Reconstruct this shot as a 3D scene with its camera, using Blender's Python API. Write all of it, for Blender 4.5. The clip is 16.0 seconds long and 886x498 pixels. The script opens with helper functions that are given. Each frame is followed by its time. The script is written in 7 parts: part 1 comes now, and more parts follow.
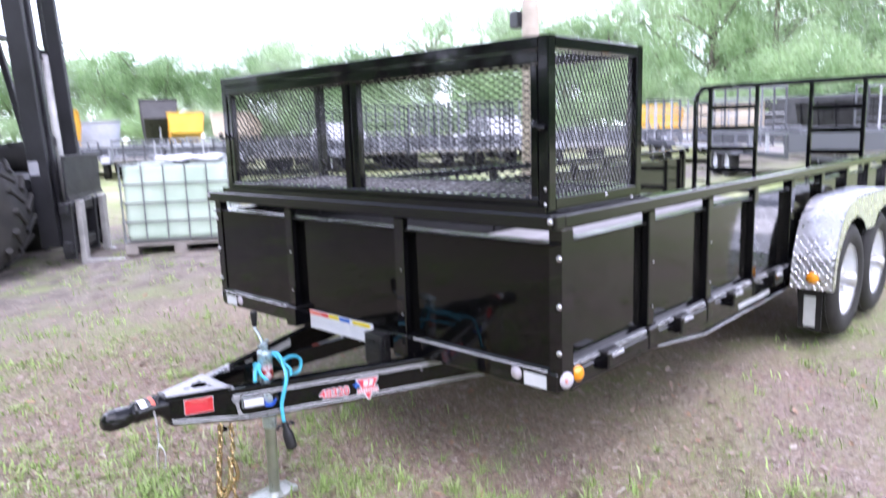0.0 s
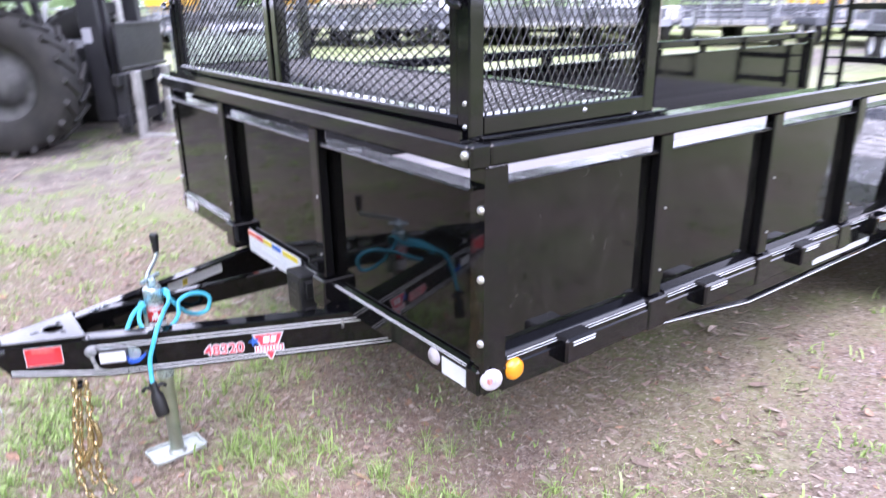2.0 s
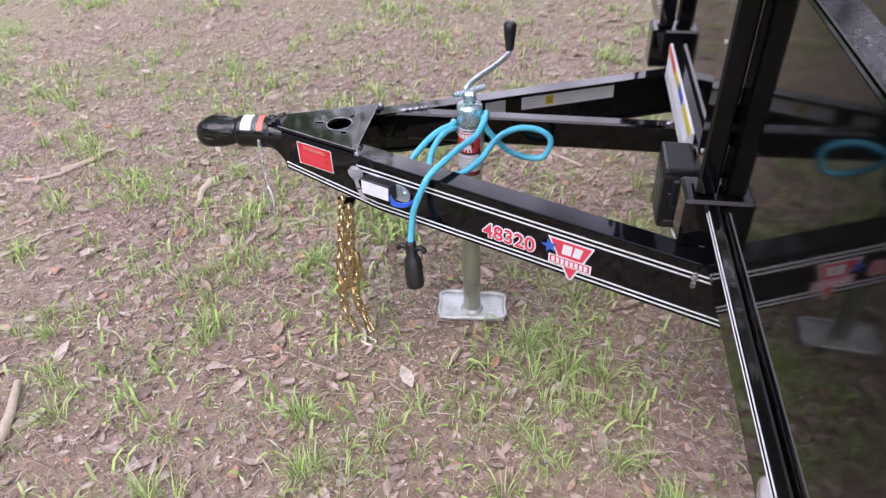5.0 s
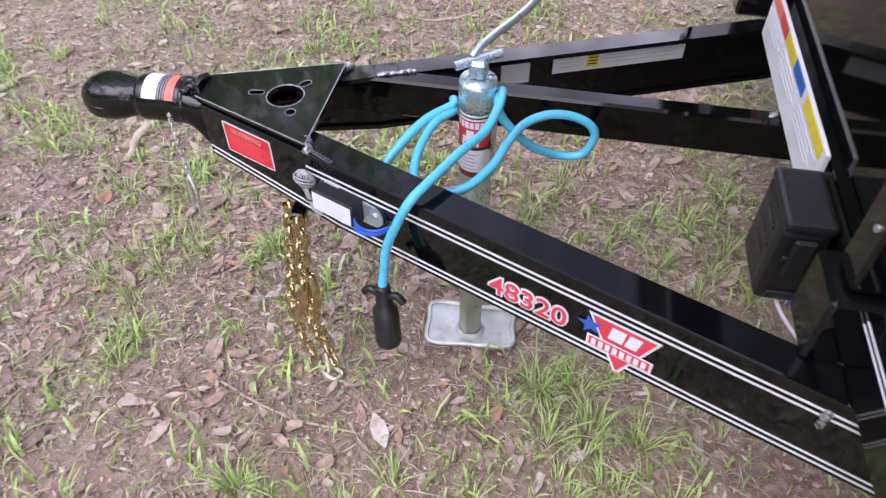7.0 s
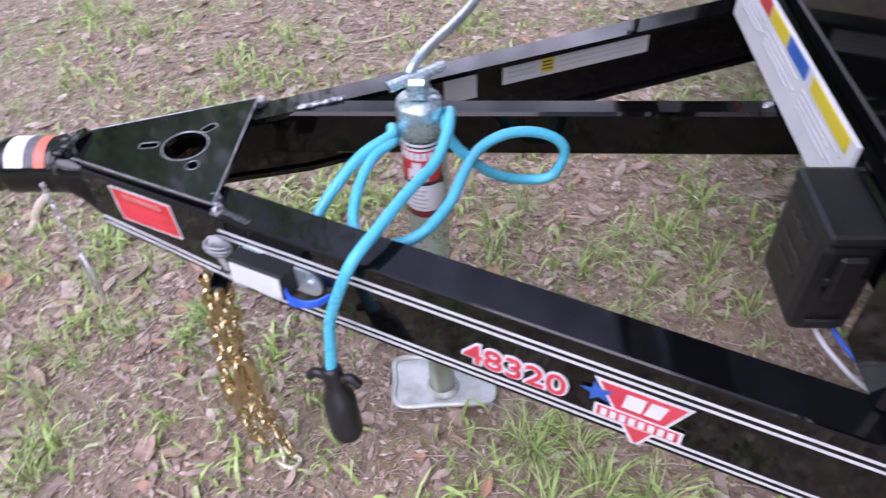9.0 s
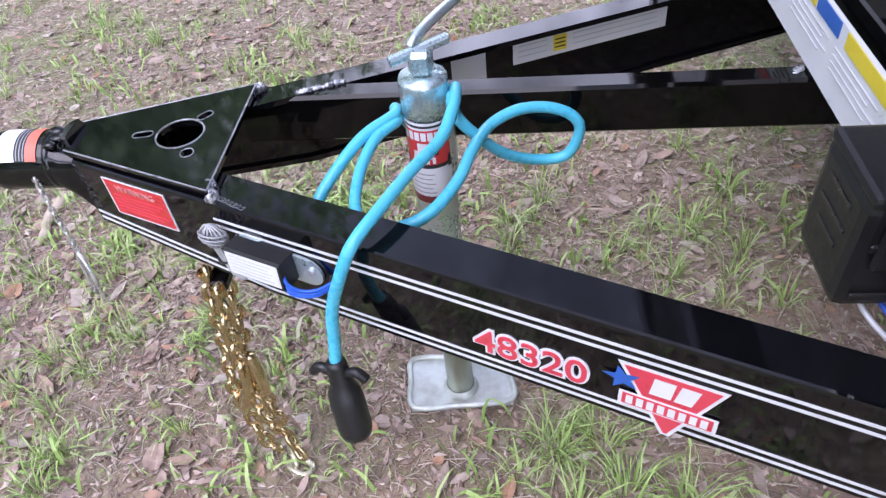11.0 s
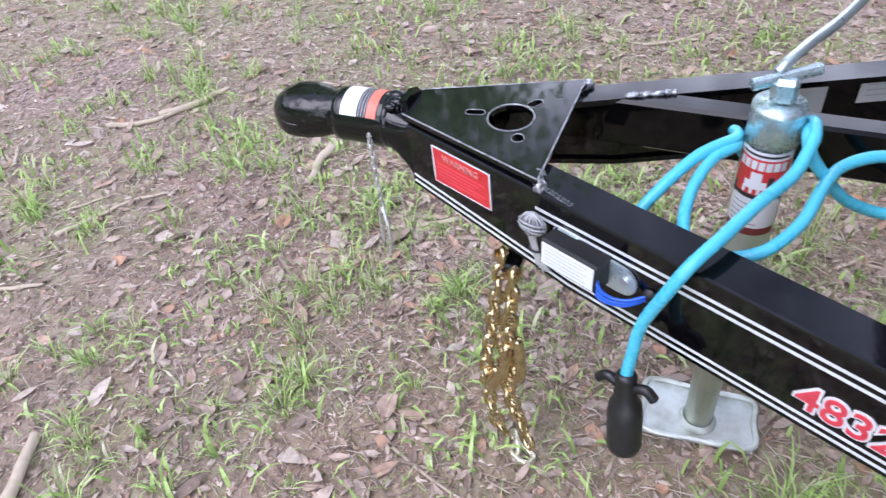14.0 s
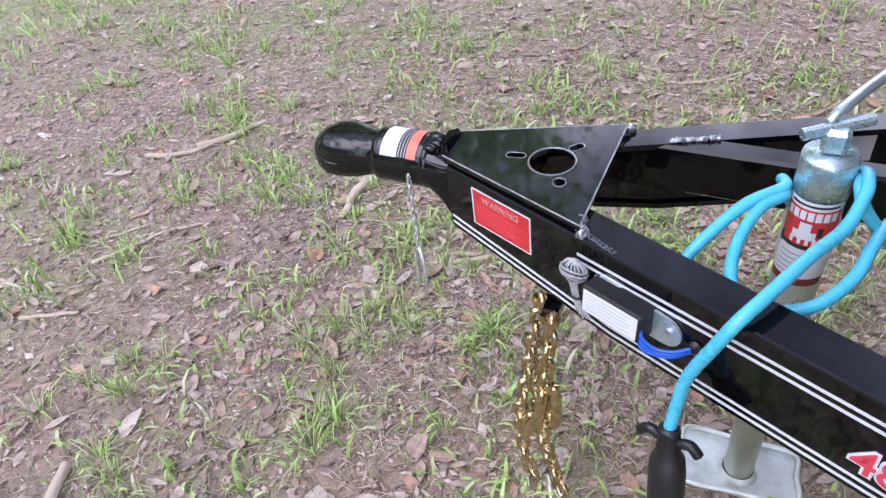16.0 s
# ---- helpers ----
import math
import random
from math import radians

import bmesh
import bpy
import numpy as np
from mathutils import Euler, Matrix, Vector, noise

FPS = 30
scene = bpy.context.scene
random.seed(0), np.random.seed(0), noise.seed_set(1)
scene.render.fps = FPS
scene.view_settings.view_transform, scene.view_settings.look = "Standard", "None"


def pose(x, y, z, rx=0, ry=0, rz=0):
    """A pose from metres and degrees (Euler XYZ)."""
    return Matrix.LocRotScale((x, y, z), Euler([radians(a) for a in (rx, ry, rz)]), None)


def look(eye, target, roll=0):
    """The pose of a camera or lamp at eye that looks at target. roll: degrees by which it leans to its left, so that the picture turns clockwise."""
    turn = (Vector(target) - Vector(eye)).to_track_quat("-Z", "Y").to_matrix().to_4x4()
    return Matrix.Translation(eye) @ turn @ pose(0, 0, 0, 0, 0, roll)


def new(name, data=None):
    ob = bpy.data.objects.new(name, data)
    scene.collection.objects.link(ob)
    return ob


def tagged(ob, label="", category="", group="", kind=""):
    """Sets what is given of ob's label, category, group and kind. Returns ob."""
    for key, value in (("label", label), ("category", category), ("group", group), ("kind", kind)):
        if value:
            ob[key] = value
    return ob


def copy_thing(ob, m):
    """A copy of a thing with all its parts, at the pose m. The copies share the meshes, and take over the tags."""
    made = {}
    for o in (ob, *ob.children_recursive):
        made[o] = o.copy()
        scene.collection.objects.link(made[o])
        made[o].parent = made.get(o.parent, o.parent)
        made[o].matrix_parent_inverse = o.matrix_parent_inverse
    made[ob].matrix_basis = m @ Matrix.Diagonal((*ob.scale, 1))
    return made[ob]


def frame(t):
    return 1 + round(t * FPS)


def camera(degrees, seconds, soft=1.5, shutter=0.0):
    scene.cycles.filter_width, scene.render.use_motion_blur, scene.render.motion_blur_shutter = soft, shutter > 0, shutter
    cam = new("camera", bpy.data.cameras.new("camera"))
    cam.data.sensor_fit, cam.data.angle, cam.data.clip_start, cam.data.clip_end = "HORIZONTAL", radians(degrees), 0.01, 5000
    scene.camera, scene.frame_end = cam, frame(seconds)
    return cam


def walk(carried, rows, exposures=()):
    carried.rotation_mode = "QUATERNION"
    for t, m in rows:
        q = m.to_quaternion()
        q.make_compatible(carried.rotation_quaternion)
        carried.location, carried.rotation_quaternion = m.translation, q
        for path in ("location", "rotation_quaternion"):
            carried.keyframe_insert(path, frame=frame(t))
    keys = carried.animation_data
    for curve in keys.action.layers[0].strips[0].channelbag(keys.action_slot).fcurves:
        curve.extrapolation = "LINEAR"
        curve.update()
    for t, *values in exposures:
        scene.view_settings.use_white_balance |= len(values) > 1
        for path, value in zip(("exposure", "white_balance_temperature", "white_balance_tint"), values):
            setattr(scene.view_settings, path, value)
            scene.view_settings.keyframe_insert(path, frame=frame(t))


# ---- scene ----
cam = camera(64.0, 16.0, soft=1.3, shutter=0.7)
PATH = [
    (0, (2.357, -1.88, 1.435), (1.0, -0.449, 1.103), -1.8),
    (0.3, (2.285, -1.783, 1.439), (0.974, -0.343, 1.004), -1.8),
    (0.5, (2.256, -1.637, 1.428), (0.941, -0.189, 1.011), -0.5),
    (1, (2.187, -1.391, 1.449), (0.936, 0.096, 0.977), -0.0),
    (1.2, (2.163, -1.33, 1.453), (0.912, 0.132, 0.912), -1.2),
    (1.5, (2.177, -1.169, 1.441), (0.76, 0.135, 0.9), -2.3),
    (2, (2.211, -0.929, 1.436), (0.692, 0.194, 0.779), -0.8),
    (2.5, (2.082, -0.758, 1.387), (0.469, 0.115, 0.587), 1.5),
    (3, (1.954, -0.599, 1.378), (0.267, -0.056, 0.453), 0.0),
    (3.5, (1.923, -0.422, 1.373), (0.169, -0.351, 0.415), -0.8),
    (4, (1.869, -0.316, 1.379), (0.124, -0.57, 0.436), -0.4),
    (4.5, (1.615, -0.29, 1.335), (-0.067, -0.506, 0.274), 1.4),
    (5, (1.401, -0.258, 1.31), (-0.146, -0.542, 0.075), -2.4),
    (5.2, (1.334, -0.231, 1.299), (-0.194, -0.585, 0.058), -3.2),
    (7.3, (0.849, -0.353, 1.166), (-0.483, -0.594, -0.306), -0.1),
    (7.5, (0.83, -0.371, 1.155), (-0.507, -0.6, -0.315), 0.1),
    (8, (0.785, -0.391, 1.127), (-0.571, -0.597, -0.329), -0.5),
    (8.5, (0.748, -0.388, 1.092), (-0.638, -0.595, -0.335), -2.9),
    (9, (0.726, -0.349, 1.077), (-0.673, -0.496, -0.344), -3.9),
    (9.2, (0.72, -0.334, 1.077), (-0.678, -0.464, -0.347), -4.6),
    (11.3, (0.711, -0.339, 1.013), (-0.707, -0.568, -0.379), -7.5),
    (11.5, (0.72, -0.345, 1.029), (-0.688, -0.591, -0.37), -7.3),
    (12, (0.728, -0.364, 1.049), (-0.667, -0.711, -0.341), -7.8),
    (12.5, (0.735, -0.392, 1.062), (-0.669, -0.845, -0.289), -7.4),
    (13, (0.73, -0.427, 1.055), (-0.621, -0.992, -0.307), -8.0),
    (13.5, (0.732, -0.454, 1.054), (-0.579, -1.083, -0.32), -8.1),
    (14, (0.732, -0.486, 1.044), (-0.556, -1.16, -0.33), -7.8),
    (14.5, (0.724, -0.502, 1.042), (-0.566, -1.216, -0.309), -8.2),
    (15, (0.723, -0.507, 1.051), (-0.576, -1.252, -0.275), -8.2),
    (15.5, (0.72, -0.507, 1.051), (-0.589, -1.26, -0.26), -7.9),
    (16, (0.723, -0.506, 1.052), (-0.591, -1.262, -0.253), -8.1),
]
EXPOSURES = [(0, 0.31, 5680, 27), (0.5, 0.35, 5620, 27), (1.2, 0.5, 5620, 27), (2.0, 0.62, 5660, 28), (2.6, 0.69, 5800, 29), (3.5, 0.38, 5980, 28), (4.4, 0.04, 6060, 28), (5.0, -0.08, 6100, 30), (7.5, -0.05, 5960, 31), (9.0, 0.0, 5780, 33), (11.5, 0.06, 5670, 26), (13, 0.1, 5670, 25), (14.5, -0.01, 5690, 21), (16, -0.1, 5690, 24)]
walk(cam, [(t, look(eye, target, roll)) for t, eye, target, roll in PATH], EXPOSURES)
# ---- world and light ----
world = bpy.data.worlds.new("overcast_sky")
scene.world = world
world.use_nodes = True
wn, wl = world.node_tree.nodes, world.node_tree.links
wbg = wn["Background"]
sky = wn.new("ShaderNodeTexSky")
sky.sky_type = "NISHITA"
sky.sun_disc = False
sky.sun_elevation, sky.sun_rotation = radians(61.5), radians(129)
sky.air_density, sky.dust_density = 1.0, 6.0
cloud = wn.new("ShaderNodeMix")
cloud.data_type = "RGBA"
cloud.inputs[0].default_value = 0.8
# low sky made bright and overhead dark, to shape reflections in black paint
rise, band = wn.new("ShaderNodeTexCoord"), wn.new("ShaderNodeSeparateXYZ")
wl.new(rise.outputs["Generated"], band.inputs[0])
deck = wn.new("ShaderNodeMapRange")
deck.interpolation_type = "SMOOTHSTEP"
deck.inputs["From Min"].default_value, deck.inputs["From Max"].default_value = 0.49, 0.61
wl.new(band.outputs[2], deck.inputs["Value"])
sky_bands = wn.new("ShaderNodeMix")
sky_bands.data_type = "RGBA"
sky_bands.inputs[6].default_value, sky_bands.inputs[7].default_value = (26.0, 26.7, 27.8, 1), (5.0, 5.5, 6.4, 1)
wl.new(deck.outputs[0], sky_bands.inputs[0])
# soft mottling put into the sky so that black paint reflects in patches
sky_patches, shade, mottle = wn.new("ShaderNodeTexNoise"), wn.new("ShaderNodeMapRange"), wn.new("ShaderNodeMix")
sky_patches.inputs["Scale"].default_value, sky_patches.inputs["Detail"].default_value = 9.0, 8.0
wl.new(rise.outputs["Generated"], sky_patches.inputs["Vector"])
shade.inputs["From Min"].default_value, shade.inputs["From Max"].default_value = 0.35, 0.65
shade.inputs["To Min"].default_value, shade.inputs["To Max"].default_value = 0.6, 1.4
wl.new(sky_patches.outputs["Fac"], shade.inputs["Value"])
mottle.data_type, mottle.blend_type = "RGBA", "MULTIPLY"
mottle.inputs[0].default_value = 1.0
wl.new(sky_bands.outputs[2], mottle.inputs[6])
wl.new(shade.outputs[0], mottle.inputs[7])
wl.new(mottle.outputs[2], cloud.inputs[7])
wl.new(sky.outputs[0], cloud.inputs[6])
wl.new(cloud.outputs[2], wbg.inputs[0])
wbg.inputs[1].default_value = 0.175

sun_data = bpy.data.lights.new("sun", "SUN")
sun_data.energy, sun_data.angle, sun_data.color = 2.3, radians(45), (1.0, 0.97, 0.94)
sun = new("sun", sun_data)
sun.matrix_world = look((5.5, -3.9, 11.5), (0.6, 0, 0))

# ---- materials ----


class Mat:
    """A principled material with short ways to add nodes."""

    def __init__(self, name, color=(0.5, 0.5, 0.5), rough=0.5, metal=0.0, coat=0.0):
        self.m = bpy.data.materials.new(name)
        self.m.use_nodes = True
        self.n, self.l = self.m.node_tree.nodes, self.m.node_tree.links
        self.b = self.n["Principled BSDF"]
        self.b.inputs["Base Color"].default_value = (*color, 1)
        self.b.inputs["Roughness"].default_value = rough
        self.b.inputs["Metallic"].default_value = metal
        self.b.inputs["Coat Weight"].default_value = coat
        self.b.inputs["Coat Roughness"].default_value = 0.04

    def coord(self, scale=(1, 1, 1), kind="Object"):
        tc, mp = self.n.new("ShaderNodeTexCoord"), self.n.new("ShaderNodeMapping")
        mp.inputs["Scale"].default_value = scale
        self.l.new(tc.outputs[kind], mp.inputs[0])
        return mp.outputs[0]

    def noise(self, scale, detail=4, rough=0.55, at=None):
        t = self.n.new("ShaderNodeTexNoise")
        t.inputs["Scale"].default_value, t.inputs["Detail"].default_value, t.inputs["Roughness"].default_value = scale, detail, rough
        self.l.new(at or self.coord(), t.inputs["Vector"])
        return t.outputs["Fac"]

    def ramp(self, fac, stops):
        r = self.n.new("ShaderNodeValToRGB")
        e = r.color_ramp.elements
        while len(e) < len(stops):
            e.new(0.5)
        for k, (p, c) in zip(e, stops):
            k.position, k.color = p, (*c, 1) if len(c) == 3 else c
        self.l.new(fac, r.inputs[0])
        return r.outputs[0]

    def mix(self, fac, a, b, kind="MIX"):
        x = self.n.new("ShaderNodeMix")
        x.data_type, x.blend_type = "RGBA", kind
        for k, v in ((0, fac), (6, a), (7, b)):
            if isinstance(v, (int, float)):
                x.inputs[k].default_value = v
            elif isinstance(v, tuple):
                x.inputs[k].default_value = (*v, 1)
            else:
                self.l.new(v, x.inputs[k])
        return x.outputs[2]

    def color(self, out):
        self.l.new(out, self.b.inputs["Base Color"])
        return self

    def rough(self, out):
        self.l.new(out, self.b.inputs["Roughness"])
        return self

    def bump(self, height, strength=0.3, distance=0.01):
        b = self.n.new("ShaderNodeBump")
        b.inputs["Strength"].default_value, b.inputs["Distance"].default_value = strength, distance
        self.l.new(height, b.inputs["Height"])
        self.l.new(b.outputs[0], self.b.inputs["Normal"])
        return self

    def random(self, kind="island"):
        if kind == "island":
            return self.n.new("ShaderNodeNewGeometry").outputs["Random Per Island"]
        return self.n.new("ShaderNodeObjectInfo").outputs["Random"]


def varied(name, a, b, scale, rough=0.5, metal=0.0, coat=0.0, bump=0.0, spread=0.15, fine=None):
    """A material that drifts between two colours, with uneven gloss and a fine grain."""
    m = Mat(name, a, rough, metal, coat)
    big = m.noise(scale, 5)
    grain = m.noise(fine or scale * 14, 3)
    c = m.mix(m.ramp(big, [(0.35, (0, 0, 0)), (0.65, (1, 1, 1))]), a, b)
    m.color(c)
    m.rough(m.ramp(m.mix(0.5, big, grain), [(0.3, (max(rough - spread, 0.02),) * 3), (0.7, (min(rough + spread, 1),) * 3)]))
    if bump:
        m.bump(grain, bump, 0.004)
    return m.m


# pale grey for hole rims and for highlights painted along the plate's edges
M_EDGE = varied("pale_edge_highlight", (0.42, 0.43, 0.45), (0.15, 0.15, 0.16), 120, 0.3, 0.5)
M_PALEPRINT = varied("pale_pink_print", (0.68, 0.3, 0.28), (0.6, 0.22, 0.21), 60, 0.5)
M_LILAC = varied("faded_blue_print", (0.42, 0.46, 0.66), (0.5, 0.52, 0.7), 40, 0.4)
M_PINZINC = varied("bright_zinc_wire", (0.62, 0.63, 0.65), (0.78, 0.78, 0.8), 60, 0.3, 0.8)


def smudged(name, base, smear_tone, rough, amount):
    """Gloss paint with dried smears and fine dusty specks; these paint sheen on M_FLANGE and M_SIDE."""
    m = Mat(name, base, rough)
    at = m.coord()
    smear, fine, speck = m.noise(11, 6, 0.65, m.coord((1.0, 2.2, 1.0))), m.noise(70, 4, 0.6, at), m.noise(260, 2, 0.5, at)
    mask = m.mix(1.0, m.ramp(smear, [(0.5, (0, 0, 0)), (0.72, (1, 1, 1))]), m.ramp(fine, [(0.4, (0, 0, 0)), (0.65, (1, 1, 1))]), "MULTIPLY")
    mask = m.mix(1.0, mask, m.ramp(speck, [(0.68, (0, 0, 0)), (0.74, (0.7, 0.7, 0.7))]), "ADD")
    m.color(m.mix(m.mix(1.0, mask, (amount,) * 3, "MULTIPLY"), base, smear_tone))
    m.rough(m.ramp(smear, [(0.35, (rough * 0.7,) * 3), (0.7, (rough * 1.9,) * 3)]))
    return m.bump(fine, 0.012, 0.004).m


M_PLATE = smudged("smudged_black_plate", (0.004, 0.004, 0.005), (0.26, 0.28, 0.31), 0.035, 0.045)
M_BEAM = smudged("dusty_gloss_black_beam", (0.003, 0.003, 0.004), (0.24, 0.26, 0.29), 0.03, 0.02)
# pale tone paints the sky's sheen onto the folded flanges
M_FLANGE = smudged("sheen_painted_flange", (0.01, 0.01, 0.011), (0.52, 0.52, 0.55), 0.16, 0.8)
# same paint as M_PANEL, lightened to paint in the sides' brighter reflections
M_SIDE = smudged("brightened_black_side_sheet", (0.004, 0.004, 0.004), (0.3, 0.27, 0.24), 0.07, 0.1)
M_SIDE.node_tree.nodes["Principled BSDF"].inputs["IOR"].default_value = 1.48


def crumpled(name, depth):
    m = Mat(name, (0.005, 0.005, 0.005), 0.13)
    fold, fine = m.noise(26, 3, 0.5, m.coord((1.6, 0.8, 1.6))), m.noise(90, 3, 0.5)
    m.rough(m.ramp(fine, [(0.35, (0.08,) * 3), (0.7, (0.25,) * 3)]))
    return m.bump(m.mix(0.25, fold, fine), depth, 0.012).m


M_CRUMPLED, M_CAST = crumpled("lumpy_gloss_black_paint", 0.2), crumpled("painted_black_casting", 0.48)
M_BLACK = varied("gloss_black_paint", (0.003, 0.003, 0.004), (0.005, 0.005, 0.006), 3.0, 0.06, 0, 0.0, 0.012, 0.04, 60)
M_PANEL = varied("gloss_black_sheet", (0.002, 0.002, 0.002), (0.004, 0.004, 0.004), 1.2, 0.06, 0, 0.0, 0.008, 0.04, 9)
M_BLACK.node_tree.nodes["Principled BSDF"].inputs["IOR"].default_value = 1.5
M_PLATE.node_tree.nodes["Principled BSDF"].inputs["IOR"].default_value = 1.55
M_BEAM.node_tree.nodes["Principled BSDF"].inputs["IOR"].default_value = 1.45
M_MESH = varied("black_mesh_paint", (0.02, 0.02, 0.021), (0.03, 0.03, 0.031), 6, 0.25, 0, 0.0, 0.0, 0.08, 60)
M_MESH.node_tree.nodes["Principled BSDF"].inputs["IOR"].default_value = 1.5
M_PANEL.node_tree.nodes["Principled BSDF"].inputs["IOR"].default_value = 1.35
M_WEAR = varied("worn_black_paint", (0.006, 0.006, 0.007), (0.03, 0.03, 0.032), 5.0, 0.3, 0, 0.3, 0.05, 0.12, 80)
M_RUBBER = varied("tyre_rubber", (0.012, 0.012, 0.012), (0.03, 0.028, 0.026), 7, 0.75, 0, 0, 0.15)
M_PLASTIC = varied("black_plastic", (0.01, 0.01, 0.011), (0.016, 0.016, 0.017), 10, 0.42, 0, 0, 0.06)
M_GREYTAG = varied("dull_grey_tag", (0.5, 0.53, 0.5), (0.62, 0.64, 0.62), 14, 0.5)
M_ZINC = varied("zinc_plated_steel", (0.52, 0.66, 0.7), (0.66, 0.75, 0.77), 14, 0.3, 0.7, 0, 0.05, 0.1)
M_PALEZINC = varied("dull_pale_zinc", (0.42, 0.43, 0.38), (0.68, 0.72, 0.69), 22, 0.4, 0.45, 0, 0.08, 0.12)
M_BOLT = varied("bright_zinc_bolt", (0.72, 0.72, 0.73), (0.58, 0.58, 0.6), 60, 0.42, 0.9, 0, 0.2)
M_GOLD = varied("yellow_zinc_chain", (0.78, 0.64, 0.4), (0.5, 0.38, 0.2), 60, 0.24, 1.0, 0, 0.03, 0.08)
M_PALEGOLD = varied("pale_yellow_zinc_hook", (0.8, 0.75, 0.58), (0.7, 0.66, 0.52), 30, 0.3, 0.8)
M_CABLE = varied("sky_blue_cable_jacket", (0.08, 0.48, 0.66), (0.11, 0.56, 0.72), 9, 0.32, 0, 0, 0.02)
M_WIRE = varied("blue_wire", (0.02, 0.1, 0.6), (0.03, 0.14, 0.7), 9, 0.4)
M_GREY_WIRE = varied("clear_grey_wire", (0.35, 0.36, 0.37), (0.5, 0.5, 0.5), 20, 0.3)
M_RED = varied("red_sticker", (0.6, 0.03, 0.035), (0.66, 0.05, 0.05), 20, 0.35)
M_PINK = varied("red_vinyl", (0.68, 0.05, 0.08), (0.74, 0.07, 0.1), 20, 0.35)
M_WHITE = varied("white_sticker", (0.72, 0.74, 0.78), (0.8, 0.81, 0.84), 12, 0.4)
# real stripes and label borders on the tongue, painted edge highlights on the bed
M_STRIPE = varied("white_stripe_and_highlight", (0.78, 0.79, 0.82), (0.7, 0.71, 0.73), 12, 0.4)
M_BLUE = varied("blue_sticker", (0.03, 0.12, 0.5), (0.05, 0.16, 0.55), 20, 0.4)
M_YELLOW = varied("yellow_sticker", (0.75, 0.6, 0.03), (0.8, 0.66, 0.05), 20, 0.4)
M_INK = varied("grey_print", (0.3, 0.31, 0.34), (0.36, 0.36, 0.4), 20, 0.5)
M_FAINT = varied("faint_print", (0.52, 0.54, 0.57), (0.6, 0.61, 0.64), 20, 0.5)
M_DARKPRINT = varied("dark_print", (0.02, 0.02, 0.025), (0.03, 0.03, 0.03), 20, 0.5)
M_AMBER = varied("amber_lens", (0.85, 0.3, 0.0), (0.9, 0.36, 0.01), 30, 0.2, 0, 0.6)
M_CLEAR = varied("clear_reflector", (0.5, 0.46, 0.53), (0.64, 0.6, 0.66), 60, 0.18, 0, 0.6)
M_RIM = varied("white_painted_rim", (0.72, 0.74, 0.78), (0.8, 0.8, 0.82), 8, 0.35)


def plank_material():
    m = Mat("weathered_deck_board", rough=0.6)
    at = m.coord((14, 1.2, 14))
    g = m.noise(3, 6, 0.6, at)
    tone = m.ramp(m.random("object"), [(0, (0.28, 0.27, 0.27)), (1, (0.42, 0.4, 0.4))])
    m.color(m.mix(m.ramp(g, [(0.3, (0.2, 0.2, 0.2)), (0.75, (0, 0, 0))]), tone, (0.16, 0.145, 0.13)))
    return m.bump(g, 0.25, 0.004).m


def tread_material():
    """Bright treadplate sheet: the raised bars are geometry, this is its mill finish."""
    m = Mat("bright_aluminium_treadplate", (0.8, 0.81, 0.83), 0.28, 1.0)
    v = m.noise(26, 3)
    m.color(m.mix(m.ramp(v, [(0.35, (0, 0, 0)), (0.7, (1, 1, 1))]), (0.86, 0.87, 0.9), (0.72, 0.72, 0.74)))
    m.rough(m.ramp(v, [(0.3, (0.2,) * 3), (0.7, (0.4,) * 3)]))
    return m.bump(m.noise(70, 2), 0.08, 0.003).m


M_PLANK, M_FENDER = plank_material(), tread_material()

# ---- building helpers ----


OFFSET = Vector((0, 0, 0))       # where the parts being built stand against their own numbers


def part(name, bm, material, parent=None, label="", smooth=False):
    """Links a bmesh as one mesh object under a thing or a part, in world places."""
    bm.transform(Matrix.Translation(OFFSET))
    me = bpy.data.meshes.new(name)
    bmesh.ops.recalc_face_normals(bm, faces=bm.faces)
    bm.to_mesh(me)
    bm.free()
    if smooth:
        me.polygons.foreach_set("use_smooth", [True] * len(me.polygons))
    me.materials.append(material)
    ob = new(name, me)
    if parent is not None:
        ob.parent = parent
        ob.matrix_parent_inverse = whole(parent).inverted()
    if label:
        tagged(ob, label)
    return ob


def whole(ob):
    """World matrix of an object that may be nested, without waiting for an update."""
    m = ob.matrix_basis.copy()
    return whole(ob.parent) @ ob.matrix_parent_inverse @ m if ob.parent else m


def thing(name, label, category, at=(0, 0, 0), group="", kind="", turn=0.0):
    e = new(name)
    e.empty_display_size = 0.1
    e.matrix_basis = pose(*at, 0, 0, turn)
    return tagged(e, label, category, group, kind)


def box(lo, hi, bevel=0.0, bm=None, segments=1):
    bm = bm or bmesh.new()
    r = bmesh.ops.create_cube(bm, size=1)
    vs = r["verts"]
    for v in vs:
        v.co = Vector([lo[k] + (hi[k] - lo[k]) * (v.co[k] + 0.5) for k in range(3)])
    if bevel:
        es = list({e for v in vs for e in v.link_edges})
        bmesh.ops.bevel(bm, geom=es, offset=bevel, segments=segments, affect="EDGES", profile=0.6)
    return bm


def hexa(bottom, top, bm=None):
    """A solid between two rings of points in the same order."""
    bm = bm or bmesh.new()
    a, b = [bm.verts.new(p) for p in bottom], [bm.verts.new(p) for p in top]
    n = len(a)
    bm.faces.new(a[::-1])
    bm.faces.new(b)
    for k in range(n):
        bm.faces.new((a[k], a[(k + 1) % n], b[(k + 1) % n], b[k]))
    return bm


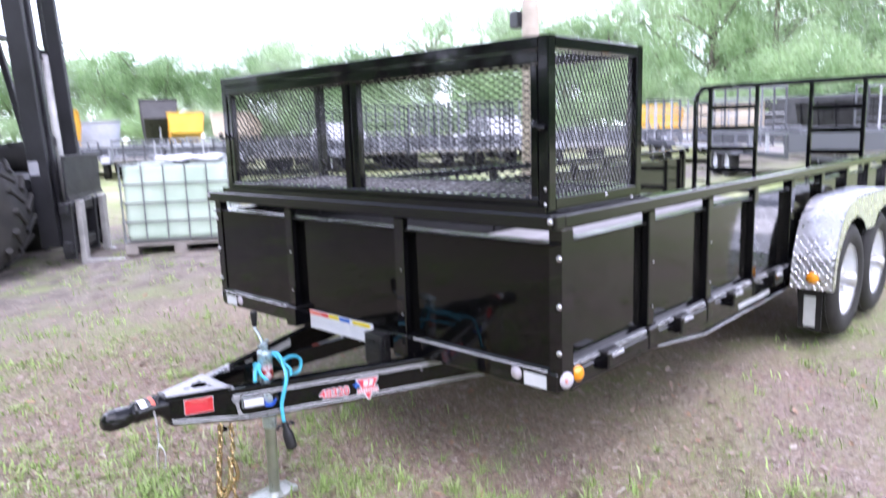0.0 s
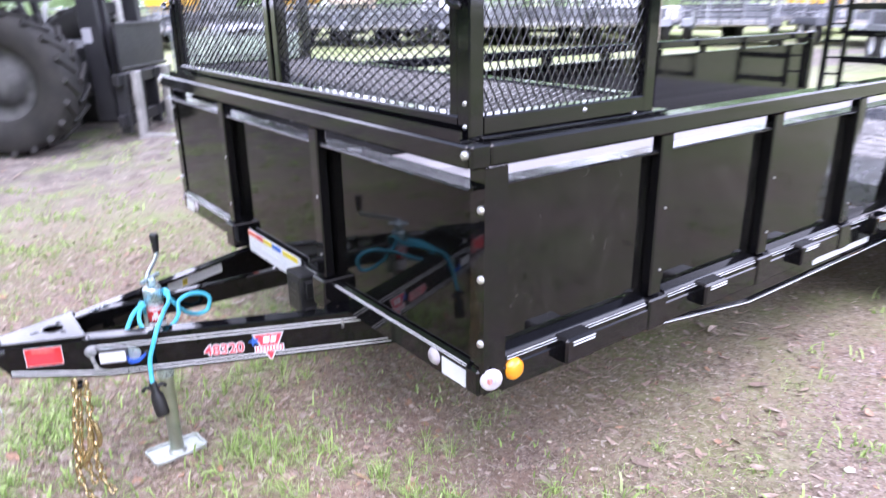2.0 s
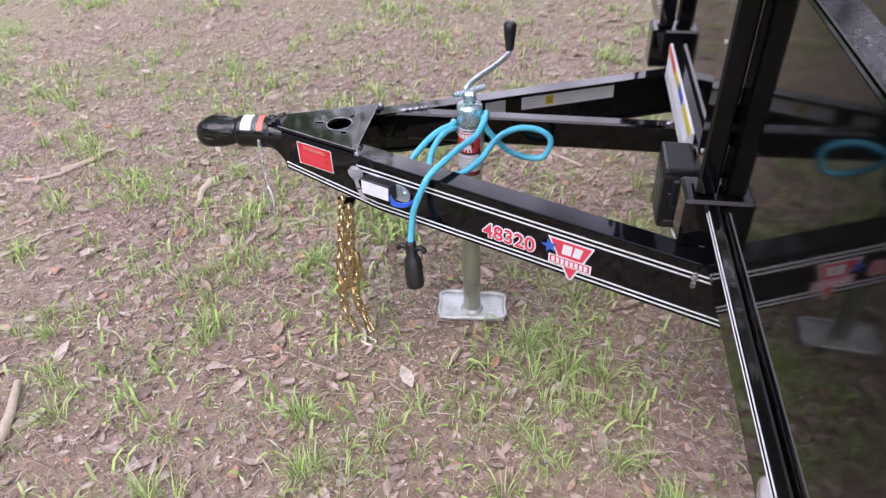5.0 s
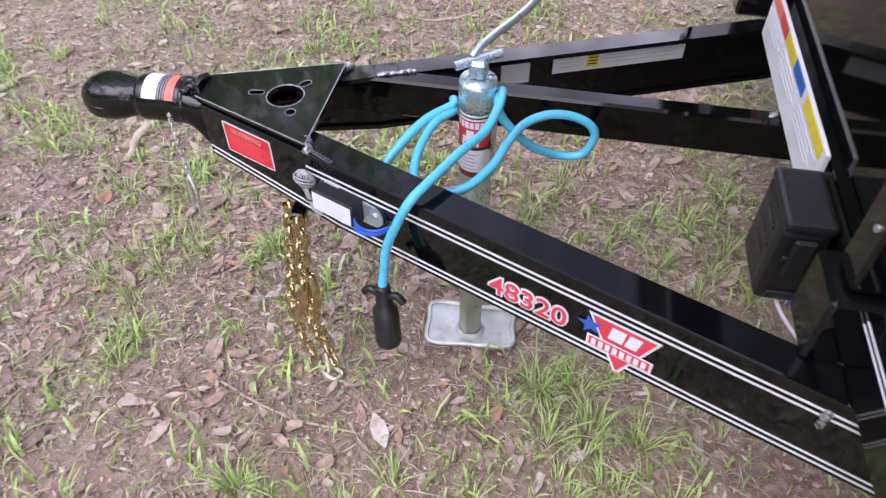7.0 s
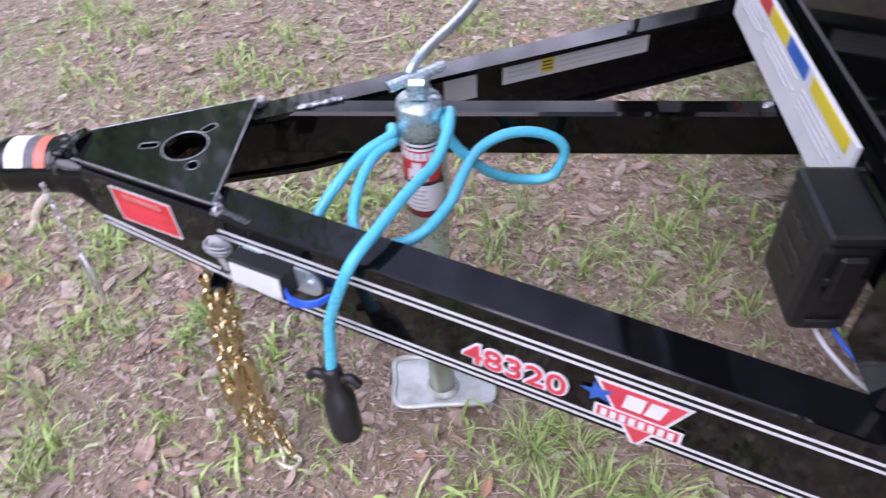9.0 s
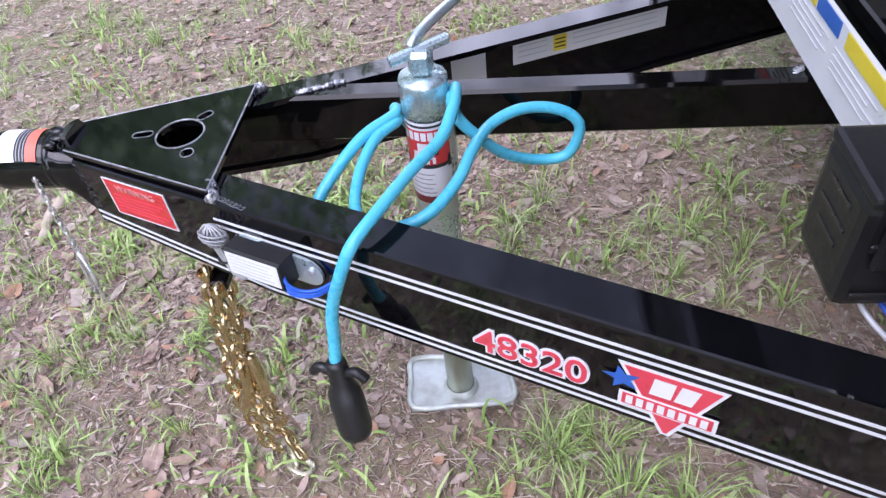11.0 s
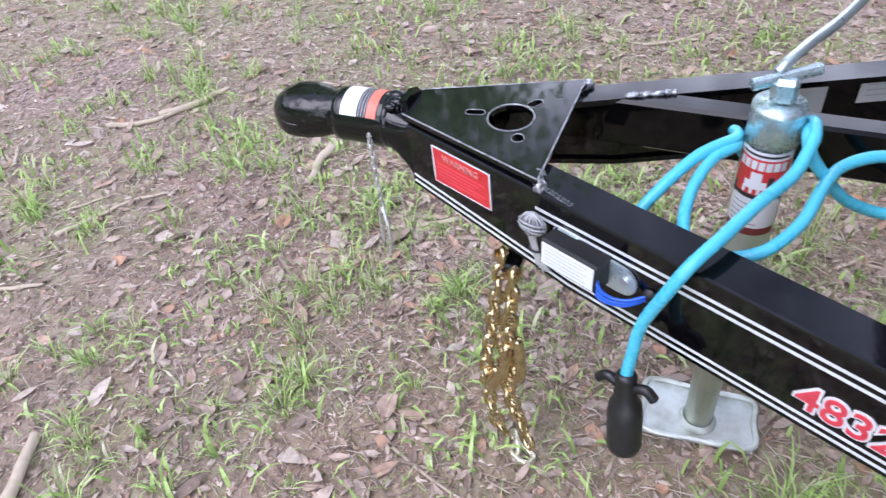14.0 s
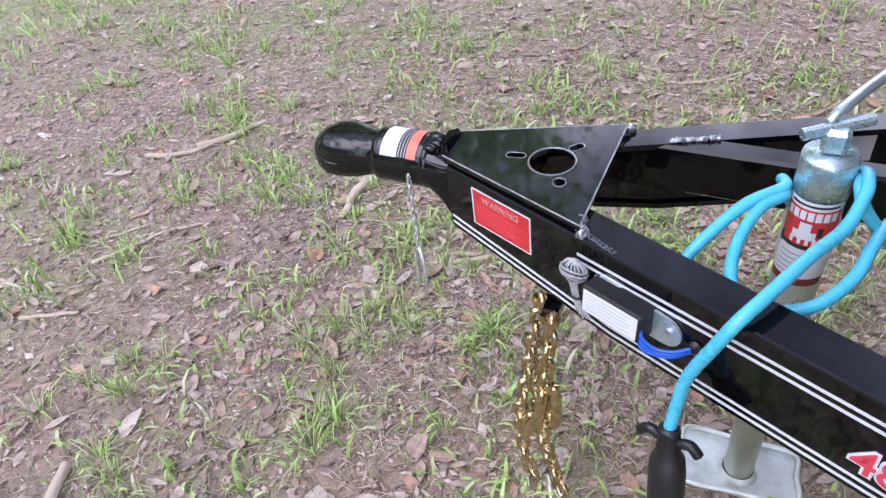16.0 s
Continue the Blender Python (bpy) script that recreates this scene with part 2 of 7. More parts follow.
def beam(p0, p1, w, h, up=(0, 0, 1), bevel=0.004, bm=None):
    """A squared bar between two points, w across and h along up."""
    p0, p1, up = Vector(p0), Vector(p1), Vector(up)
    d = (p1 - p0).normalized()
    s = d.cross(up).normalized()
    u = s.cross(d)
    c = min(bevel, w / 3, h / 3)
    ring = [(-w / 2 + c, -h / 2), (w / 2 - c, -h / 2), (w / 2, -h / 2 + c), (w / 2, h / 2 - c), (w / 2 - c, h / 2), (-w / 2 + c, h / 2), (-w / 2, h / 2 - c), (-w / 2, -h / 2 + c)]
    return hexa([p0 + s * x + u * y for x, y in ring], [p1 + s * x + u * y for x, y in ring], bm)


def angle_iron(p0, p1, a, b, wa, wb, t=0.006, bm=None):
    """An L section: legs along the unit vectors a and b from the line p0-p1."""
    p0, p1, a, b = Vector(p0), Vector(p1), Vector(a), Vector(b)
    ring = [(0, 0), (wa, 0), (wa, t), (t, t), (t, wb), (0, wb)]
    return hexa([p0 + a * x + b * y for x, y in ring], [p1 + a * x + b * y for x, y in ring], bm)


def rod(p0, p1, r, n=14, bm=None, r1=None):
    bm = bm or bmesh.new()
    p0, p1 = Vector(p0), Vector(p1)
    d = p1 - p0
    m = Matrix.Translation((p0 + p1) / 2) @ d.to_track_quat("Z", "Y").to_matrix().to_4x4()
    bmesh.ops.create_cone(bm, cap_ends=True, segments=n, radius1=r, radius2=r if r1 is None else r1, depth=d.length, matrix=m)
    return bm


def smooth_path(pts, steps=8, closed=False):
    """A Catmull-Rom line through the points."""
    pts = [Vector(p) for p in pts]
    out, n = [], len(pts)
    for k in range(n if closed else n - 1):
        g = lambda i: pts[i % n] if closed else pts[min(max(i, 0), n - 1)]
        a, b, c, d = g(k - 1), g(k), g(k + 1), g(k + 2)
        for s in range(steps):
            t = s / steps
            out.append(0.5 * (2 * b + (c - a) * t + (2 * a - 5 * b + 4 * c - d) * t * t + (3 * b - a - 3 * c + d) * t**3))
    if not closed:
        out.append(pts[-1])
    return out


def tube(pts, r, n=10, closed=False, bm=None, radii=None):
    bm = bm or bmesh.new()
    rings, up = [], Vector((0.31, 0.17, 0.93))
    m = len(pts)
    for k, p in enumerate(pts):
        d = (pts[(k + 1) % m] - pts[k - 1]) if closed or 0 < k < m - 1 else (pts[1] - pts[0] if k == 0 else pts[-1] - pts[-2])
        s = d.cross(up).normalized()
        u = s.cross(d).normalized()
        up = u
        q = radii[k] if radii else r
        rings.append([bm.verts.new(p + (s * math.cos(a) + u * math.sin(a)) * q) for a in (2 * math.pi * j / n for j in range(n))])
    for k in range(m if closed else m - 1):
        a, b = rings[k], rings[(k + 1) % m]
        for j in range(n):
            bm.faces.new((a[j], a[(j + 1) % n], b[(j + 1) % n], b[j]))
    if not closed:
        bm.faces.new(rings[0][::-1])
        bm.faces.new(rings[-1])
    return bm


def lathe(profile, origin, axis, n=24, bm=None):
    """Turns a profile of (radius, along) round an axis through origin."""
    bm = bm or bmesh.new()
    q = Vector(axis).normalized().to_track_quat("Z", "Y").to_matrix()
    o = Vector(origin)
    rings = []
    for r, h in profile:
        if r < 1e-5:
            rings.append([bm.verts.new(o + q @ Vector((0, 0, h)))])
        else:
            rings.append([bm.verts.new(o + q @ Vector((r * math.cos(t), r * math.sin(t), h))) for t in (2 * math.pi * j / n for j in range(n))])
    for a, b in zip(rings, rings[1:]):
        for j in range(n):
            k = (j + 1) % n
            if len(a) == 1 and len(b) == 1:
                continue
            if len(a) == 1:
                bm.faces.new((a[0], b[k], b[j]))
            elif len(b) == 1:
                bm.faces.new((a[j], a[k], b[0]))
            else:
                bm.faces.new((a[j], a[k], b[k], b[j]))
    return bm


def ground_z(x, y):
    """Ground height, raised from the tongue to the axles to fit the camera's view, with soft bumps."""
    s = min(max((y + 0.3) / 2.7, 0), 1)
    s = s * s * (3 - 2 * s)
    d = math.hypot(x - 0.5, y)
    bumps = noise.noise((x * 0.9, y * 0.9, 0.3)) * 0.012 + noise.noise((x * 4, y * 4, 5.1)) * 0.004
    return 0.15 * s + bumps * min(1, 0.25 + d / 3) - 0.003


def letters(text, size, place, right, up, material, parent, name="lettering", label="", fat=0.0):
    """Raised lettering with the built-in font, centred at place."""
    cu = bpy.data.curves.new(name, "FONT")
    cu.body, cu.size, cu.extrude, cu.offset = text, size, 0.0006, fat
    cu.align_x, cu.align_y = "CENTER", "CENTER"
    tmp = bpy.data.objects.new(name, cu)
    me = bpy.data.meshes.new_from_object(tmp)
    bpy.data.objects.remove(tmp)
    right, up = Vector(right).normalized(), Vector(up).normalized()
    m = Matrix((right, up, right.cross(up))).transposed().to_4x4()
    m.translation = place
    me.transform(Matrix.Translation(OFFSET) @ m)
    me.materials.clear()
    me.materials.append(material)
    ob = new(name, me)
    ob.parent = parent
    ob.matrix_parent_inverse = whole(parent).inverted()
    if label:
        tagged(ob, label)
    return ob
# ---- ground ----


def ground_material():
    m = Mat("leaf_strewn_dirt", rough=0.95)
    at = m.coord()
    big, mid, fine, grit = m.noise(0.9, 6, 0.6, at), m.noise(5, 6, 0.65, at), m.noise(38, 5, 0.7, at), m.noise(140, 3, 0.6, at)
    soil = m.ramp(fine, [(0.3, (0.082, 0.057, 0.046)), (0.5, (0.282, 0.213, 0.178)), (0.72, (0.499, 0.410, 0.354))])
    soil = m.mix(m.ramp(mid, [(0.42, (0, 0, 0)), (0.62, (0.6, 0.6, 0.6))]), soil, (0.372, 0.245, 0.198))
    frag = m.n.new("ShaderNodeTexVoronoi")
    frag.inputs["Scale"].default_value = 110
    warp = m.mix(0.06, at, m.noise(20, 3, 0.5, at), "ADD")
    m.l.new(warp, frag.inputs["Vector"])
    split = m.n.new("ShaderNodeSeparateColor")
    m.l.new(frag.outputs["Color"], split.inputs[0])
    chips = m.ramp(split.outputs[0], [(0.0, (0.106, 0.079, 0.065)), (0.25, (0.245, 0.180, 0.150)), (0.5, (0.386, 0.308, 0.262)), (0.7, (0.324, 0.211, 0.165)), (0.85, (0.530, 0.449, 0.440)), (1.0, (0.267, 0.180, 0.144))])
    soil = m.mix(m.ramp(split.outputs[1], [(0.35, (0.0, 0.0, 0.0)), (0.5, (0.75, 0.75, 0.75))]), soil, chips)
    green = m.ramp(fine, [(0.3, (0.14, 0.18, 0.06)), (0.7, (0.32, 0.37, 0.16))])
    cover = m.mix(0.5, m.ramp(big, [(0.37, (0, 0, 0)), (0.58, (0.9, 0.9, 0.9))]), m.ramp(mid, [(0.45, (0, 0, 0)), (0.6, (1, 1, 1))]), "MULTIPLY")
    near = m.mix(cover, soil, green)
    geo = m.n.new("ShaderNodeNewGeometry")
    dist = m.n.new("ShaderNodeVectorMath")
    dist.operation = "LENGTH"
    shift = m.n.new("ShaderNodeVectorMath")
    shift.operation = "SUBTRACT"
    shift.inputs[1].default_value = (-3.2, -1.6, 0.0)
    m.l.new(geo.outputs["Position"], shift.inputs[0])
    m.l.new(shift.outputs[0], dist.inputs[0])
    far = m.n.new("ShaderNodeMapRange")
    far.inputs["From Min"].default_value, far.inputs["From Max"].default_value = 6.5, 13
    m.l.new(dist.outputs["Value"], far.inputs["Value"])
    lawn = m.mix(m.ramp(m.noise(0.35, 5, 0.6, at), [(0.4, (0, 0, 0)), (0.66, (1, 1, 1))]), (0.31, 0.37, 0.14), (0.47, 0.45, 0.3))
    # red clay shows through in a patch by the front corner
    clay = m.n.new("ShaderNodeVectorMath")
    clay.operation = "DISTANCE"
    clay.inputs[1].default_value = (1.0, -0.1, 0.0)
    m.l.new(m.mix(0.9, geo.outputs["Position"], m.noise(2.2, 4, 0.6, at), "ADD"), clay.inputs[0])
    red = m.n.new("ShaderNodeMapRange")
    red.inputs["From Min"].default_value, red.inputs["From Max"].default_value = 1.9, 0.7
    m.l.new(clay.outputs["Value"], red.inputs["Value"])
    near = m.mix(m.mix(1.0, red.outputs[0], m.ramp(mid, [(0.35, (0.15, 0.15, 0.15)), (0.6, (0.75, 0.75, 0.75))]), "MULTIPLY"), near, m.ramp(fine, [(0.3, (0.192, 0.114, 0.089)), (0.7, (0.445, 0.307, 0.246))]))
    # open yard beyond the tongue: darker colour paints the shade within distant litter
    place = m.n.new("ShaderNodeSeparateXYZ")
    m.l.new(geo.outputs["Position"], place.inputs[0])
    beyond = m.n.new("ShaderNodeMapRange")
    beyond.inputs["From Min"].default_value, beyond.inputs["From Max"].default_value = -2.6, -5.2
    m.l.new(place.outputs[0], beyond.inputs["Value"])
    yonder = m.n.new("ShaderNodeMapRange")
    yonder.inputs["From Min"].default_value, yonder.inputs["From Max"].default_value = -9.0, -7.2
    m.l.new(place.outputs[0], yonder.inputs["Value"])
    shaded_litter = m.mix(m.ramp(mid, [(0.4, (0, 0, 0)), (0.62, (1, 1, 1))]), (0.157, 0.132, 0.120), (0.31, 0.27, 0.24))
    shaded_litter = m.mix(m.ramp(big, [(0.5, (0, 0, 0)), (0.62, (0.7, 0.7, 0.7))]), shaded_litter, (0.27, 0.32, 0.13))
    m.color(m.mix(m.mix(1.0, beyond.outputs[0], yonder.outputs[0], "MULTIPLY"), m.mix(far.outputs[0], near, lawn), shaded_litter))
    return m.bump(m.mix(0.5, fine, grit), 0.5, 0.02).m


def build_ground():
    """One sheet to the horizon: fine near the trailer, coarse far away."""
    def steps():
        s, v = [], 0.0
        d = 0.12
        while v < 900:
            s.append(v)
            v += d
            if v > 4:
                d *= 1.22
        return s
    half = steps()
    axis = [-v for v in half[:0:-1]] + half
    verts, faces = [], []
    n = len(axis)
    for y in axis:
        for x in axis:
            verts.append((x - 0.5, y - 0.3, ground_z(x - 0.5, y - 0.3)))
    for j in range(n - 1):
        for i in range(n - 1):
            a = j * n + i
            faces.append((a, a + 1, a + n + 1, a + n))
    me = bpy.data.meshes.new("ground")
    me.from_pydata(verts, [], faces)
    me.polygons.foreach_set("use_smooth", [True] * len(me.polygons))
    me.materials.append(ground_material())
    return tagged(new("ground", me), "bare dirt yard with dead leaves and sparse grass", "ground", kind="structure")


build_ground()

# ---- trailer ----
OFFSET = Vector((0, 0.018, 0))
HW, LENGTH = 1.08, 5.55          # half width of the bed, its length
FLOOR, RAIL, LIP, LEDGE = 0.655, 1.155, 1.06, 0.622
trailer = thing("utility_trailer", "black tandem-axle landscape trailer with solid steel sides on dirt", "trailer")

# frame
part("front_beam", box((-HW + 0.01, -0.011, 0.548), (HW - 0.006, 0.05, 0.618), 0.006), M_BLACK, trailer)
for s in (-1, 1):
    part("side_beam", box((s * HW - 0.03 - 0.02 * s, 0.052, 0.548), (s * HW + 0.03 - 0.02 * s, LENGTH, 0.618), 0.006), M_BLACK, trailer)
part("rear_beam", box((-HW + 0.05, LENGTH - 0.06, 0.552), (HW - 0.05, LENGTH - 0.002, 0.614), 0.006), M_BLACK, trailer)
for k in range(9):
    y = 0.45 + k * 0.56
    part("cross_member", box((-HW + 0.06, y, 0.556), (HW - 0.06, y + 0.05, 0.616), 0.003), M_BLACK, trailer)

# corner posts
for s in (-1, 1):
    part("corner_post", angle_iron((s * (HW + 0.008), -0.004, 0.56), (s * (HW + 0.008), -0.004, RAIL - 0.052), (-s, 0, 0), (0, 1, 0), 0.05, 0.066), M_BLACK, trailer)
    part("rear_corner_post", box((s * (HW - 0.026) - 0.026, LENGTH - 0.06, 0.62), (s * (HW - 0.026) + 0.026, LENGTH - 0.004, RAIL - 0.052), 0.005), M_BLACK, trailer)

# top rails, one bar each, mitred by a cap at the corner
part("front_rail", box((-HW - 0.012, -0.045, RAIL - 0.05), (HW - 0.004, 0.008, RAIL), 0.005), M_BLACK, trailer)
for s in (-1, 1):
    part("top_rail", box((s * (HW - 0.02) - 0.032, 0.011, RAIL - 0.05), (s * (HW - 0.02) + 0.032, LENGTH, RAIL), 0.006), M_BLACK, trailer)
part("corner_cap", box((HW - 0.002, -0.043, RAIL - 0.049), (HW + 0.014, 0.009, RAIL + 0.001), 0.004), M_BLACK, trailer)

# solid sheets, in bays between the posts
def sheet(p0, p1, inward, parent, material, out=0.029, foot=0.024):
    """A wall sheet set back between the posts, its edges folded outwards: p0, p1 lie at the sheet's outer foot."""
    p0, p1, n = Vector(p0), Vector(p1), Vector(inward)
    h = LIP - LEDGE
    ring = [(0, 0.004), (0, h - 0.005), (-out + 0.006, h - 0.007), (-out + 0.001, h - 0.0055), (-out, h - 0.003), (-out + 0.002, h - 0.001), (-out + 0.006, h), (0.03, h), (0.03, h - 0.004), (0.004, h - 0.004), (0.004, 0), (-foot, 0), (-foot, 0.004)]
    up = Vector((0, 0, 1))
    wall = part("wall_sheet", hexa([p0 + n * a + up * b for a, b in ring], [p1 + n * a + up * b for a, b in ring]), material, parent)
    # extra thin strip over the fold, carrying its painted sky sheen
    ring = [(-out + 0.004, h + 0.0004), (0.03, h + 0.0004), (0.03, h + 0.0014), (-out + 0.005, h + 0.0014)]
    part("flange_sheen_strip", hexa([p0 + n * a + up * b for a, b in ring], [p1 + n * a + up * b for a, b in ring]), M_FLANGE, wall)


FRONT_POSTS = (-0.386, 0.354)
xs = [-HW + 0.012, *FRONT_POSTS, HW - 0.012]
for k, (a, b) in enumerate(zip(xs, xs[1:])):
    sheet((a, 0.002, LEDGE), (b, 0.002, LEDGE), (0, 1, 0), trailer, M_PANEL, 0.036, 0.008)
    if k != 1:
        ring = [(0.0, LEDGE + 0.012), (-0.003, LEDGE + 0.0105), (-0.0125, LEDGE), (-0.0135, LEDGE - 0.003), (-0.0135, LEDGE - 0.008), (0.0, LEDGE - 0.008)]
        ledge = part("front_ledge", hexa([(a + 0.03, y, z) for y, z in ring], [(b - 0.03, y, z) for y, z in ring]), M_BLACK, trailer)
        part("ledge_edge", rod((a + 0.03, -0.0125, LEDGE - 0.002), (b - 0.03, -0.0125, LEDGE - 0.002), 0.004, 10), M_BLACK, ledge, "", True)
        # two white lines paint the highlight on the ledge's rounded edge
        for y, z in ((-0.0143, LEDGE + 0.0022), (-0.0166, LEDGE - 0.002)):
            part("pinstripe", rod((a + 0.032, y, z), (b - 0.032, y, z), 0.0011, 6), M_STRIPE, ledge)
SIDE_POSTS = [0.634 + 0.55 * k for k in range(9)]
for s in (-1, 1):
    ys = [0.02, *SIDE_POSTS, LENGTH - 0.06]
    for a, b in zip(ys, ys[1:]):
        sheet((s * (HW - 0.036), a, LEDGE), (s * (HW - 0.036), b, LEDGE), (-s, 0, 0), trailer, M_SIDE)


def stake_post(x, y, n, trailer):
    """A square upright standing in a welded pocket; n points out of the wall, (x, y) lies on its outer face."""
    n = Vector(n)
    side = Vector((n.y, -n.x, 0))
    o = Vector((x, y, 0))
    def span(w, d0, d1, z0, z1, bevel):
        c = [o + side * a + n * b for a in (-w, w) for b in (d0, d1)]
        lo = [min(p[k] for p in c) for k in range(2)] + [z0]
        hi = [max(p[k] for p in c) for k in range(2)] + [z1]
        return box(lo, hi, bevel)
    part("post", span(0.025, -0.036, -0.002, 0.645, RAIL - 0.052, 0.004), M_BLACK, trailer)
    part("stake_pocket", span(0.04, -0.05, 0.014, 0.548, 0.643, 0.005), M_BLACK, trailer)
    for z in (0.72, 0.9):
        p = o + Vector((0, 0, z)) - n * 0.004 - side * 0.01
        part("rivet", rod(p, p + n * 0.005, 0.004, 8), M_BOLT, trailer)


for x in FRONT_POSTS:
    stake_post(x, -0.04, (0, -1, 0), trailer)
for s in (-1, 1):
    for y in SIDE_POSTS:
        if 2.2 < y < 3.7:
            part("post", box((s * (HW - 0.026) - 0.024, y - 0.028, 0.62), (s * (HW - 0.026) + 0.024, y + 0.028, RAIL - 0.052), 0.004), M_BLACK, trailer)
        else:
            stake_post(s * HW, y, (s, 0, 0), trailer)

# rub rail pieces and tie pockets along the sides
for s in (-1, 1):
    ys = [0.02, *SIDE_POSTS]
    for a, b in zip(ys[:4], ys[1:5]):
        ring = [(HW - 0.034, 0.594), (HW + 0.006, 0.594), (HW + 0.006, LEDGE + 0.008), (HW + 0.0045, LEDGE + 0.011), (HW - 0.004, LEDGE + 0.022), (HW - 0.007, LEDGE + 0.024), (HW - 0.034, LEDGE + 0.03)]
        rub = part("rub_rail", hexa([(s * x, a + 0.045, z) for x, z in ring], [(s * x, b - 0.045, z) for x, z in ring]), M_BLACK, trailer)
        part("rail_edge", rod((s * (HW + 0.0035), a + 0.045, LEDGE + 0.0105), (s * (HW + 0.0035), b - 0.045, LEDGE + 0.0105), 0.0045, 10), M_BLACK, rub, "", True)
        # white lines paint the rail's edge highlight
        for x, z in ((HW + 0.0074, LEDGE + 0.0085), (HW + 0.0048, LEDGE + 0.014)):
            part("pinstripe", rod((s * x, a + 0.05, z), (s * x, b - 0.05, z), 0.0012, 6), M_STRIPE, rub)
        y = (a + b) / 2 - 0.04
        pocket = part("tie_pocket", box((s * (HW + 0.014) - 0.03, y - 0.052, 0.572), (s * (HW + 0.014) + 0.03, y + 0.052, 0.642), 0.006), M_BLACK, trailer)
        # ridges coloured white to paint in their bright reflections
        for z in (0.624, 0.632):
            part("ridge", box((s * (HW + 0.044) - 0.003, y - 0.03, z - 0.0015), (s * (HW + 0.044) + 0.003, y + 0.05, z + 0.0015), 0.001), M_STRIPE, pocket)

# bolts on the near and far front corners
for s in (-1, 1):
    for z in (1.011, 0.85, 0.691):
        part("bolt", lathe([(0, 0.008), (0.005, 0.008), (0.0085, 0.0045), (0.0098, 0.0), (0.0098, -0.004)], (s * (HW - 0.002), -0.006, z), (0, -1, 0), 14), M_BOLT, trailer, "", True)
    part("bolt", lathe([(0, 0.008), (0.005, 0.008), (0.0085, 0.0045), (0.0098, 0.0), (0.0098, -0.004)], (s * (HW - 0.008), -0.046, 1.135), (0, -1, 0), 14), M_BOLT, trailer, "", True)

# deck boards
boards = 14
bw = (2 * HW - 0.13) / boards
board_mesh = None
for k in range(boards):
    x = -HW + 0.065 + (k + 0.5) * bw
    if board_mesh is None:
        first = part("deck_board", box((-bw / 2 + 0.003, 0.06, FLOOR - 0.032), (bw / 2 - 0.003, LENGTH - 0.07, FLOOR), 0.004), M_PLANK, trailer)
        board_mesh = first.data
        first.location.x = x
    else:
        o = new("deck_board", board_mesh)
        o.parent = trailer
        o.location.x = x

# deeper frame skirt between the first post and the fender, highlight painted along its lower edge
for s in (-1, 1):
    x = s * (HW - 0.012)
    edge = [(0.6, 0.556), (0.68, 0.545), (1.14, 0.487), (2.24, 0.495)]
    ring = edge + [(2.24, 0.547), (0.6, 0.547 + 0.012)]
    a = [(x - 0.004, y, z) for y, z in ring]
    b = [(x + 0.004, y, z) for y, z in ring]
    part("frame_skirt", hexa(a, b), M_BLACK, trailer)
    bm = bmesh.new()
    for (ya, za), (yb, zb) in zip(edge[1:], edge[2:]):
        rod((x + s * 0.008, ya, za), (x + s * 0.008, yb, zb), 0.0085, 10, bm=bm)
    flange = part("skirt_flange", bm, M_BLACK, trailer)
    # white line paints the flange's highlight
    for (ya, za), (yb, zb) in zip(edge[1:], edge[2:]):
        part("pinstripe", rod((x + s * 0.0165, ya, za + 0.002), (x + s * 0.0165, yb, zb + 0.002), 0.0014, 6), M_STRIPE, flange)

# axles and wheels
HUBS = (2.6, 3.265)
WHEEL_X, TYRE_R, HUB_Z = 1.215, 0.326, 0.512


def wheel(x, y, s, trailer):
    o = (x, y, HUB_Z)
    R = TYRE_R
    w = 0.1
    prof = [(0.2, -w * 0.8), (0.23, -w), (R - 0.05, -w * 1.02), (R - 0.012, -w * 0.84), (R, -w * 0.6), (R, w * 0.6), (R - 0.012, w * 0.84), (R - 0.05, w * 1.02), (0.23, w), (0.2, w * 0.8)]
    tyre = part("tyre", lathe(prof, o, (s, 0, 0), 48), M_RUBBER, trailer, "black trailer tyre", True)
    bm = bmesh.new()
    for k in range(48):
        a = 2 * math.pi * k / 48
        for side in (-1, 1):
            c = Vector((x + side * w * 0.32, y + (R + 0.002) * math.cos(a + side * 0.03), HUB_Z + (R + 0.002) * math.sin(a + side * 0.03)))
            t = Vector((0, -math.sin(a), math.cos(a)))
            beam(c - t * 0.017, c + t * 0.017, w * 0.5, 0.008, (0, math.cos(a), math.sin(a)), 0.002, bm)
    part("tread", bm, M_RUBBER, tyre)
    rim = part("rim", lathe([(0.212, w * 0.72), (0.205, w * 0.85), (0.195, w * 0.6), (0.185, w * 0.1), (0.13, w * 0.05), (0.12, w * 0.3), (0.06, w * 0.4), (0.055, w * 0.55), (0, w * 0.55)], o, (s, 0, 0), 32), M_RIM, trailer, "white steel wheel rim", True)
    part("hub_cap", lathe([(0.042, w * 0.5), (0.042, w * 1.1), (0.035, w * 1.25), (0, w * 1.28)], o, (s, 0, 0), 18), M_BOLT, rim, "", True)
    for k in range(5):
        a = 2 * math.pi * k / 5 + 0.3
        p = Vector((x + s * w * 0.3, y + 0.085 * math.cos(a), HUB_Z + 0.085 * math.sin(a)))
        part("lug_nut", rod(p, p + Vector((s * 0.028, 0, 0)), 0.011, 6), M_BOLT, rim)


for s in (-1, 1):
    for y in HUBS:
        wheel(s * WHEEL_X, y, s, trailer)
